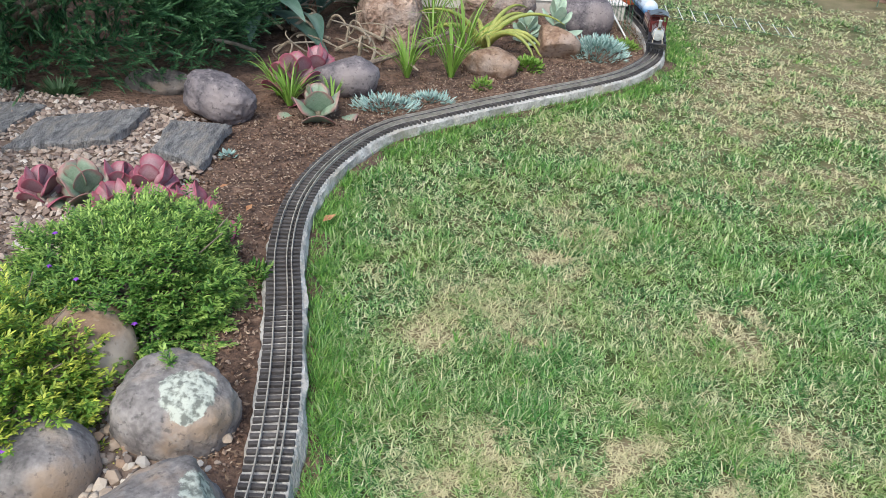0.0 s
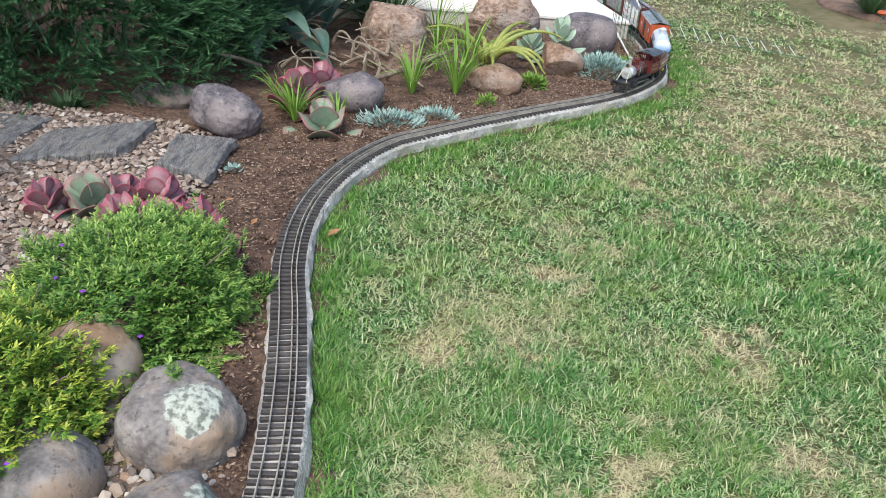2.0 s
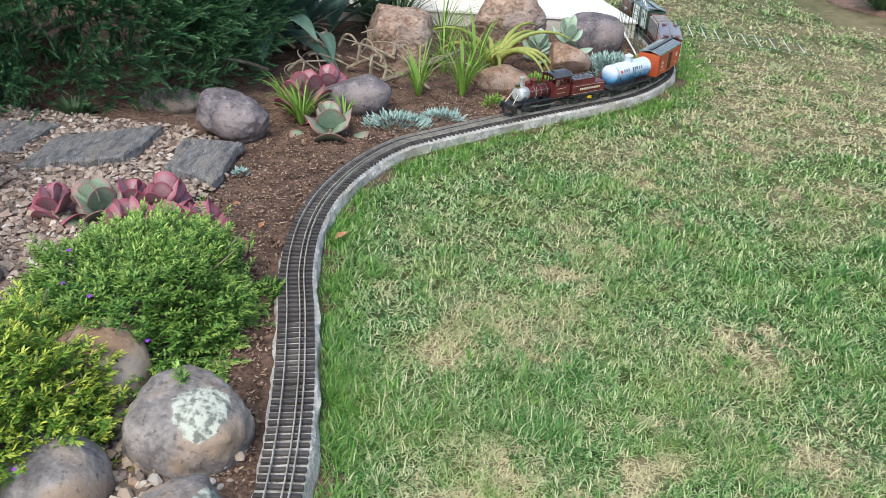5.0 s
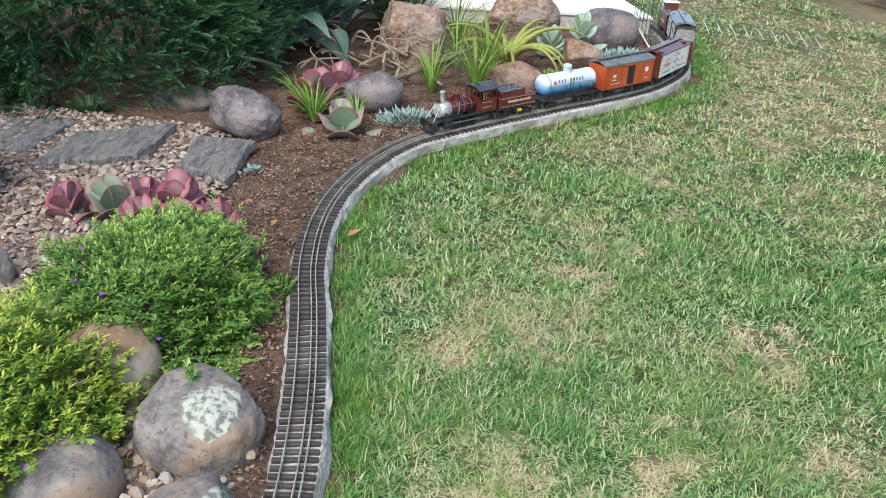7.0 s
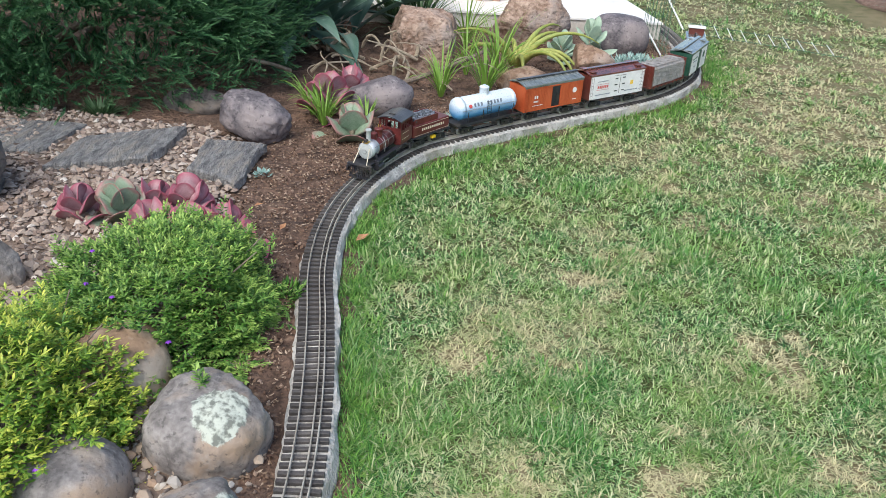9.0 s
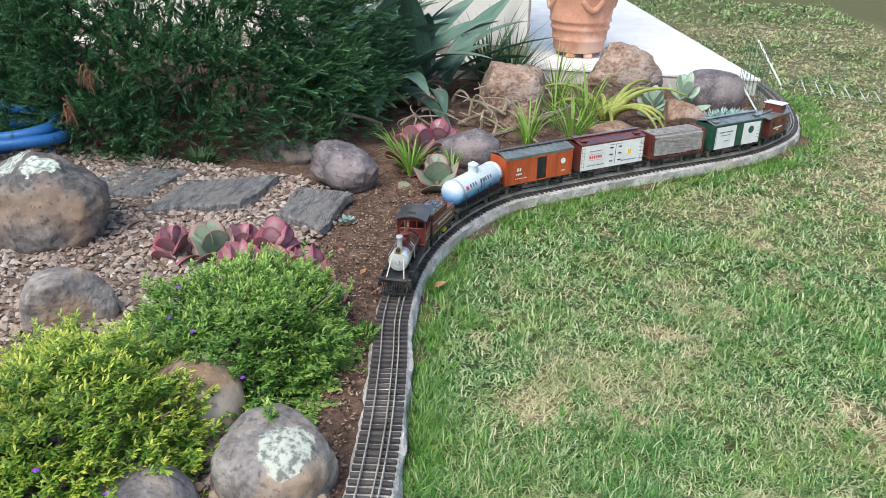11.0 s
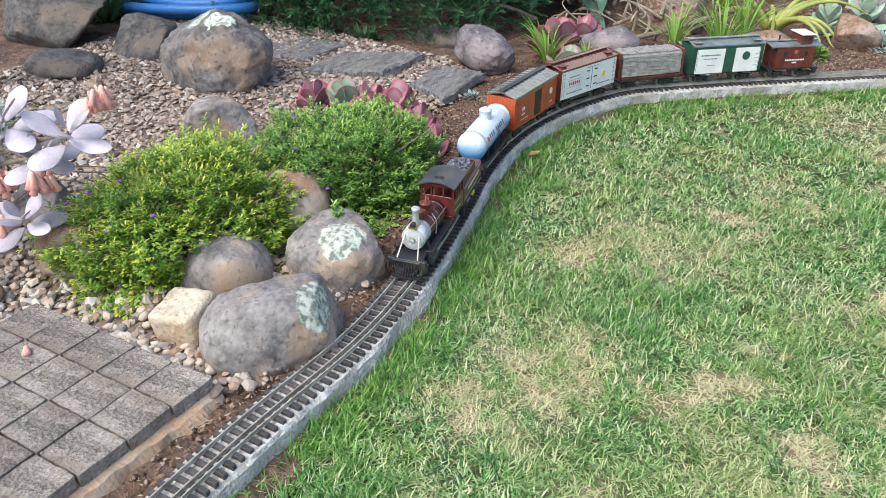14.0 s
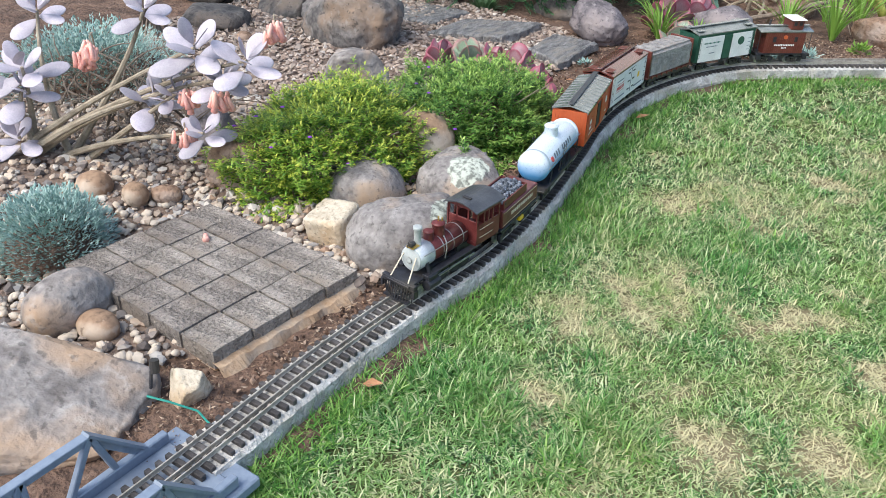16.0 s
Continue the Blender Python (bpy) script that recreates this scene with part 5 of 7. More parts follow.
def low_bush(x, y, rx, ry, rz, count, material, seed, label, flowers):
    t = thing("low_bush", pose(x, y, 0.03), label, "bush", "low bushes")
    r = np.random.default_rng(seed)
    b = B()
    for k in range(22):
        a = r.uniform(0, 6.28)
        q = r.uniform(0.3, 0.85)
        limb(b, (0.1 * rx * math.cos(a), 0.1 * ry * math.sin(a), 0), (rx * q * math.cos(a), ry * q * math.sin(a), rz * r.uniform(0.45, 0.8)), 0.004, 0.04, seed + k)
    part("woody_base", b, "bark", t)
    d = r.normal(0, 1, (count * 3, 3))
    d /= np.linalg.norm(d, axis=1)[:, None]
    d = d[d[:, 2] > -0.18][:count]
    n = len(d)
    wob = np.array([0.26 * noise.noise(Vector(q) * 2.3 + Vector((seed, 0, 0))) + 0.2 * noise.noise(Vector(q) * 5.5 + Vector((0, seed, 0))) for q in d])
    k = (0.90 + wob) * (1 - np.abs(r.normal(0, 0.08, n))) + r.exponential(0.035, n)
    tip = d * k[:, None] * np.array([rx, ry, rz])
    tip[:, 2] = np.maximum(tip[:, 2], 0.01)
    axis = d * [1, 1, 0.7] + np.array([0, -0.05, 0.5]) + r.normal(0, 0.33, (n, 3))
    axis /= np.linalg.norm(axis, axis=1)[:, None]
    per = 10
    u = np.tile(np.linspace(0, 1, per), n)
    sl = np.repeat(r.uniform(0.02, 0.038, n), per)
    pos = np.repeat(tip, per, 0) - np.repeat(axis, per, 0) * ((1 - u) * sl)[:, None]
    az0 = np.repeat(r.uniform(0, 6.28, n), per) + np.tile(np.arange(per) * 2.4, n)
    spread = 1.25 - 0.95 * u
    # leaf way: the shoot's axis leaned out by spread
    side = np.stack([np.cos(az0), np.sin(az0), np.zeros_like(az0)], 1)
    way = np.repeat(axis, per, 0) * np.cos(spread)[:, None] + side * np.sin(spread)[:, None]
    az = np.arctan2(way[:, 1], way[:, 0])
    ti = np.arctan2(np.hypot(way[:, 0], way[:, 1]), way[:, 2])
    ln = r.uniform(0.012, 0.02, n * per) * (1 - 0.25 * u)
    bright = np.repeat(np.clip(r.normal(0.7, 0.36, n), 0.0, 1), per)
    foliage("leaves", pos, az, ti, ln, ln * 0.4, material, t, (OVAL_V, OVAL_F), tip=np.clip((u - 0.3) / 0.7, 0, 1) ** 1.3 * bright)
    for _ in range(flowers):
        a, e = r.uniform(3.4, 6.2), r.uniform(0.35, 1.1)
        c = Vector((rx * math.cos(e) * math.cos(a), ry * math.cos(e) * math.sin(a), rz * math.sin(e))) * 1.0
        b = B()
        for q in range(5):
            g = bmesh.ops.create_icosphere(b, subdivisions=1, radius=0.0038)["verts"]
            bmesh.ops.transform(b, matrix=Matrix.Translation(c) @ pose(0, 0, 0, 0, 25, 72 * q) @ pose(0.004, 0, 0) @ Matrix.Diagonal((1, 0.7, 0.35, 1)), verts=g)
        part("flower", b, "violet", t, "tiny violet flower")
    return t


low_bush(-0.665, 1.74, 0.29, 0.35, 0.24, 4200, "bush", 31, "dense fresh-green low bush with tiny violet flowers", 7)
low_bush(-0.85, 1.25, 0.3, 0.37, 0.27, 5000, "bush_y", 37, "yellow-green low bush sprawling over boulders", 7)
b2 = low_bush(-0.445, 1.34, 0.035, 0.09, 0.15, 130, "bush", 41, "green sprig of the low bush hanging over a boulder", 0)


def paddle_mesh(name, material, w=0.8, thick=0.09, cup=0.16):
    """A rounded succulent leaf, one metre long, growing along z."""
    bm = B()
    bmesh.ops.create_uvsphere(bm, u_segments=14, v_segments=10, radius=0.5)
    for q in bm.verts:
        z = q.co.z + 0.5
        k = 0.35 + 0.65 * min(1, z * 1.7) ** 0.8
        y = q.co.y * w * k
        q.co = Vector((q.co.x * thick * 2 * (0.6 + 0.4 * (1 - z)) + cup * (y * 2) ** 2 + 0.14 * z * z, y, z))
    me = bpy.data.meshes.new(name)
    bm.to_mesh(me)
    bm.free()
    me.materials.append(M[material])
    for p in me.polygons:
        p.use_smooth = True
    return me


PAD = {k: paddle_mesh("leaf", k, 0.98, 0.07, 0.2) for k in ("paddle_red", "paddle_green")}
PAD["paddle_pale"] = paddle_mesh("leaf", "paddle_pale", 0.58, 0.03, 0.12)
PAD["agave"] = paddle_mesh("leaf", "agave", 0.62, 0.09, 0.3)


def rosette(name, x, y, z, size, pairs, material, label, category, turn=0, group="", inner=12, outer=78, lean=(0, 0), ground=None, parent=None):
    """Opposite pairs of leaves round one stem, outer ones lying wide."""
    t = parent or thing(name, pose(x, y, z, lean[0], lean[1], turn), label, category, group)
    rr = random.Random(int(x * 1000 + y * 77))
    base = Matrix.Identity(4) if not parent else pose(x, y, z, lean[0], lean[1], turn)
    for k in range(pairs):
        u = k / max(1, pairs - 1)
        for s in (0, 180):
            lf = new("leaf", PAD[material])
            lf.parent = t
            sc = size * (1.0 - 0.38 * (1 - u) * 0.9) * rr.uniform(0.88, 1.1)
            lf.matrix_basis = base @ pose(0, 0, 0.01 - 0.012 * k * size / 0.08, 0, 0, s + 82 * k + rr.uniform(-12, 12)) @ pose(0.004, 0, 0, 0, inner + (outer - inner) * u + rr.uniform(-6, 6), 0) @ Matrix.Diagonal((sc, sc, sc, 1))
    if not parent:
        h = z - (0.035 if ground is None else ground)
        part("stem", rod(B(), (0, 0, -max(h, 0.02)), (0, 0, 0.01), 0.007 * size / 0.08, seg=8), "twig", t)
    return t


for x, y, z, s, n, m_, tn in [(-1.11, 2.2, 0.075, 0.085, 4, "paddle_red", 10), (-0.975, 2.2, 0.085, 0.115, 4, "paddle_green", 60), (-0.9, 2.27, 0.07, 0.09, 3, "paddle_red", 20), (-0.80, 2.27, 0.085, 0.085, 4, "paddle_red", 100), (-0.86, 2.13, 0.065, 0.10, 4, "paddle_red", 40), (-0.74, 2.12, 0.06, 0.09, 3, "paddle_red", 80), (-0.645, 2.12, 0.07, 0.105, 3, "paddle_red", 15), (-0.585, 2.05, 0.05, 0.085, 3, "paddle_red", 140), (-0.95, 2.08, 0.05, 0.05, 3, "paddle_green", 0),
                             (-0.42, 3.07, 0.06, 0.13, 3, "paddle_green", 30), (-0.56, 3.32, 0.1, 0.12, 4, "paddle_red", 75), (-0.5, 3.52, 0.09, 0.1, 3, "paddle_red", 10)]:
    rosette("paddle_plant", x, y, z, s * (1.35 if m_ == "paddle_red" else 1.2), n + 2, m_, "grey-green paddle-leaf succulent edged dull red" if m_ == "paddle_green" else "dusky red paddle-leaf succulent rosette", "succulent", tn, "paddle succulents", inner=6, outer=60)
for x, y, z, s, tn in [(0.66, 4.42, 0.14, 0.17, 20), (0.50, 4.38, 0.1, 0.13, 70)]:
    rosette("agave_rosette", x, y, z, s, 7, "agave", "pale grey-green fleshy rosette with cream tips among rocks", "succulent", tn, "pale rosettes", 8, 80)

# silver-mauve succulent with coral bells
sh = thing("flowering_succulent", pose(-1.3, 0.82, 0.03), "sprawling silver-mauve succulent with grey stems and coral bell flowers", "succulent")
heads = [(0.265, 0.13, 0.40, 0.135, 10), (0.40, 0.18, 0.38, 0.12, 40), (0.124, 0.08, 0.25, 0.12, 70), (0.325, 0.16, 0.32, 0.1, 20), (-0.23, -0.07, 0.3, 0.13, 0), (-0.25, -0.07, 0.235, 0.12, 55), (0.315, 0.08, 0.19, 0.09, 10), (-0.25, -0.12, 0.1, 0.11, 15), (0.01, 0.18, 0.45, 0.11, 30), (-0.35, 0.08, 0.41, 0.11, 30), (0.2, 0.1, 0.27, 0.08, 60)]
for i, (x, y, z, s, tn) in enumerate(heads):
    b = B()
    limb(b, (-0.36 + 0.02 * i, -0.12 + 0.012 * i, 0.0), (x, y, z), 0.012, 0.09, 60 + i)
    part("stem", b, "twig", sh)
    rosette("", x, y, z, s * 0.88, 4, "paddle_pale", "", "", tn, inner=20, outer=88, lean=(22, 18), parent=sh)
bells = [(0.245, 0.10, 0.28), (0.35, 0.13, 0.295), (0.264, 0.06, 0.19), (0.46, 0.23, 0.47), (-0.036, 0.03, 0.38), (-0.06, 0.02, 0.35)]
bell_bm = B()
lathe(bell_bm, [(0.0018, 0.0), (0.004, -0.004), (0.0048, -0.02), (0.0066, -0.029), (0.003, -0.031)], seg=7)
bell = part("bell_flower", bell_bm, "coral", sh, "drooping coral-pink bell", smooth=True)
rb = random.Random(77)
first = True
for x, y, z in bells:
    for q in range(17):
        o = bell if first else new("bell_flower", bell.data)
        first = False
        o.parent = sh
        a = rb.uniform(0, 6.28)
        rr_ = rb.uniform(0.004, 0.028)
        k = rb.uniform(1.1, 1.6)
        o.matrix_basis = pose(x + rr_ * math.cos(a), y + rr_ * math.sin(a), z + rb.uniform(-0.012, 0.012), rb.uniform(-22, 22), rb.uniform(-22, 22)) @ Matrix.Diagonal((k, k, k, 1))
    part("flower_stalk", tube(B(), [(x - 0.03, y + 0.03, z - 0.06), (x - 0.02, y + 0.02, z + 0.02), (x, y, z + 0.018), (x + 0.004, y, z)], 0.003, 6, 0.5), "twig", sh)


def strap_clump(x, y, n, length, seed, label, width=0.0095, material="strap", spread=1.35):
    """Arching strap leaves from one crown."""
    t = thing("strap_plant", pose(x, y, 0.03), label, "plant", "strap-leaf plants")
    r = np.random.default_rng(seed)
    for k in range(int(n * 1.5)):
        a, ln = r.uniform(0, 6.28), length * r.uniform(0.6, 1.1)
        w = width * r.uniform(0.7, 1.1)
        lean = r.uniform(0.15, 0.7) * spread
        v, f = [], []
        seg = 7
        px, pz, an = 0.01, 0.0, math.pi / 2 - lean * 0.5
        for i in range(seg + 1):
            u = i / seg
            ww = w * (0.6 + 0.6 * u) * (1 - u ** 4) if u < 1 else 0.0008
            for s, dz in ((-1, 0.18 * ww), (0, 0), (1, 0.18 * ww)):
                v.append((px, s * ww * 0.5, pz + dz))
            px += math.cos(an) * ln / seg
            pz += math.sin(an) * ln / seg
            an -= lean * 2.1 / seg * (0.5 + u)
        for i in range(seg):
            for j in range(2):
                f.append((i * 3 + j, i * 3 + j + 1, i * 3 + j + 4, i * 3 + j + 3))
        v = np.array(v)
        v[:, 2] = np.maximum(v[:, 2], 0.004)
        solid("leaf", v, f, material, t, True).matrix_basis = pose(0, 0, 0, 0, 0, math.degrees(a))
    return t


strap_clump(-0.10, 3.62, 22, 0.26, 1, "arching green strap-leaf plant beside the rock")
strap_clump(0.10, 3.66, 30, 0.3, 2, "bright green arching strap-leaf clump", spread=1.1)
strap_clump(0.16, 3.95, 26, 0.38, 3, "tall green strap-leaf clump between rocks")
strap_clump(-0.55, 3.16, 26, 0.2, 4, "low green strap-leaf clump among boulders", spread=1.3)
strap_clump(-0.62, 3.28, 18, 0.2, 5, "low green strap-leaf clump beside the oval boulder", spread=1.3)
strap_clump(-0.38, 3.18, 12, 0.14, 8, "short green strap-leaf tuft", spread=1.2)
strap_clump(0.0, 4.0, 14, 0.3, 11, "green strap-leaf tuft behind the rock")
strap_clump(-0.02, 4.55, 24, 0.35, 12, "green strap-leaf clump near the porch")


def aloe(x, y, seed, label):
    t = thing("aloe_plant", pose(x, y, 0.03), label, "aloe")
    rr = random.Random(seed)
    for k in range(11):
        a = rr.uniform(0, 360) if k > 3 else (-40, -10, 170, 100)[k]
        ln = rr.uniform(0.3, 0.5)
        lean = rr.uniform(0.7, 1.25)
        pts, px, pz, an = [], 0.02, 0.02, math.pi / 2 - 0.5 * lean
        for i in range(11):
            pts.append((px, 0, max(pz, 0.012)))
            px += math.cos(an) * ln / 10
            pz += math.sin(an) * ln / 10
            an -= lean * 2.3 / 10
        part("leaf", tube(B(), pts, 0.019, 8, 0.12), "aloe", t, smooth=True).matrix_basis = pose(0, 0, 0, 0, 0, a)
    return t


aloe(0.26, 4.18, 5, "yellow-green aloe with long curling leaves between rocks")


def big_leaf(ln, w, droop, fold=0.25):
    v, f, seg = [], [], 14
    px, pz, an = 0.0, 0.0, math.pi / 2
    for i in range(seg + 1):
        u = i / seg
        ww = 0.014 if u < 0.12 else 0.72 * w * math.sin(math.pi * min(1, (u - 0.1) / 0.9) ** 0.85) + 0.004
        for s in (-1, -0.5, 0, 0.5, 1):
            v.append((px - math.sin(an) * fold * ww * abs(s) * 0.5, s * ww * 0.5, pz + math.cos(an) * fold * ww * abs(s) * 0.5))
        px += math.cos(an) * ln / seg
        pz += math.sin(an) * ln / seg
        an -= droop / seg
    for i in range(seg):
        for j in range(4):
            f.append((i * 5 + j, i * 5 + j + 1, i * 5 + j + 6, i * 5 + j + 5))
    return v, f


st = thing("broad_leaf_plant", pose(-0.95, 4.5, 0.03), "clump of large blue-green paddle-shaped leaves before the wall", "plant")
rs2 = random.Random(12)
for k in range(70):
    v, f = big_leaf(rs2.uniform(0.5, 0.9), rs2.uniform(0.13, 0.21), rs2.uniform(0.3, 1.5))
    solid("leaf", v, f, "strel", st, True).matrix_basis = pose(rs2.uniform(-0.5, 0.3), rs2.uniform(-0.2, 0.25), 0, 0, rs2.uniform(8, 55), rs2.uniform(-60, 240)) @ pose(0, 0, 0, 0, 0, rs2.uniform(-50, 50))
for a, ln, lean in ((-62, 0.85, 55), (-80, 0.8, 62), (-110, 0.8, 50), (-30, 0.8, 45), (-50, 0.75, 70), (-95, 0.9, 38)):
    v, f = big_leaf(ln, 0.15, 0.9)
    solid("leaf", v, f, "strel", st, True).matrix_basis = pose(0, -0.1, 0.05, 0, lean, a)
v, f = big_leaf(0.3, 0.1, 0.5)
tagged(solid("dead_leaf", v, f, "paddle_pale", st, True), "pale dried leaf").matrix_basis = pose(-0.28, -0.35, 0.35, 0, 70, -60)


def spiky(x, y, n, ln, seed, label):
    t = thing("spiky_plant", pose(x, y, 0.03), label, "plant", "spiky plants")
    r = np.random.default_rng(seed)
    az = r.uniform(0, 6.28, n)
    foliage("leaves", np.stack([0.03 * np.cos(az), 0.03 * np.sin(az), np.zeros(n)], 1), az, np.abs(r.normal(0.35, 0.35, n)), ln * r.uniform(0.6, 1.1, n), np.full(n, 0.013), "spiky", t, (BLADE_V, BLADE_F))
    return t


spiky(-0.3, 4.85, 110, 0.42, 1, "thin spiky green leaves before the plastered wall")
spiky(-0.45, 5.0, 90, 0.5, 2, "tall thin spiky leaves before the plastered wall")
spiky(-2.75, 2.75, 420, 0.38, 3, "feathery pale green grass tuft by the hose")
spiky(3.3, 6.4, 160, 0.4, 4, "dark green spiky shrub in the far bed")
spiky(3.7, 6.6, 200, 0.45, 5, "dark green spiky shrub in the far bed")
fl = thing("orange_flower", pose(3.15, 5.95, 0.02), "small orange-red flower at the far bed's edge", "flower")
part("petals", lathe(B(), [(0.01, 0.08), (0.04, 0.1), (0.03, 0.115), (0.006, 0.11)], seg=9), "orange", fl)
part("stem", rod(B(), (0, 0, 0), (0, 0, 0.085), 0.004), "strel", fl)
spiky(-1.45, 3.1, 200, 0.08, 6, "dark mondo-like grass under the juniper")
spiky(-1.8, 3.1, 200, 0.09, 7, "dark mondo-like grass by the slate")


def clump(name, x, y, rx, ry, rz, n, material, ln, seed, label, width=0.28):
    t = thing(name, pose(x, y, 0.03), label, "ground cover", "ground-cover clumps")
    r = np.random.default_rng(seed)
    d = r.normal(0, 1, (n, 3))
    d /= np.linalg.norm(d, axis=1)[:, None]
    d[:, 2] = np.abs(d[:, 2])
    k = r.uniform(0.55, 1.0, n) + 0.15 * np.array([noise.noise(Vector(q) * 4 + Vector((seed, 0, 0))) for q in d])
    pos = d * k[:, None] * np.array([rx, ry, rz]) * 0.9
    out = d + np.array([0, 0, 0.8]) + r.normal(0, 0.3, (n, 3))
    L = ln * r.uniform(0.7, 1.2, n)
    foliage("leaves", pos, np.arctan2(out[:, 1], out[:, 0]), np.arctan2(np.hypot(out[:, 0], out[:, 1]), out[:, 2]), L, L * width, material, t)
    part("mound", lathe(B(), [(rx * 0.7, 0), (rx * 0.62, rz * 0.3), (0.01, rz * 0.5)], Matrix.Diagonal((1, ry / rx, 1, 1)), 14), "soil", t)
    return t


clump("chalk_stick", 0.86, 4.17, 0.17, 0.15, 0.10, 900, "chalk", 0.035, 1, "blue-green chalky finger-leaf ground cover beside the track")
clump("chalk_stick", -0.16, 3.20, 0.16, 0.08, 0.05, 420, "chalk", 0.03, 2, "small blue-green finger-leaf ground cover at the track's edge")
clump("chalk_stick", 0.02, 3.32, 0.1, 0.06, 0.03, 200, "chalk", 0.03, 3, "sparse blue-green ground cover at the track's edge")
clump("chalk_stick", -1.06, 0.47, 0.15, 0.17, 0.19, 7000, "chalk", 0.0125, 4, "dense powdery blue-green ground cover mound", 0.5)
clump("chalk_stick", -2.02, 1.25, 0.34, 0.4, 0.26, 9000, "chalk", 0.015, 5, "wide dense powdery blue-green shrub", 0.5)
clump("lime_clump", 0.47, 3.88, 0.08, 0.07, 0.05, 260, "lime", 0.03, 6, "small lime-green leafy clump on the soil", 0.5)
clump("lime_clump", 1.02, 4.33, 0.09, 0.07, 0.05, 260, "lime", 0.03, 7, "lime-green leafy clump near the track curve", 0.5)
clump("lime_clump", 0.24, 3.53, 0.04, 0.04, 0.045, 60, "lime", 0.03, 8, "small green seedling at the soil's edge", 0.5)
clump("lime_clump", -0.665, 2.62, 0.025, 0.025, 0.025, 40, "chalk", 0.02, 9, "tiny grey-green seedling beside the slate", 0.6)
clump("lime_clump", -0.40, 1.86, 0.05, 0.06, 0.03, 90, "bush", 0.03, 10, "stray green sprig beside the track", 0.3)

# tangle of dry stems under the leaves
tangle = thing("dead_plant", pose(-0.42, 3.95, 0.03), "tangle of curled dry stems on the soil", "dry stems")
rg = random.Random(9)
for k in range(34):
    b = B()
    x, y = rg.uniform(-0.4, 0.35), rg.uniform(-0.3, 0.5)
    limb(b, (x, y, rg.uniform(0, 0.1)), (x + rg.uniform(-0.25, 0.25), y + rg.uniform(-0.2, 0.2), rg.uniform(0, 0.22)), rg.uniform(0.004, 0.011), 0.16, k)
    part("stem", b, "twig", tangle)
tagged(part("branch", tube(B(), [(-0.35, 3.66, 0.05), (-0.2, 3.72, 0.09), (0.0, 3.8, 0.16), (0.1, 3.86, 0.2)], 0.014, 8, 0.6), "bark"), "dead brown branch leaning on rocks", "branch")

brush = thing("dry_brush", pose(-1.62, 1.12, 0.04), "tangle of thin dead brown twigs under the silver succulent", "dry stems")
for k in range(130):
    b = B()
    x, y = rg.uniform(-0.3, 0.3), rg.uniform(-0.2, 0.2)
    limb(b, (x, y, rg.uniform(0, 0.08)), (x + rg.uniform(-0.22, 0.22), y + rg.uniform(-0.15, 0.15), rg.uniform(0.0, 0.22)), rg.uniform(0.0018, 0.005), 0.08, 300 + k)
    part("twig", b, "bark", brush)

# tree trunk and blue hose at the back
trunk = thing("tree", pose(-2.3, 1.75, 0.03), "slim rough-barked garden tree trunk", "tree")
b = B()
tube(b, [(0, 0, 0), (0.01, 0, 0.3), (-0.01, 0.01, 0.8), (0.03, 0, 1.5)], 0.05, 12, 0.7)
tube(b, [(0.0, 0, 0.15), (0.06, -0.03, 0.3), (0.07, -0.02, 0.8)], 0.025, 8, 0.7)
part("trunk", b, "bark", trunk)
nl = 900
rt2 = np.random.default_rng(3)
foliage("crown", np.stack([rt2.normal(0, 0.35, nl), rt2.normal(0, 0.35, nl), 1.5 + rt2.uniform(-0.1, 0.5, nl)], 1), rt2.uniform(0, 6.28, nl), rt2.uniform(0.4, 2, nl), rt2.uniform(0.04, 0.08, nl), rt2.uniform(0.02, 0.03, nl), "strap", trunk)
hose = thing("garden_hose", pose(-2.5, 2.97, 0.03), "coiled thick blue garden hose on the soil", "hose")
pts = []
for i in range(150):
    a = i / 150 * 2 * math.pi * 3.4
    k = 0.34 + 0.05 * math.sin(a * 0.7) - 0.02 * (i / 150)
    pts.append((k * 1.25 * math.cos(a) - 0.1 * math.sin(a * 0.31), k * 0.55 * math.sin(a), 0.035 + 0.062 * (i / 150) * 3 * 0.8 + 0.015 * math.sin(a * 1.7)))
part("coil", tube(B(), pts, 0.024, 10), "hose", hose, smooth=True)
part("loose_end", tube(B(), [(-0.45, 0.1, 0.05), (-0.3, 0.3, 0.15), (-0.22, 0.4, 0.3), (-0.05, 0.35, 0.2), (0.1, 0.2, 0.12)], 0.026, 10), "hose", hose, smooth=True)

# small things
for x, y, z, a, s in ((-0.275, 2.22, 0.018, 40, 0.05), (-0.62, 2.35, 0.05, 10, 0.03), (-0.5, 2.2, 0.05, 70, 0.035), (-0.165, 0.545, 0.016, 20, 0.045)):
    bm = B()
    vs_ = [bm.verts.new(c) for c in ((0, 0, 0), (0.4 * s, 0.28 * s, 0.12 * s), (s, 0, 0.1 * s), (0.4 * s, -0.28 * s, 0.16 * s), (0.45 * s, 0, 0))]
    for q in ((0, 4, 1), (1, 4, 2), (2, 4, 3), (3, 4, 0)):
        bm.faces.new([vs_[i] for i in q])
    tagged(part("dry_leaf", bm, "leaf_dry"), "curled dry brown leaf on the ground", "leaf", "dry leaves").matrix_basis = pose(x, y, z, 10, -8, a)
bm = lathe(B(), [(0.002, 0), (0.006, 0.006), (0.007, 0.018), (0.009, 0.028), (0.002, 0.03)], seg=8)
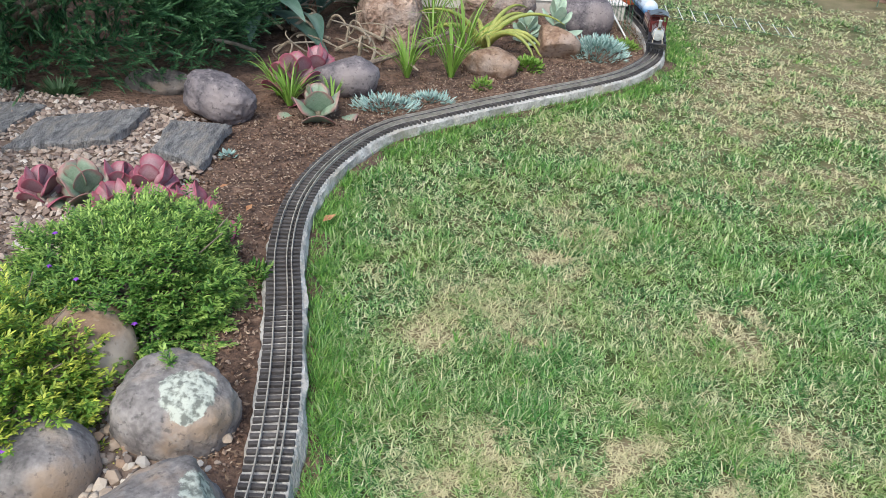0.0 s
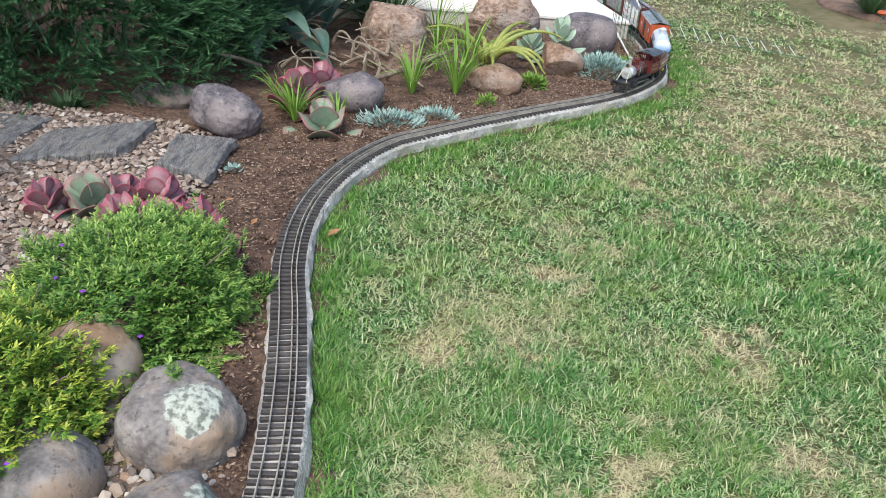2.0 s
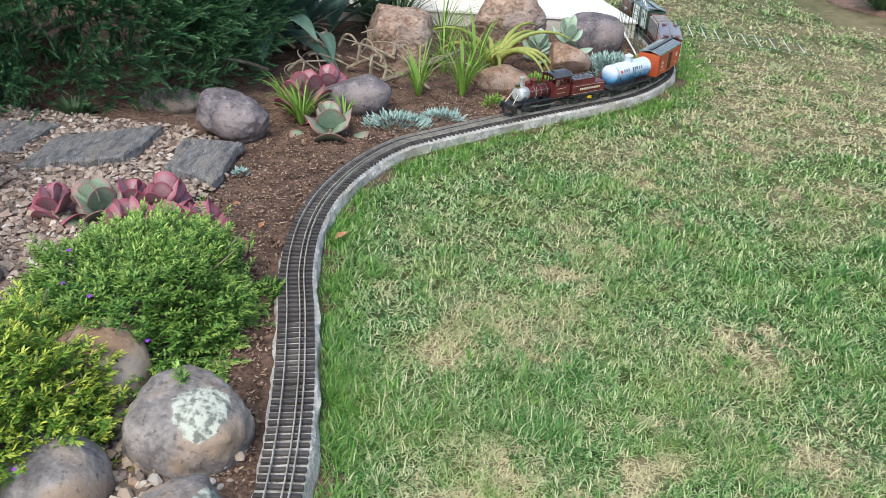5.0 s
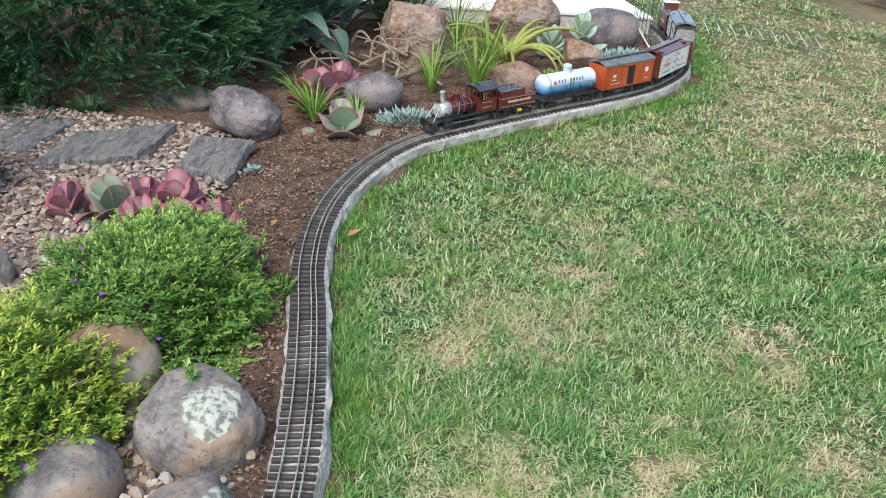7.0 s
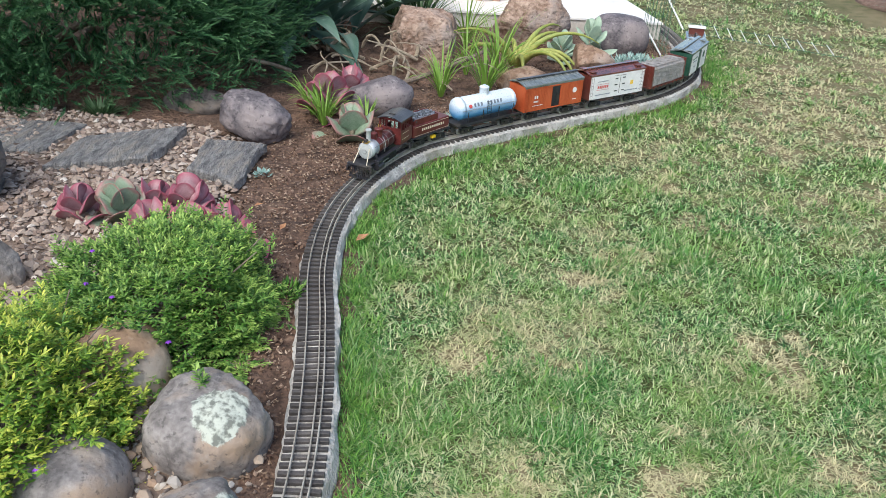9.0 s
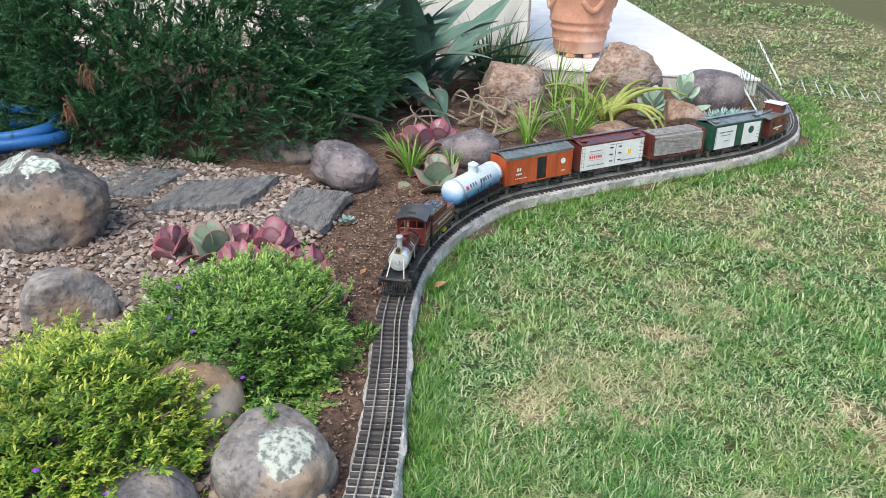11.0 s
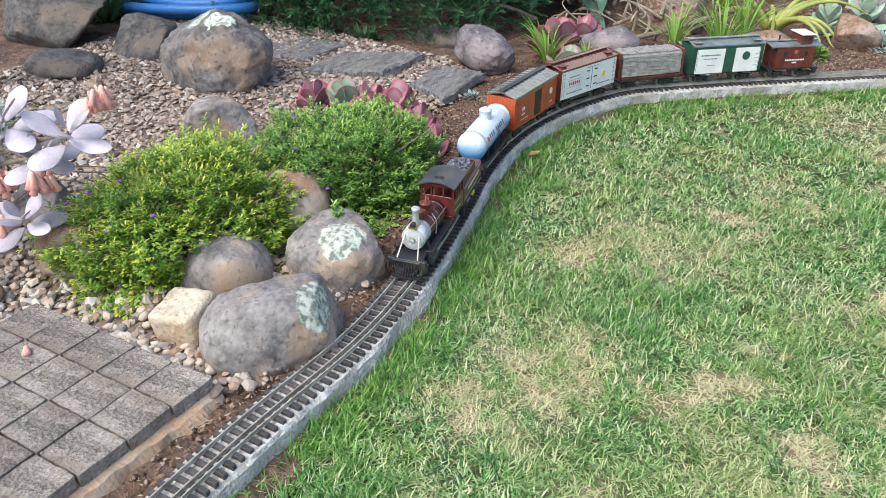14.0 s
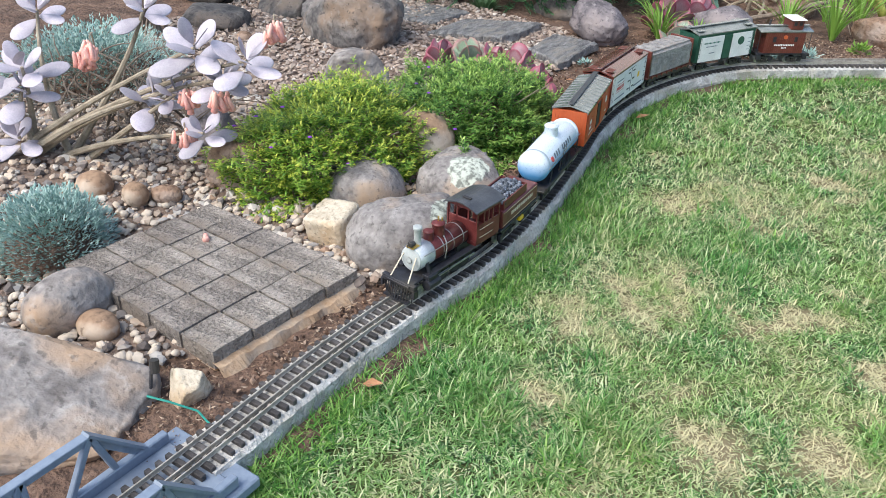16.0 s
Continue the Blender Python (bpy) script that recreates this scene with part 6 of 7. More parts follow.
tagged(part("fallen_petal", bm, "coral", smooth=True), "fallen coral-pink flower on the paving slab", "petal").matrix_basis = pose(-0.767, 0.69, 0.085, 90, 0, 50)
cab_t = thing("cable", pose(0, 0, 0), "green and black cable ends beside the bridge", "cable")
part("green_wire", tube(B(), [(-0.45, 0.27, 0.02), (-0.43, 0.25, 0.06), (-0.38, 0.26, 0.065), (-0.33, 0.28, 0.055), (-0.28, 0.27, 0.05)], 0.0022, 6), "cable", cab_t)
part("black_wire", tube(B(), [(-0.45, 0.28, 0.09), (-0.445, 0.27, 0.06), (-0.45, 0.25, 0.03)], 0.0035, 6), "black", cab_t)
part("plug", rod(B(), (-0.447, 0.285, 0.085), (-0.45, 0.29, 0.11), 0.009), "black", cab_t)


# ---------------- the train (x ahead, y to the lawn side, z = 0 on the rail) ----------------
WHEELS, TRUCKS, RODS = [], [], []
WR = 0.0145


def wheelset(parent, x, r, spokes=0):
    b = B()
    rod(b, (0, -0.027, 0), (0, 0.027, 0), 0.003, seg=8)
    for s in (-1, 1):
        y = s * 0.0215
        if spokes:
            lathe(b, [(r * 0.8, -0.002), (r, -0.002), (r, 0.002), (r * 1.09, 0.0022), (r * 1.09, 0.0036), (r * 0.8, 0.0036)], pose(0, y, 0, 90 * s), 24)
            rod(b, (0, y - 0.003, 0), (0, y + 0.003, 0), r * 0.28, seg=10)
            for k in range(spokes):
                a = 2 * math.pi * k / spokes
                rod(b, (0, y, 0), (r * 0.85 * math.cos(a), y, r * 0.85 * math.sin(a)), 0.0016, seg=5)
        else:
            lathe(b, [(r * 0.5, -0.0025), (r, -0.0025), (r, 0.002), (r * 1.1, 0.0022), (r * 1.1, 0.0036), (r * 0.45, 0.0036)], pose(0, y, 0, 90 * s), 20)
    ob = part("wheelset", b, "black" if spokes else "steel", parent)
    ob.matrix_basis = pose(x, 0, r)
    WHEELS.append((ob, x, r))
    return ob


def truck(parent, x, wb=0.05):
    t = part("truck", box(B(), 0, 0, 0.021, 0.014, 0.06, 0.012), "black", parent)
    t.matrix_basis = pose(x, 0, 0)
    for s in (-1, 1):
        b = B()
        y = s * 0.032
        box(b, 0, y, 0.026, wb + 0.016, 0.005, 0.005)
        box(b, 0, y, 0.010, wb * 0.55, 0.005, 0.004)
        for q in (-1, 1):
            box(b, q * wb / 2, y, 0.0155, 0.012, 0.008, 0.014)
            rod(b, (q * wb * 0.28, y, 0.009), (q * wb * 0.4, y, 0.026), 0.0024, seg=6)
        for q in (-0.006, 0, 0.006):
            rod(b, (q, y, 0.011), (q, y, 0.025), 0.0026, seg=6)
        part("side_frame", b, "black", t)
    for q in (-1, 1):
        wheelset(t, q * wb / 2, WR)
    TRUCKS.append((t, x))
    return t


def coupler(parent, x, s):
    part("coupler", box(box(B(), x + s * 0.012, 0, 0.026, 0.028, 0.008, 0.007), x + s * 0.026, 0.002, 0.026, 0.009, 0.014, 0.011), "black", parent, bevel=0.0015)


def bars(parent, name, x, z, w, h, n, y, material, gap=0.32, rag=0.0, seed=1):
    """A line of writing as plain bars on both sides."""
    rr = random.Random(seed)
    for s in (-1, 1):
        b = B()
        for k in range(n):
            hh = h * (1 - rag * rr.random())
            box(b, s * (x - w / 2 + w * (k + 0.5) / n), s * y, z, w / n * (1 - gap), 0.0006, hh)
        part(name, b, material, parent)


def car(name, label, half, span):
    t = thing(name, pose(0, 0, 0), label, "model train car")
    part("underframe", box(box(B(), 0, 0, 0.036, half * 2 - 0.006, 0.03, 0.012), 0, 0, 0.0435, half * 2, 0.092, 0.006), "black", t, bevel=0.001)
    for s in (-1, 1):
        truck(t, s * span)
        coupler(t, s * half, s)
    return t


def ladder(parent, x, y, z0, z1, material, w=0.012, n=6):
    b = B()
    for s in (-1, 1):
        rod(b, (x + s * w / 2, y, z0), (x + s * w / 2, y, z1), 0.0008, seg=5)
    for k in range(n):
        z = z0 + (z1 - z0) * (k + 0.5) / n
        rod(b, (x - w / 2, y, z), (x + w / 2, y, z), 0.0008, seg=5)
    part("ladder", b, material, parent)


def boarded(half, wid, z0, z1, pitch=0.0085):
    """A body of upright boards with fine grooves along its sides."""
    b = box(B(), 0, 0, (z0 + z1) / 2, half * 2 - 0.002, wid - 0.002, z1 - z0)
    n = int(half * 2 / pitch)
    for k in range(n):
        x = -half + (k + 0.5) * half * 2 / n
        for s in (-1, 1):
            box(b, x, s * (wid / 2 - 0.0009), (z0 + z1) / 2, half * 2 / n - 0.0007, 0.0018, z1 - z0)
    for k in range(11):
        y = -wid / 2 + (k + 0.5) * wid / 11
        for s in (-1, 1):
            box(b, s * (half - 0.0007), y, (z0 + z1) / 2, 0.0018, wid / 11 - 0.0007, z1 - z0)
    return b


def roof(parent, half, wid, z, rise, material, walk_mat, ribs=0):
    b = B()
    sec = [(-wid / 2, z), (-wid / 2, z + 0.004), (0, z + rise + 0.004), (wid / 2, z + 0.004), (wid / 2, z), (0, z + rise)]
    a = [b.verts.new((-half, y, h)) for y, h in sec]
    c = [b.verts.new((half, y, h)) for y, h in sec]
    for i in range(6):
        b.faces.new((a[i], a[(i + 1) % 6], c[(i + 1) % 6], c[i]))
    b.faces.new((a[0], a[5], a[2], a[1]))
    b.faces.new((a[5], a[4], a[3], a[2]))
    b.faces.new((c[1], c[2], c[5], c[0]))
    b.faces.new((c[2], c[3], c[4], c[5]))
    bmesh.ops.recalc_face_normals(b, faces=b.faces[:])
    ob = part("roof", b, material, parent)
    for k in range(ribs):
        x = -half + (k + 0.5) * 2 * half / ribs
        for s in (-1, 1):
            q = box(B(), 0, 0, 0, 0.0016, wid / 2, 0.0016)
            part("rib", q, material, ob).matrix_basis = pose(x, s * wid / 4, z + rise / 2 + 0.0046, -s * math.degrees(math.atan2(rise, wid / 2)))
    part("running_board", box(B(), 0, 0, z + rise + 0.0085, half * 2 + 0.004, 0.016, 0.003), walk_mat, parent, bevel=0.0005)


FL, TOP, WID = 0.047, 0.152, 0.104
# locomotive
loco = thing("steam_locomotive", pose(0, 0, 0), "maroon model steam locomotive with silver smokebox and black pilot", "model locomotive")
RX = pose(0, 0, 0, 0, 90)
part("boiler", lathe(B(), [(0.0285, -0.055), (0.0285, 0.062), (0.027, 0.064)], pose(0, 0, 0.083) @ RX), "maroon", loco, smooth=True)
for x in (-0.04, -0.005, 0.03, 0.06):
    part("boiler_band", lathe(B(), [(0.0291, -0.0012), (0.0291, 0.0012)], pose(x, 0, 0.083) @ RX), "steel", loco)
part("smokebox", lathe(B(), [(0.0295, 0.062), (0.0295, 0.106), (0.0285, 0.108)], pose(0, 0, 0.083) @ RX), "silver", loco, smooth=True)
door = part("smokebox_door", lathe(B(), [(0.029, 0.1075), (0.0275, 0.111), (0.02, 0.113), (0.006, 0.1145), (0.006, 0.117), (0.002, 0.1175)], pose(0, 0, 0.083) @ RX), "smoke_front", loco)
part("number_plate", lathe(B(), [(0.0075, 0.114), (0.0075, 0.1168), (0.003, 0.117)], pose(0, 0, 0.083) @ RX), "steel", door)
part("chimney", lathe(B(), [(0.011, 0.108), (0.0082, 0.114), (0.0078, 0.148), (0.0102, 0.15), (0.0102, 0.156), (0.0075, 0.157)], pose(0.088, 0, 0)), "smoke_front", loco, smooth=True)
for x, r, h in ((0.052, 0.0115, 0.133), (0.018, 0.0145, 0.139)):
    d = part("dome", lathe(B(), [(r * 1.25, 0.104), (r, 0.112), (r, h - 0.006), (r * 1.08, h - 0.005), (r * 1.08, h - 0.002), (r * 0.8, h), (r * 0.2, h + 0.003)], pose(x, 0, 0)), "maroon", loco, smooth=True)
    if r > 0.012:
        part("whistle", rod(rod(B(), (x, 0, h), (x, 0, h + 0.014), 0.002), (x - 0.008, 0.004, h), (x - 0.008, 0.004, h + 0.009), 0.0016), "brass", d)
b = B()
rod(b, (0.122, 0, 0.118), (0.118, 0, 0.13), 0.001)
lathe(b, [(0.0055, 0.1), (0.0065, 0.112), (0.0052, 0.114)], pose(0, 0, 0.12) @ RX)
part("headlamp", b, "black", loco)
part("lamp_bracket", box(B(), 0.104, 0, 0.1145, 0.022, 0.02, 0.003), "brass", loco)
for s in (-1, 1):
    part("handrail", rod(B(), (-0.05, s * 0.0305, 0.098), (0.1, s * 0.0305, 0.098), 0.0011, seg=6), "steel", loco)
    part("pipe", tube(B(), [(0.018, s * 0.016, 0.11), (0.022, s * 0.027, 0.1), (0.024, s * 0.031, 0.085), (0.03, s * 0.031, 0.062)], 0.0016, 6), "steel", loco)
    part("brace", rod(B(), (0.113, s * 0.018, 0.095), (0.15, s * 0.026, 0.046), 0.0016, seg=6), "cream", loco)
    part("running_board", box(B(), 0.01, s * 0.0375, 0.053, 0.19, 0.017, 0.003), "black", loco, bevel=0.0005)
    cy = part("cylinder", rod(B(), (0.068, s * 0.041, 0.03), (0.106, s * 0.041, 0.03), 0.012, seg=16), "black", loco)
    part("valve_chest", box(B(), 0.087, s * 0.039, 0.046, 0.032, 0.018, 0.014), "black", cy, bevel=0.002)
    part("guide_bar", box(B(), 0.045, s * 0.041, 0.036, 0.05, 0.004, 0.003), "steel", loco)
    rd = part("coupling_rod", box(box(B(), 0.0, s * 0.036, 0, 0.116, 0.003, 0.005), 0.07, s * 0.039, 0.004, 0.06, 0.002, 0.004), "steel", loco, bevel=0.0005)
    RODS.append((rd, 0.0 - 0.012, s))
    part("steam_pipe", rod(B(), (0.088, s * 0.026, 0.075), (0.088, s * 0.036, 0.05), 0.005, seg=8), "black", loco)
part("frame", box(box(B(), 0.0, 0, 0.036, 0.26, 0.03, 0.022), 0.115, 0, 0.046, 0.085, 0.07, 0.005), "black", loco, bevel=0.001)
part("firebox", box(B(), -0.055, 0, 0.06, 0.05, 0.036, 0.03), "black", loco)
pil = part("pilot", box(box(B(), 0.147, 0, 0.043, 0.012, 0.094, 0.014), 0.142, 0, 0.03, 0.01, 0.05, 0.016), "black", loco, bevel=0.001)
for k in range(13):
    y = -0.042 + 0.007 * k
    part("slat", rod(B(), (0.152, y, 0.04), (0.166 - abs(y) * 0.42, y * 0.86, 0.005), 0.0016, seg=5), "black", pil)
part("toe_bar", box(B(), 0.156, 0, 0.006, 0.012, 0.07, 0.004), "black", pil)
for s in (-1, 1):
    part("step", box(B(), 0.148, s * 0.046, 0.03, 0.014, 0.006, 0.018), "black", pil)
for x in (0.028, -0.022, -0.052):
    wheelset(loco, x, 0.0235, 10)
for x in (0.105, 0.075):
    wheelset(loco, x, 0.0115)
cab = part("cab", box(box(B(), -0.112, 0, 0.058, 0.09, 0.086, 0.01), -0.071, 0, 0.088, 0.003, 0.086, 0.052), "maroon", loco, bevel=0.0008)
for s in (-1, 1):
    y = s * 0.0425
    part("side_panel", box(box(B(), -0.112, y, 0.083, 0.088, 0.003, 0.043), -0.112, y, 0.1375, 0.088, 0.003, 0.009), "maroon", cab)
    for x in (-0.07, -0.096, -0.1125, -0.129, -0.154):
        part("window_post", box(B(), x, y, 0.118, 0.0045, 0.003, 0.036), "maroon", cab)
    part("panel_line", box(box(B(), -0.105, s * 0.0443, 0.093, 0.05, 0.0006, 0.0012), -0.105, s * 0.0443, 0.072, 0.05, 0.0006, 0.0012), "cream", cab)
    for y2 in (0.03, 0.012):
        part("window_post", box(B(), -0.071, s * y2 * 1.35, 0.123, 0.003, 0.004, 0.034), "maroon", cab)
part("front_header", box(B(), -0.071, 0, 0.143, 0.003, 0.086, 0.008), "maroon", cab)
b = B()
N = 10
rowsv = []
for x in (-0.168, -0.058):
    for dz in (0.0, 0.003):
        rowsv.append([b.verts.new((x, -0.049 + 0.098 * i / N, 0.142 + dz + 0.013 * math.cos((i / N - 0.5) * math.pi))) for i in range(N + 1)])
for i in range(N):
    for p, q in ((0, 2), (1, 3), (0, 1), (2, 3)):
        b.faces.new((rowsv[p][i], rowsv[p][i + 1], rowsv[q][i + 1], rowsv[q][i]))
for e in (0, N):
    b.faces.new((rowsv[0][e], rowsv[1][e], rowsv[3][e], rowsv[2][e]))
bmesh.ops.recalc_face_normals(b, faces=b.faces[:])
rf = part("roof", b, "roof_black", cab)
part("hatch", box(B(), -0.085, 0, 0.1595, 0.008, 0.022, 0.003), "black", rf)
part("backhead", lathe(B(), [(0.026, -0.004), (0.026, 0.004)], pose(-0.075, 0, 0.085) @ RX), "black", loco)

# tender
tender = thing("coal_tender", pose(0, 0, 0), "maroon model tender heaped with coal, cream lettering and stripe", "model tender")
part("frame", box(box(B(), 0, 0, 0.038, 0.205, 0.05, 0.012), 0, 0, 0.0455, 0.21, 0.088, 0.006), "black", tender, bevel=0.001)
part("tank", box(B(), -0.004, 0, 0.071, 0.198, 0.084, 0.046), "maroon", tender, bevel=0.0025)
for s in (-1, 1):
    part("coal_board", box(B(), 0.02, s * 0.036, 0.104, 0.125, 0.003, 0.024), "maroon", tender)
    part("step", box(B(), 0.1, s * 0.042, 0.026, 0.012, 0.006, 0.022), "black", tender)
    part("stripe", box(box(B(), -0.004, s * 0.0423, 0.088, 0.185, 0.0006, 0.001), -0.004, s * 0.0423, 0.054, 0.185, 0.0006, 0.001), "cream", tender)
part("coal_board", box(B(), -0.042, 0, 0.104, 0.003, 0.072, 0.024), "maroon", tender)
part("coal_board", box(B(), 0.082, 0, 0.101, 0.003, 0.072, 0.02), "maroon", tender)
bars(tender, "lettering", -0.012, 0.073, 0.125, 0.0105, 12, 0.0424, "cream", 0.38, 0.25)
part("battery_cover", box(B(), -0.02, 0.036, 0.028, 0.022, 0.012, 0.012), "yellow", tender, "bright yellow block under the frame", bevel=0.002)
rc = np.random.default_rng(5)
n = 420
cx, cy = rc.uniform(-0.04, 0.08, n), rc.uniform(-0.034, 0.034, n)
cz = 0.104 + 0.016 * np.cos(cy / 0.036 * 1.4) * (0.6 + 0.4 * rc.random(n))
v, f = scatter(ICO_V, ICO_F, np.stack([cx, cy, cz], 1), turns(rc.uniform(0, 6, n), rc.uniform(0, 3, n)), rc.uniform(0.0028, 0.0055, n))
tagged(solid("coal", v, f, "coal", tender), "glinting heap of coal", kind="stuff")
for s in (-1, 1):
    truck(tender, s * 0.058)
    coupler(tender, s * 0.104, s)

# tank car
tank = car("tank_car", "white-topped pale blue model tank car with a dome", 0.16, 0.105)
part("barrel", lathe(B(), [(0.012, -0.152), (0.03, -0.147), (0.041, -0.138), (0.0435, -0.13), (0.0435, 0.13), (0.041, 0.138), (0.03, 0.147), (0.012, 0.152)], pose(0, 0, 0.1) @ RX, 36), "tank_white", tank, smooth=True)
for s in (-1, 1):
    part("tank_end", lathe(B(), [(0.0445, s * 0.118), (0.0445, s * 0.131), (0.0418, s * 0.1395), (0.031, s * 0.1485), (0.012, s * 0.1535)], pose(0, 0, 0.1) @ RX, 36), "tank_white", tank, smooth=True)
dome = part("dome", lathe(B(), [(0.0205, 0.13), (0.0185, 0.14), (0.0185, 0.166), (0.0195, 0.167), (0.0195, 0.17), (0.014, 0.174), (0.003, 0.175)], pose(0.0, 0, 0)), "tank_white", tank, smooth=True)
part("valve", rod(B(), (0, 0, 0.174), (0, 0, 0.179), 0.005), "tank_white", dome)
for s in (-1, 1):
    part("handrail", rod(B(), (-0.14, s * 0.046, 0.103), (0.14, s * 0.046, 0.103), 0.001, seg=6), "steel", tank)
    part("side_sill", box(B(), 0, s * 0.047, 0.049, 0.3, 0.006, 0.008), "black", tank)
    for x in (-0.12, -0.045, 0.035, 0.11):
        part("strap", rod(B(), (x, s * 0.044, 0.05), (x, s * 0.047, 0.095), 0.0018, seg=6), "black", tank)
    ladder(tank, 0.006, s * 0.047, 0.048, 0.13, "black", 0.02)
    b = B()
    for k, w in enumerate((1, 1, 1, 0, 1, 1, 1, 1, 1)):
        if w:
            an = radians(24)
            box(b, 0, 0, 0, 0.0085, 0.0007, 0.014, pose(s * (0.075 - 0.0165 * k), s * (0.0441 * math.cos(an)), 0.1 + 0.0441 * math.sin(an), s * 24 if s > 0 else 24 * s))
    part("lettering", b, "grey_letter", tank)
    part("emblem", rod(B(), (s * 0.098, s * 0.041, 0.116), (s * 0.098, s * 0.0425, 0.117), 0.0075, seg=18), "red_letter", tank)


def box_car(name, label, half, body_mat, side_mat, roof_mat, walk_mat, ribs):
    t = car(name, label, half, half - 0.058)
    part("body", boarded(half, WID, FL, TOP), body_mat, t)
    roof(t, half + 0.003, WID + 0.006, TOP, 0.013, roof_mat, walk_mat, ribs)
    for s in (-1, 1):
        ladder(t, s * (half - 0.012), s * (WID / 2 + 0.002), FL + 0.01, TOP - 0.006, body_mat)
        ladder(t, s * (half - 0.012), -s * (WID / 2 + 0.002), FL + 0.01, TOP - 0.006, body_mat)
        part("fascia", box(B(), 0, s * (WID / 2 + 0.001), TOP - 0.003, half * 2, 0.002, 0.006), roof_mat if side_mat is None else body_mat, t)
    return t


# orange box car with its doorway open
ora = box_car("orange_box_car", "orange model box car with an open doorway and grey roof", 0.158, "orange", None, "roof_grey", "roof_black", 12)
for s in (-1, 1):
    y = s * (WID / 2 + 0.0006)
    # thin black panel on the solid side stands for the shade inside
    part("doorway", box(B(), -0.008, y, 0.096, 0.04, 0.0022, 0.084), "black", ora, "black panel standing for the shaded open doorway")
    part("sliding_door", box(B(), -0.052, s * (WID / 2 + 0.0035), 0.097, 0.044, 0.003, 0.09), "orange", ora, bevel=0.0008)
    part("door_rail", box(box(B(), -0.015, s * (WID / 2 + 0.003), 0.143, 0.11, 0.003, 0.003), -0.015, s * (WID / 2 + 0.003), 0.051, 0.11, 0.003, 0.003), "orange", ora)
bars(ora, "lettering", 0.098, 0.104, 0.022, 0.013, 2, WID / 2 + 0.0012, "car_white")
bars(ora, "lettering", 0.098, 0.086, 0.026, 0.007, 4, WID / 2 + 0.0012, "car_white")
bars(ora, "lettering", 0.088, 0.069, 0.056, 0.003, 7, WID / 2 + 0.0012, "car_white")
bars(ora, "lettering", -0.115, 0.069, 0.022, 0.0035, 4, WID / 2 + 0.0012, "car_white")
for s in (-1, 1):
    part("emblem", lathe(B(), [(0.0085, 0), (0.0115, 0), (0.0115, 0.0008), (0.0085, 0.0008)], pose(-s * 0.112, s * (WID / 2 + 0.0006), 0.108, -90 * s)), "car_white", ora)
# white refrigerator car
whi = box_car("white_box_car", "white-sided model refrigerator car with oxide-red ends and roof", 0.162, "oxide", "car_white", "oxide_roof", "oxide_roof", 0)
for s in (-1, 1):
    y = s * (WID / 2 + 0.0012)
    part("side", box(B(), 0, y, 0.0985, 0.318, 0.0024, 0.1), "car_white", whi, "white boarded side")
    part("door_seam", box(box(B(), -0.012, s * (WID / 2 + 0.0027), 0.1, 0.0014, 0.001, 0.082), -0.012, s * (WID / 2 + 0.0026), 0.14, 0.07, 0.001, 0.0012), "black", whi)
    for x in (-0.034, 0.01):
        for z in (0.072, 0.1, 0.128):
            part("hinge", box(B(), x, s * (WID / 2 + 0.0032), z, 0.016, 0.0018, 0.004), "black", whi)
    part("red_panel", box(box(B(), s * 0.088, s * (WID / 2 + 0.0027), 0.112, 0.075, 0.0008, 0.001), s * 0.088, s * (WID / 2 + 0.0027), 0.087, 0.075, 0.0008, 0.001), "red_letter", whi)
    for sx in (-1, 1):
        for sy in (-1, 1):
            if s > 0:
                part("ice_hatch", box(B(), sx * 0.135, sy * 0.03, TOP + 0.0165, 0.034, 0.026, 0.003), "oxide", whi, bevel=0.0008).matrix_basis = pose(0, 0, -0.003)
bars(whi, "lettering", 0.088, 0.0995, 0.066, 0.013, 6, WID / 2 + 0.0028, "red_letter", 0.35, 0.2)
bars(whi, "lettering", 0.09, 0.124, 0.06, 0.004, 9, WID / 2 + 0.0028, "grey_letter")
bars(whi, "lettering", 0.085, 0.066, 0.09, 0.004, 14, WID / 2 + 0.0028, "grey_letter")
bars(whi, "lettering", -0.085, 0.066, 0.08, 0.0045, 11, WID / 2 + 0.0028, "grey_letter")
bars(whi, "emblem", -0.085, 0.1, 0.018, 0.018, 2, WID / 2 + 0.0028, "yellow", 0.15)
for k, z in enumerate((0.128, 0.112, 0.096, 0.08, 0.064)):
    bars(whi, "lettering", -0.142, z, 0.016, 0.0022, 2, WID / 2 + 0.0028, "grey_letter")
# bulkhead flat car with a grey load
gry = car("flat_car", "oxide-red model bulkhead flat car with a rough grey load", 0.148, 0.09)
part("deck", box(B(), 0, 0, 0.0485, 0.296, 0.1, 0.006), "oxide", gry, bevel=0.001)
for s in (-1, 1):
    part("bulkhead", box(box(box(B(), s * 0.138, 0, 0.099, 0.008, 0.1, 0.098), s * 0.14, 0.03, 0.099, 0.014, 0.006, 0.098), s * 0.14, -0.03, 0.099, 0.014, 0.006, 0.098), "oxide", gry, bevel=0.001)
    for k in range(8):
        part("stake_pocket", box(B(), -0.115 + 0.033 * k, s * 0.051, 0.049, 0.007, 0.004, 0.01), "oxide", gry)
    part("side_sill", box(B(), 0, s * 0.0485, 0.042, 0.27, 0.003, 0.01), "black", gry)
b = box(B(), -0.002, 0, 0.1, 0.258, 0.098, 0.088)
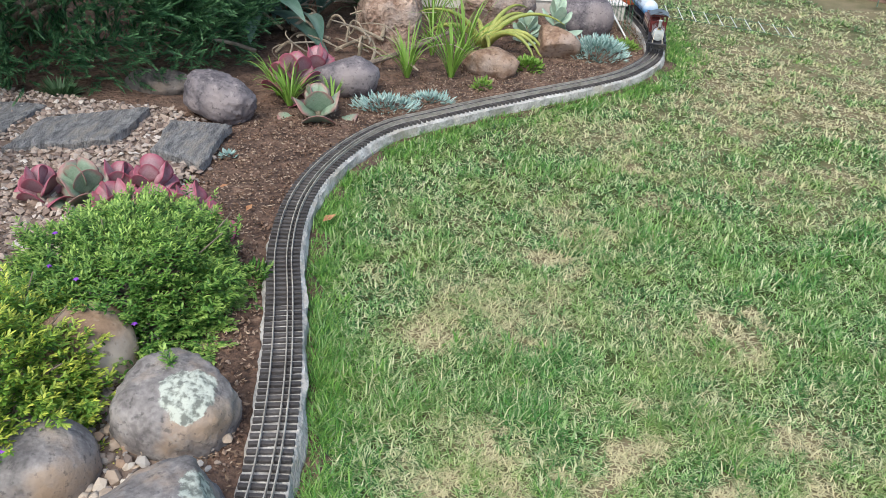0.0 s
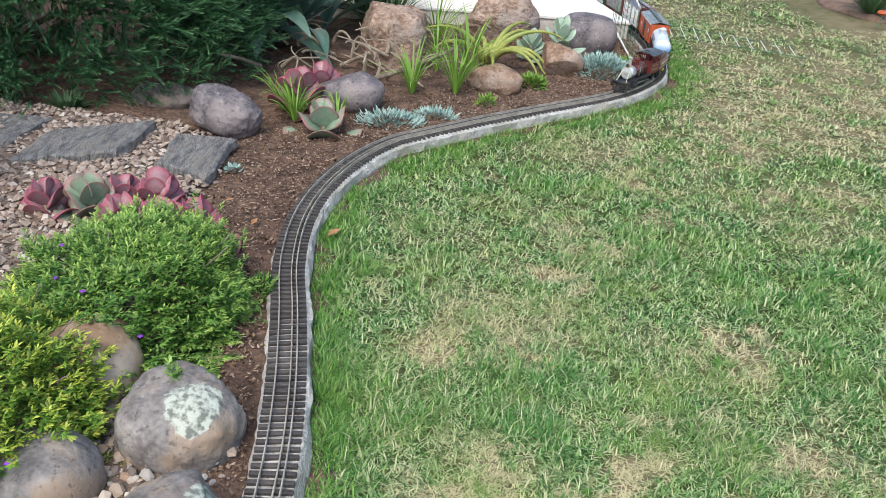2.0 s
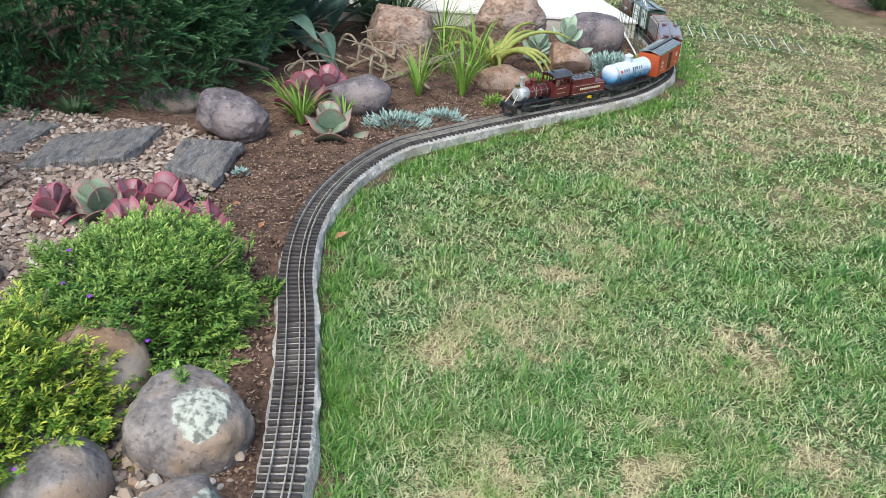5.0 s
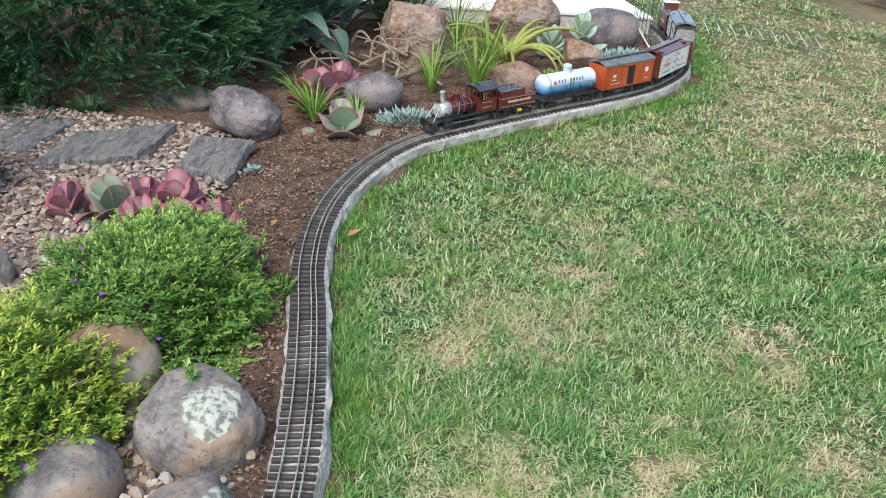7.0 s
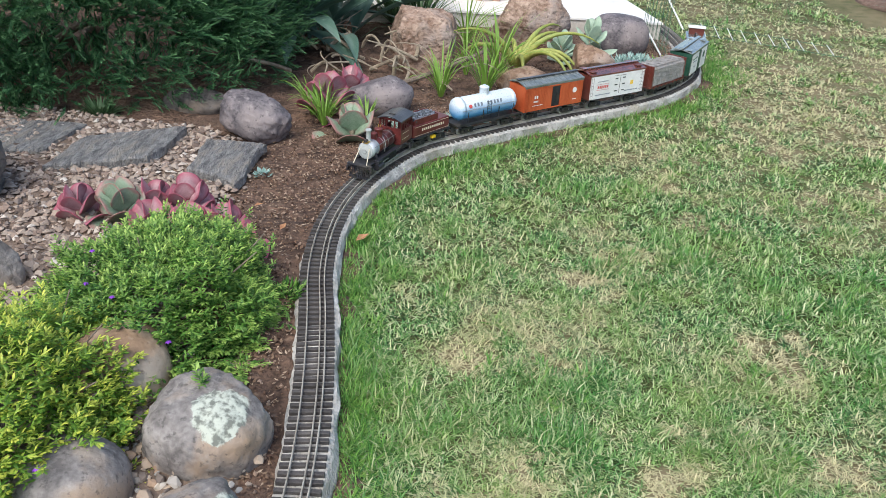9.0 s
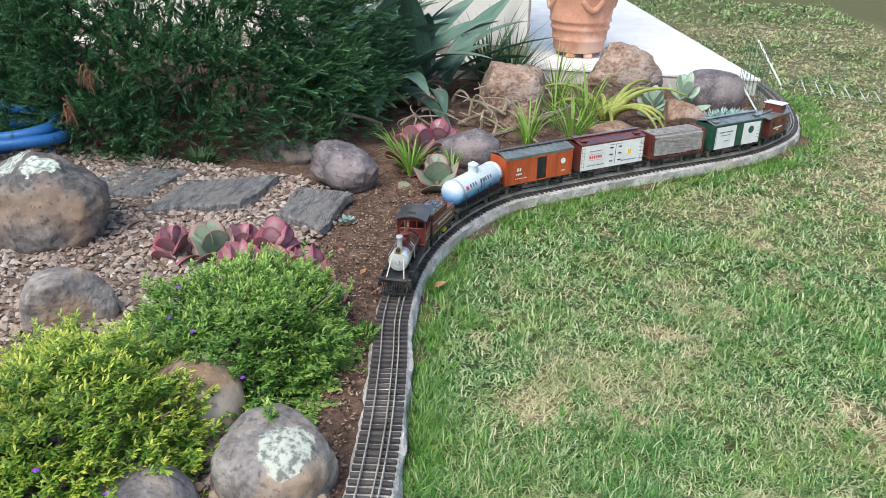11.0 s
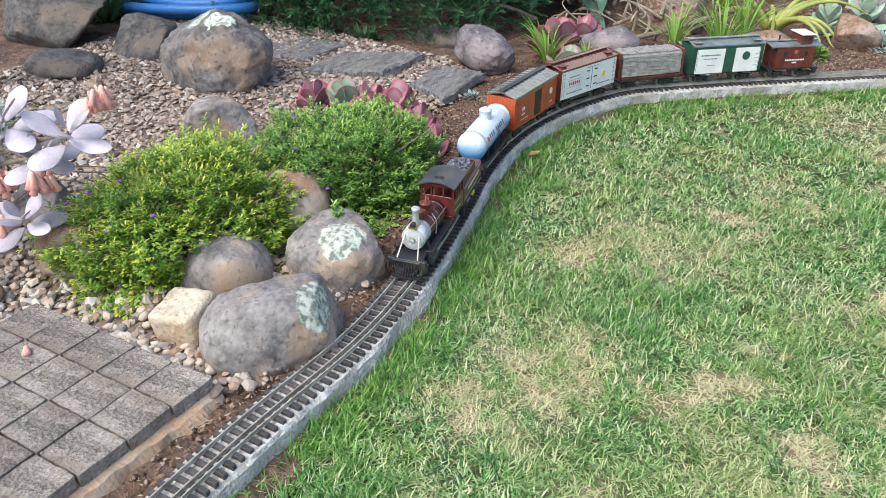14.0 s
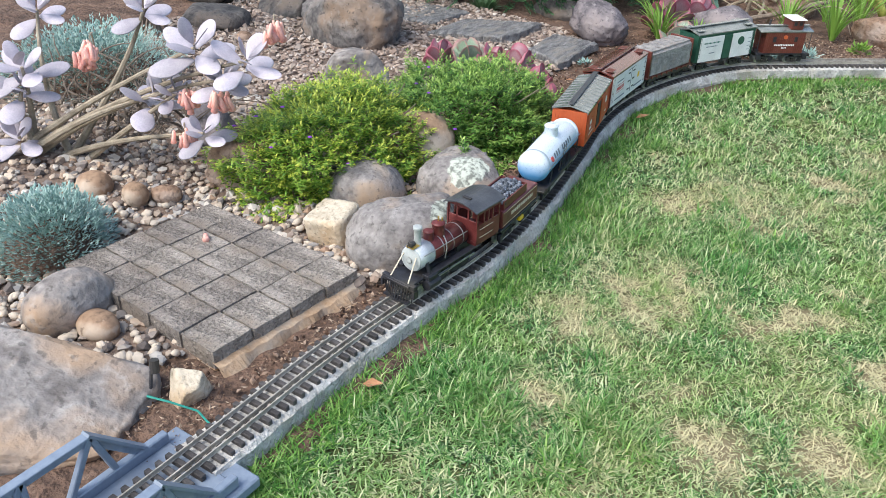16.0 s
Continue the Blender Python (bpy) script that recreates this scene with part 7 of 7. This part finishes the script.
bmesh.ops.bevel(b, geom=[e for e in b.edges if abs(e.verts[0].co.y - e.verts[1].co.y) < 1e-6 and e.verts[0].co.z > 0.1 and e.verts[1].co.z > 0.1], offset=0.01, segments=3, affect="EDGES")
bmesh.ops.subdivide_edges(b, edges=b.edges[:], cuts=10, use_grid_fill=True)
for q in b.verts:
    q.co += 0.0022 * Vector((noise.noise(q.co * 120), noise.noise(q.co * 120 + Vector((5, 0, 0))), noise.noise(q.co * 150 + Vector((0, 5, 0)))))
part("load", b, "load", gry, "rough grey block load", smooth=False)
for k in range(6):
    part("load_strip", box(B(), -0.105 + 0.041 * k, 0, 0.1455, 0.004, 0.088, 0.003), "load", gry)
# green and white box car
grn = box_car("green_box_car", "dark green model box car with white side panels", 0.153, "dark_green", "car_white", "roof_grey", "roof_grey", 0)
for s in (-1, 1):
    y = s * (WID / 2 + 0.0012)
    part("white_panel", box(B(), s * 0.0775, y, 0.094, 0.121, 0.0024, 0.096), "car_white", grn)
    part("white_panel", box(B(), -s * 0.084, y, 0.094, 0.108, 0.0024, 0.096), "car_white", grn)
    part("door", box(B(), -s * 0.006, s * (WID / 2 + 0.002), 0.094, 0.036, 0.003, 0.092), "dark_green", grn, bevel=0.0008)
    em = part("emblem", rod(B(), (-s * 0.078, s * (WID / 2 + 0.002), 0.11), (-s * 0.078, s * (WID / 2 + 0.0032), 0.11), 0.0155, seg=28), "orange", grn, "round orange emblem with a dark ring")
    part("ring", lathe(B(), [(0.0145, 0), (0.0168, 0), (0.0168, 0.001), (0.0145, 0.001)], pose(-s * 0.078, s * (WID / 2 + 0.0026), 0.11, -90 * s)), "dark_green", em)
bars(grn, "lettering", 0.078, 0.118, 0.085, 0.006, 12, WID / 2 + 0.0027, "green_letter", 0.3, 0.3)
bars(grn, "lettering", 0.078, 0.104, 0.06, 0.004, 10, WID / 2 + 0.0027, "grey_letter")
bars(grn, "lettering", 0.072, 0.078, 0.032, 0.004, 4, WID / 2 + 0.0027, "grey_letter")
for z in (0.115, 0.1, 0.085, 0.07):
    bars(grn, "lettering", -0.124, z, 0.016, 0.002, 2, WID / 2 + 0.0027, "grey_letter")
for sx in (-1, 1):
    for sy in (-1, 1):
        part("ice_hatch", box(B(), sx * 0.128, sy * 0.03, TOP + 0.0135, 0.036, 0.028, 0.003), "roof_grey", grn, bevel=0.0008)
# caboose
cbo = car("caboose", "oxide-red model caboose with a cupola and pale roof", 0.112, 0.062)
part("body", boarded(0.083, 0.094, FL, 0.132), "oxide", cbo)
roof(cbo, 0.112, 0.1, 0.132, 0.009, "roof_grey", "roof_grey", 0)
cup = part("cupola", box(B(), -0.045, 0, 0.158, 0.05, 0.076, 0.036), "oxide", cbo, bevel=0.001)
b = B()
box(b, 0, 0, 0, 0.064, 0.09, 0.004)
part("cupola_roof", b, "car_white", cup, bevel=0.0015).matrix_basis = pose(-0.045, 0, 0.178)
for s in (-1, 1):
    for x in (-0.056, -0.034):
        part("window", box(B(), x, s * 0.0383, 0.162, 0.013, 0.0016, 0.015), "black", cup)
    for x in (0.045, -0.045):
        part("window", box(B(), x, s * 0.0476, 0.103, 0.013, 0.0016, 0.02), "black", cbo)
    part("emblem", rod(B(), (0.0, s * 0.0474, 0.112), (0.0, s * 0.0484, 0.112), 0.009, seg=6), "orange", cbo)
    for q in (-1, 1):
        part("railing", rod(rod(rod(B(), (s * 0.108, q * 0.044, 0.047), (s * 0.108, q * 0.044, 0.13), 0.0014, seg=6), (s * 0.108, q * 0.044, 0.078), (s * 0.108, q * 0.014, 0.078), 0.0012, seg=6), (s * 0.108, q * 0.014, 0.078), (s * 0.108, q * 0.014, 0.047), 0.0012, seg=6), "black", cbo)
        part("step", box(B(), s * 0.098, q * 0.045, 0.032, 0.018, 0.008, 0.02), "black", cbo)
part("chimney", rod(B(), (0.05, -0.01, 0.138), (0.05, -0.01, 0.168), 0.004), "black", cbo)
bars(cbo, "lettering", 0.0, 0.08, 0.085, 0.007, 12, 0.0477, "car_white", 0.3, 0.2)
bars(cbo, "lettering", 0.0, 0.069, 0.022, 0.006, 4, 0.0477, "car_white")

# distance of the pilot along the line, by time
RUN = [(0, 5.108), (1.5, 4.735), (3.5, 4.24), (7.0, 3.395), (8.0, 3.15), (11.0, 2.375), (12.5, 1.99), (14.5, 1.46), (16.0, 1.056)]


def pilot_at(t):
    ts, ss = [a for a, _ in RUN], [b_ for _, b_ in RUN]
    w = [np.interp(t + k, [-2] + ts + [18], [5.108 + 2 * 0.2487] + ss + [1.056 - 2 * 0.2693]) for k in (-0.6, -0.3, 0, 0.3, 0.6)]
    return float(np.mean(w))


TRAIN = [(loco, 0.164, 0.07), (tender, 0.434, 0.058), (tank, 0.737, 0.105), (ora, 1.073, 0.1), (whi, 1.436, 0.104), (gry, 1.79, 0.09), (grn, 2.125, 0.095), (cbo, 2.43, 0.062)]


def rail_pose(t, mid, half):
    s = pilot_at(t) + mid
    a, b_ = on_line(s - half), on_line(s + half)
    c, d = (a + b_) / 2, a - b_
    return c, math.degrees(math.atan2(d[1], d[0]))


def motions():
    """The train rolls along the line; trucks swing and wheels turn."""
    times = [0.25 * k for k in range(65)]
    for ob, mid, half in TRAIN:
        rows = []
        for t in times:
            c, h = rail_pose(t, mid, half)
            rows.append((t, pose(c[0], c[1], RAIL_Z, 0, 0, h)))
        walk(ob, rows)
        for tr, x in TRUCKS:
            if tr.parent != ob:
                continue
            rows = []
            for t in times[::2]:
                _, h = rail_pose(t, mid, half)
                d = way_at(pilot_at(t) + mid - x)
                a = (math.degrees(math.atan2(-d[1], -d[0])) - h + 180) % 360 - 180
                rows.append((t, pose(x, 0, 0, 0, 0, a)))
            walk(tr, rows)
    start = pilot_at(0)
    for ob, x, r in WHEELS:
        n = int(16.0 * 0.29 / (r * radians(80))) + 1
        rows = []
        for k in range(n + 1):
            t = round(16.0 * k / n * FPS) / FPS
            rows.append((t, pose(x, 0, r, 0, math.degrees((start - pilot_at(t)) / r), 0)))
        walk(ob, rows)
    for ob, x, s in RODS:
        rows = []
        for k in range(121):
            t = round(16.0 * k / 120 * FPS) / FPS
            a = (start - pilot_at(t)) / 0.0235 + (math.pi / 2 if s > 0 else 0)
            rows.append((t, pose(x + 0.009 * math.cos(a), 0, 0.0235 - 0.009 * math.sin(a))))
        walk(ob, rows)


motions()
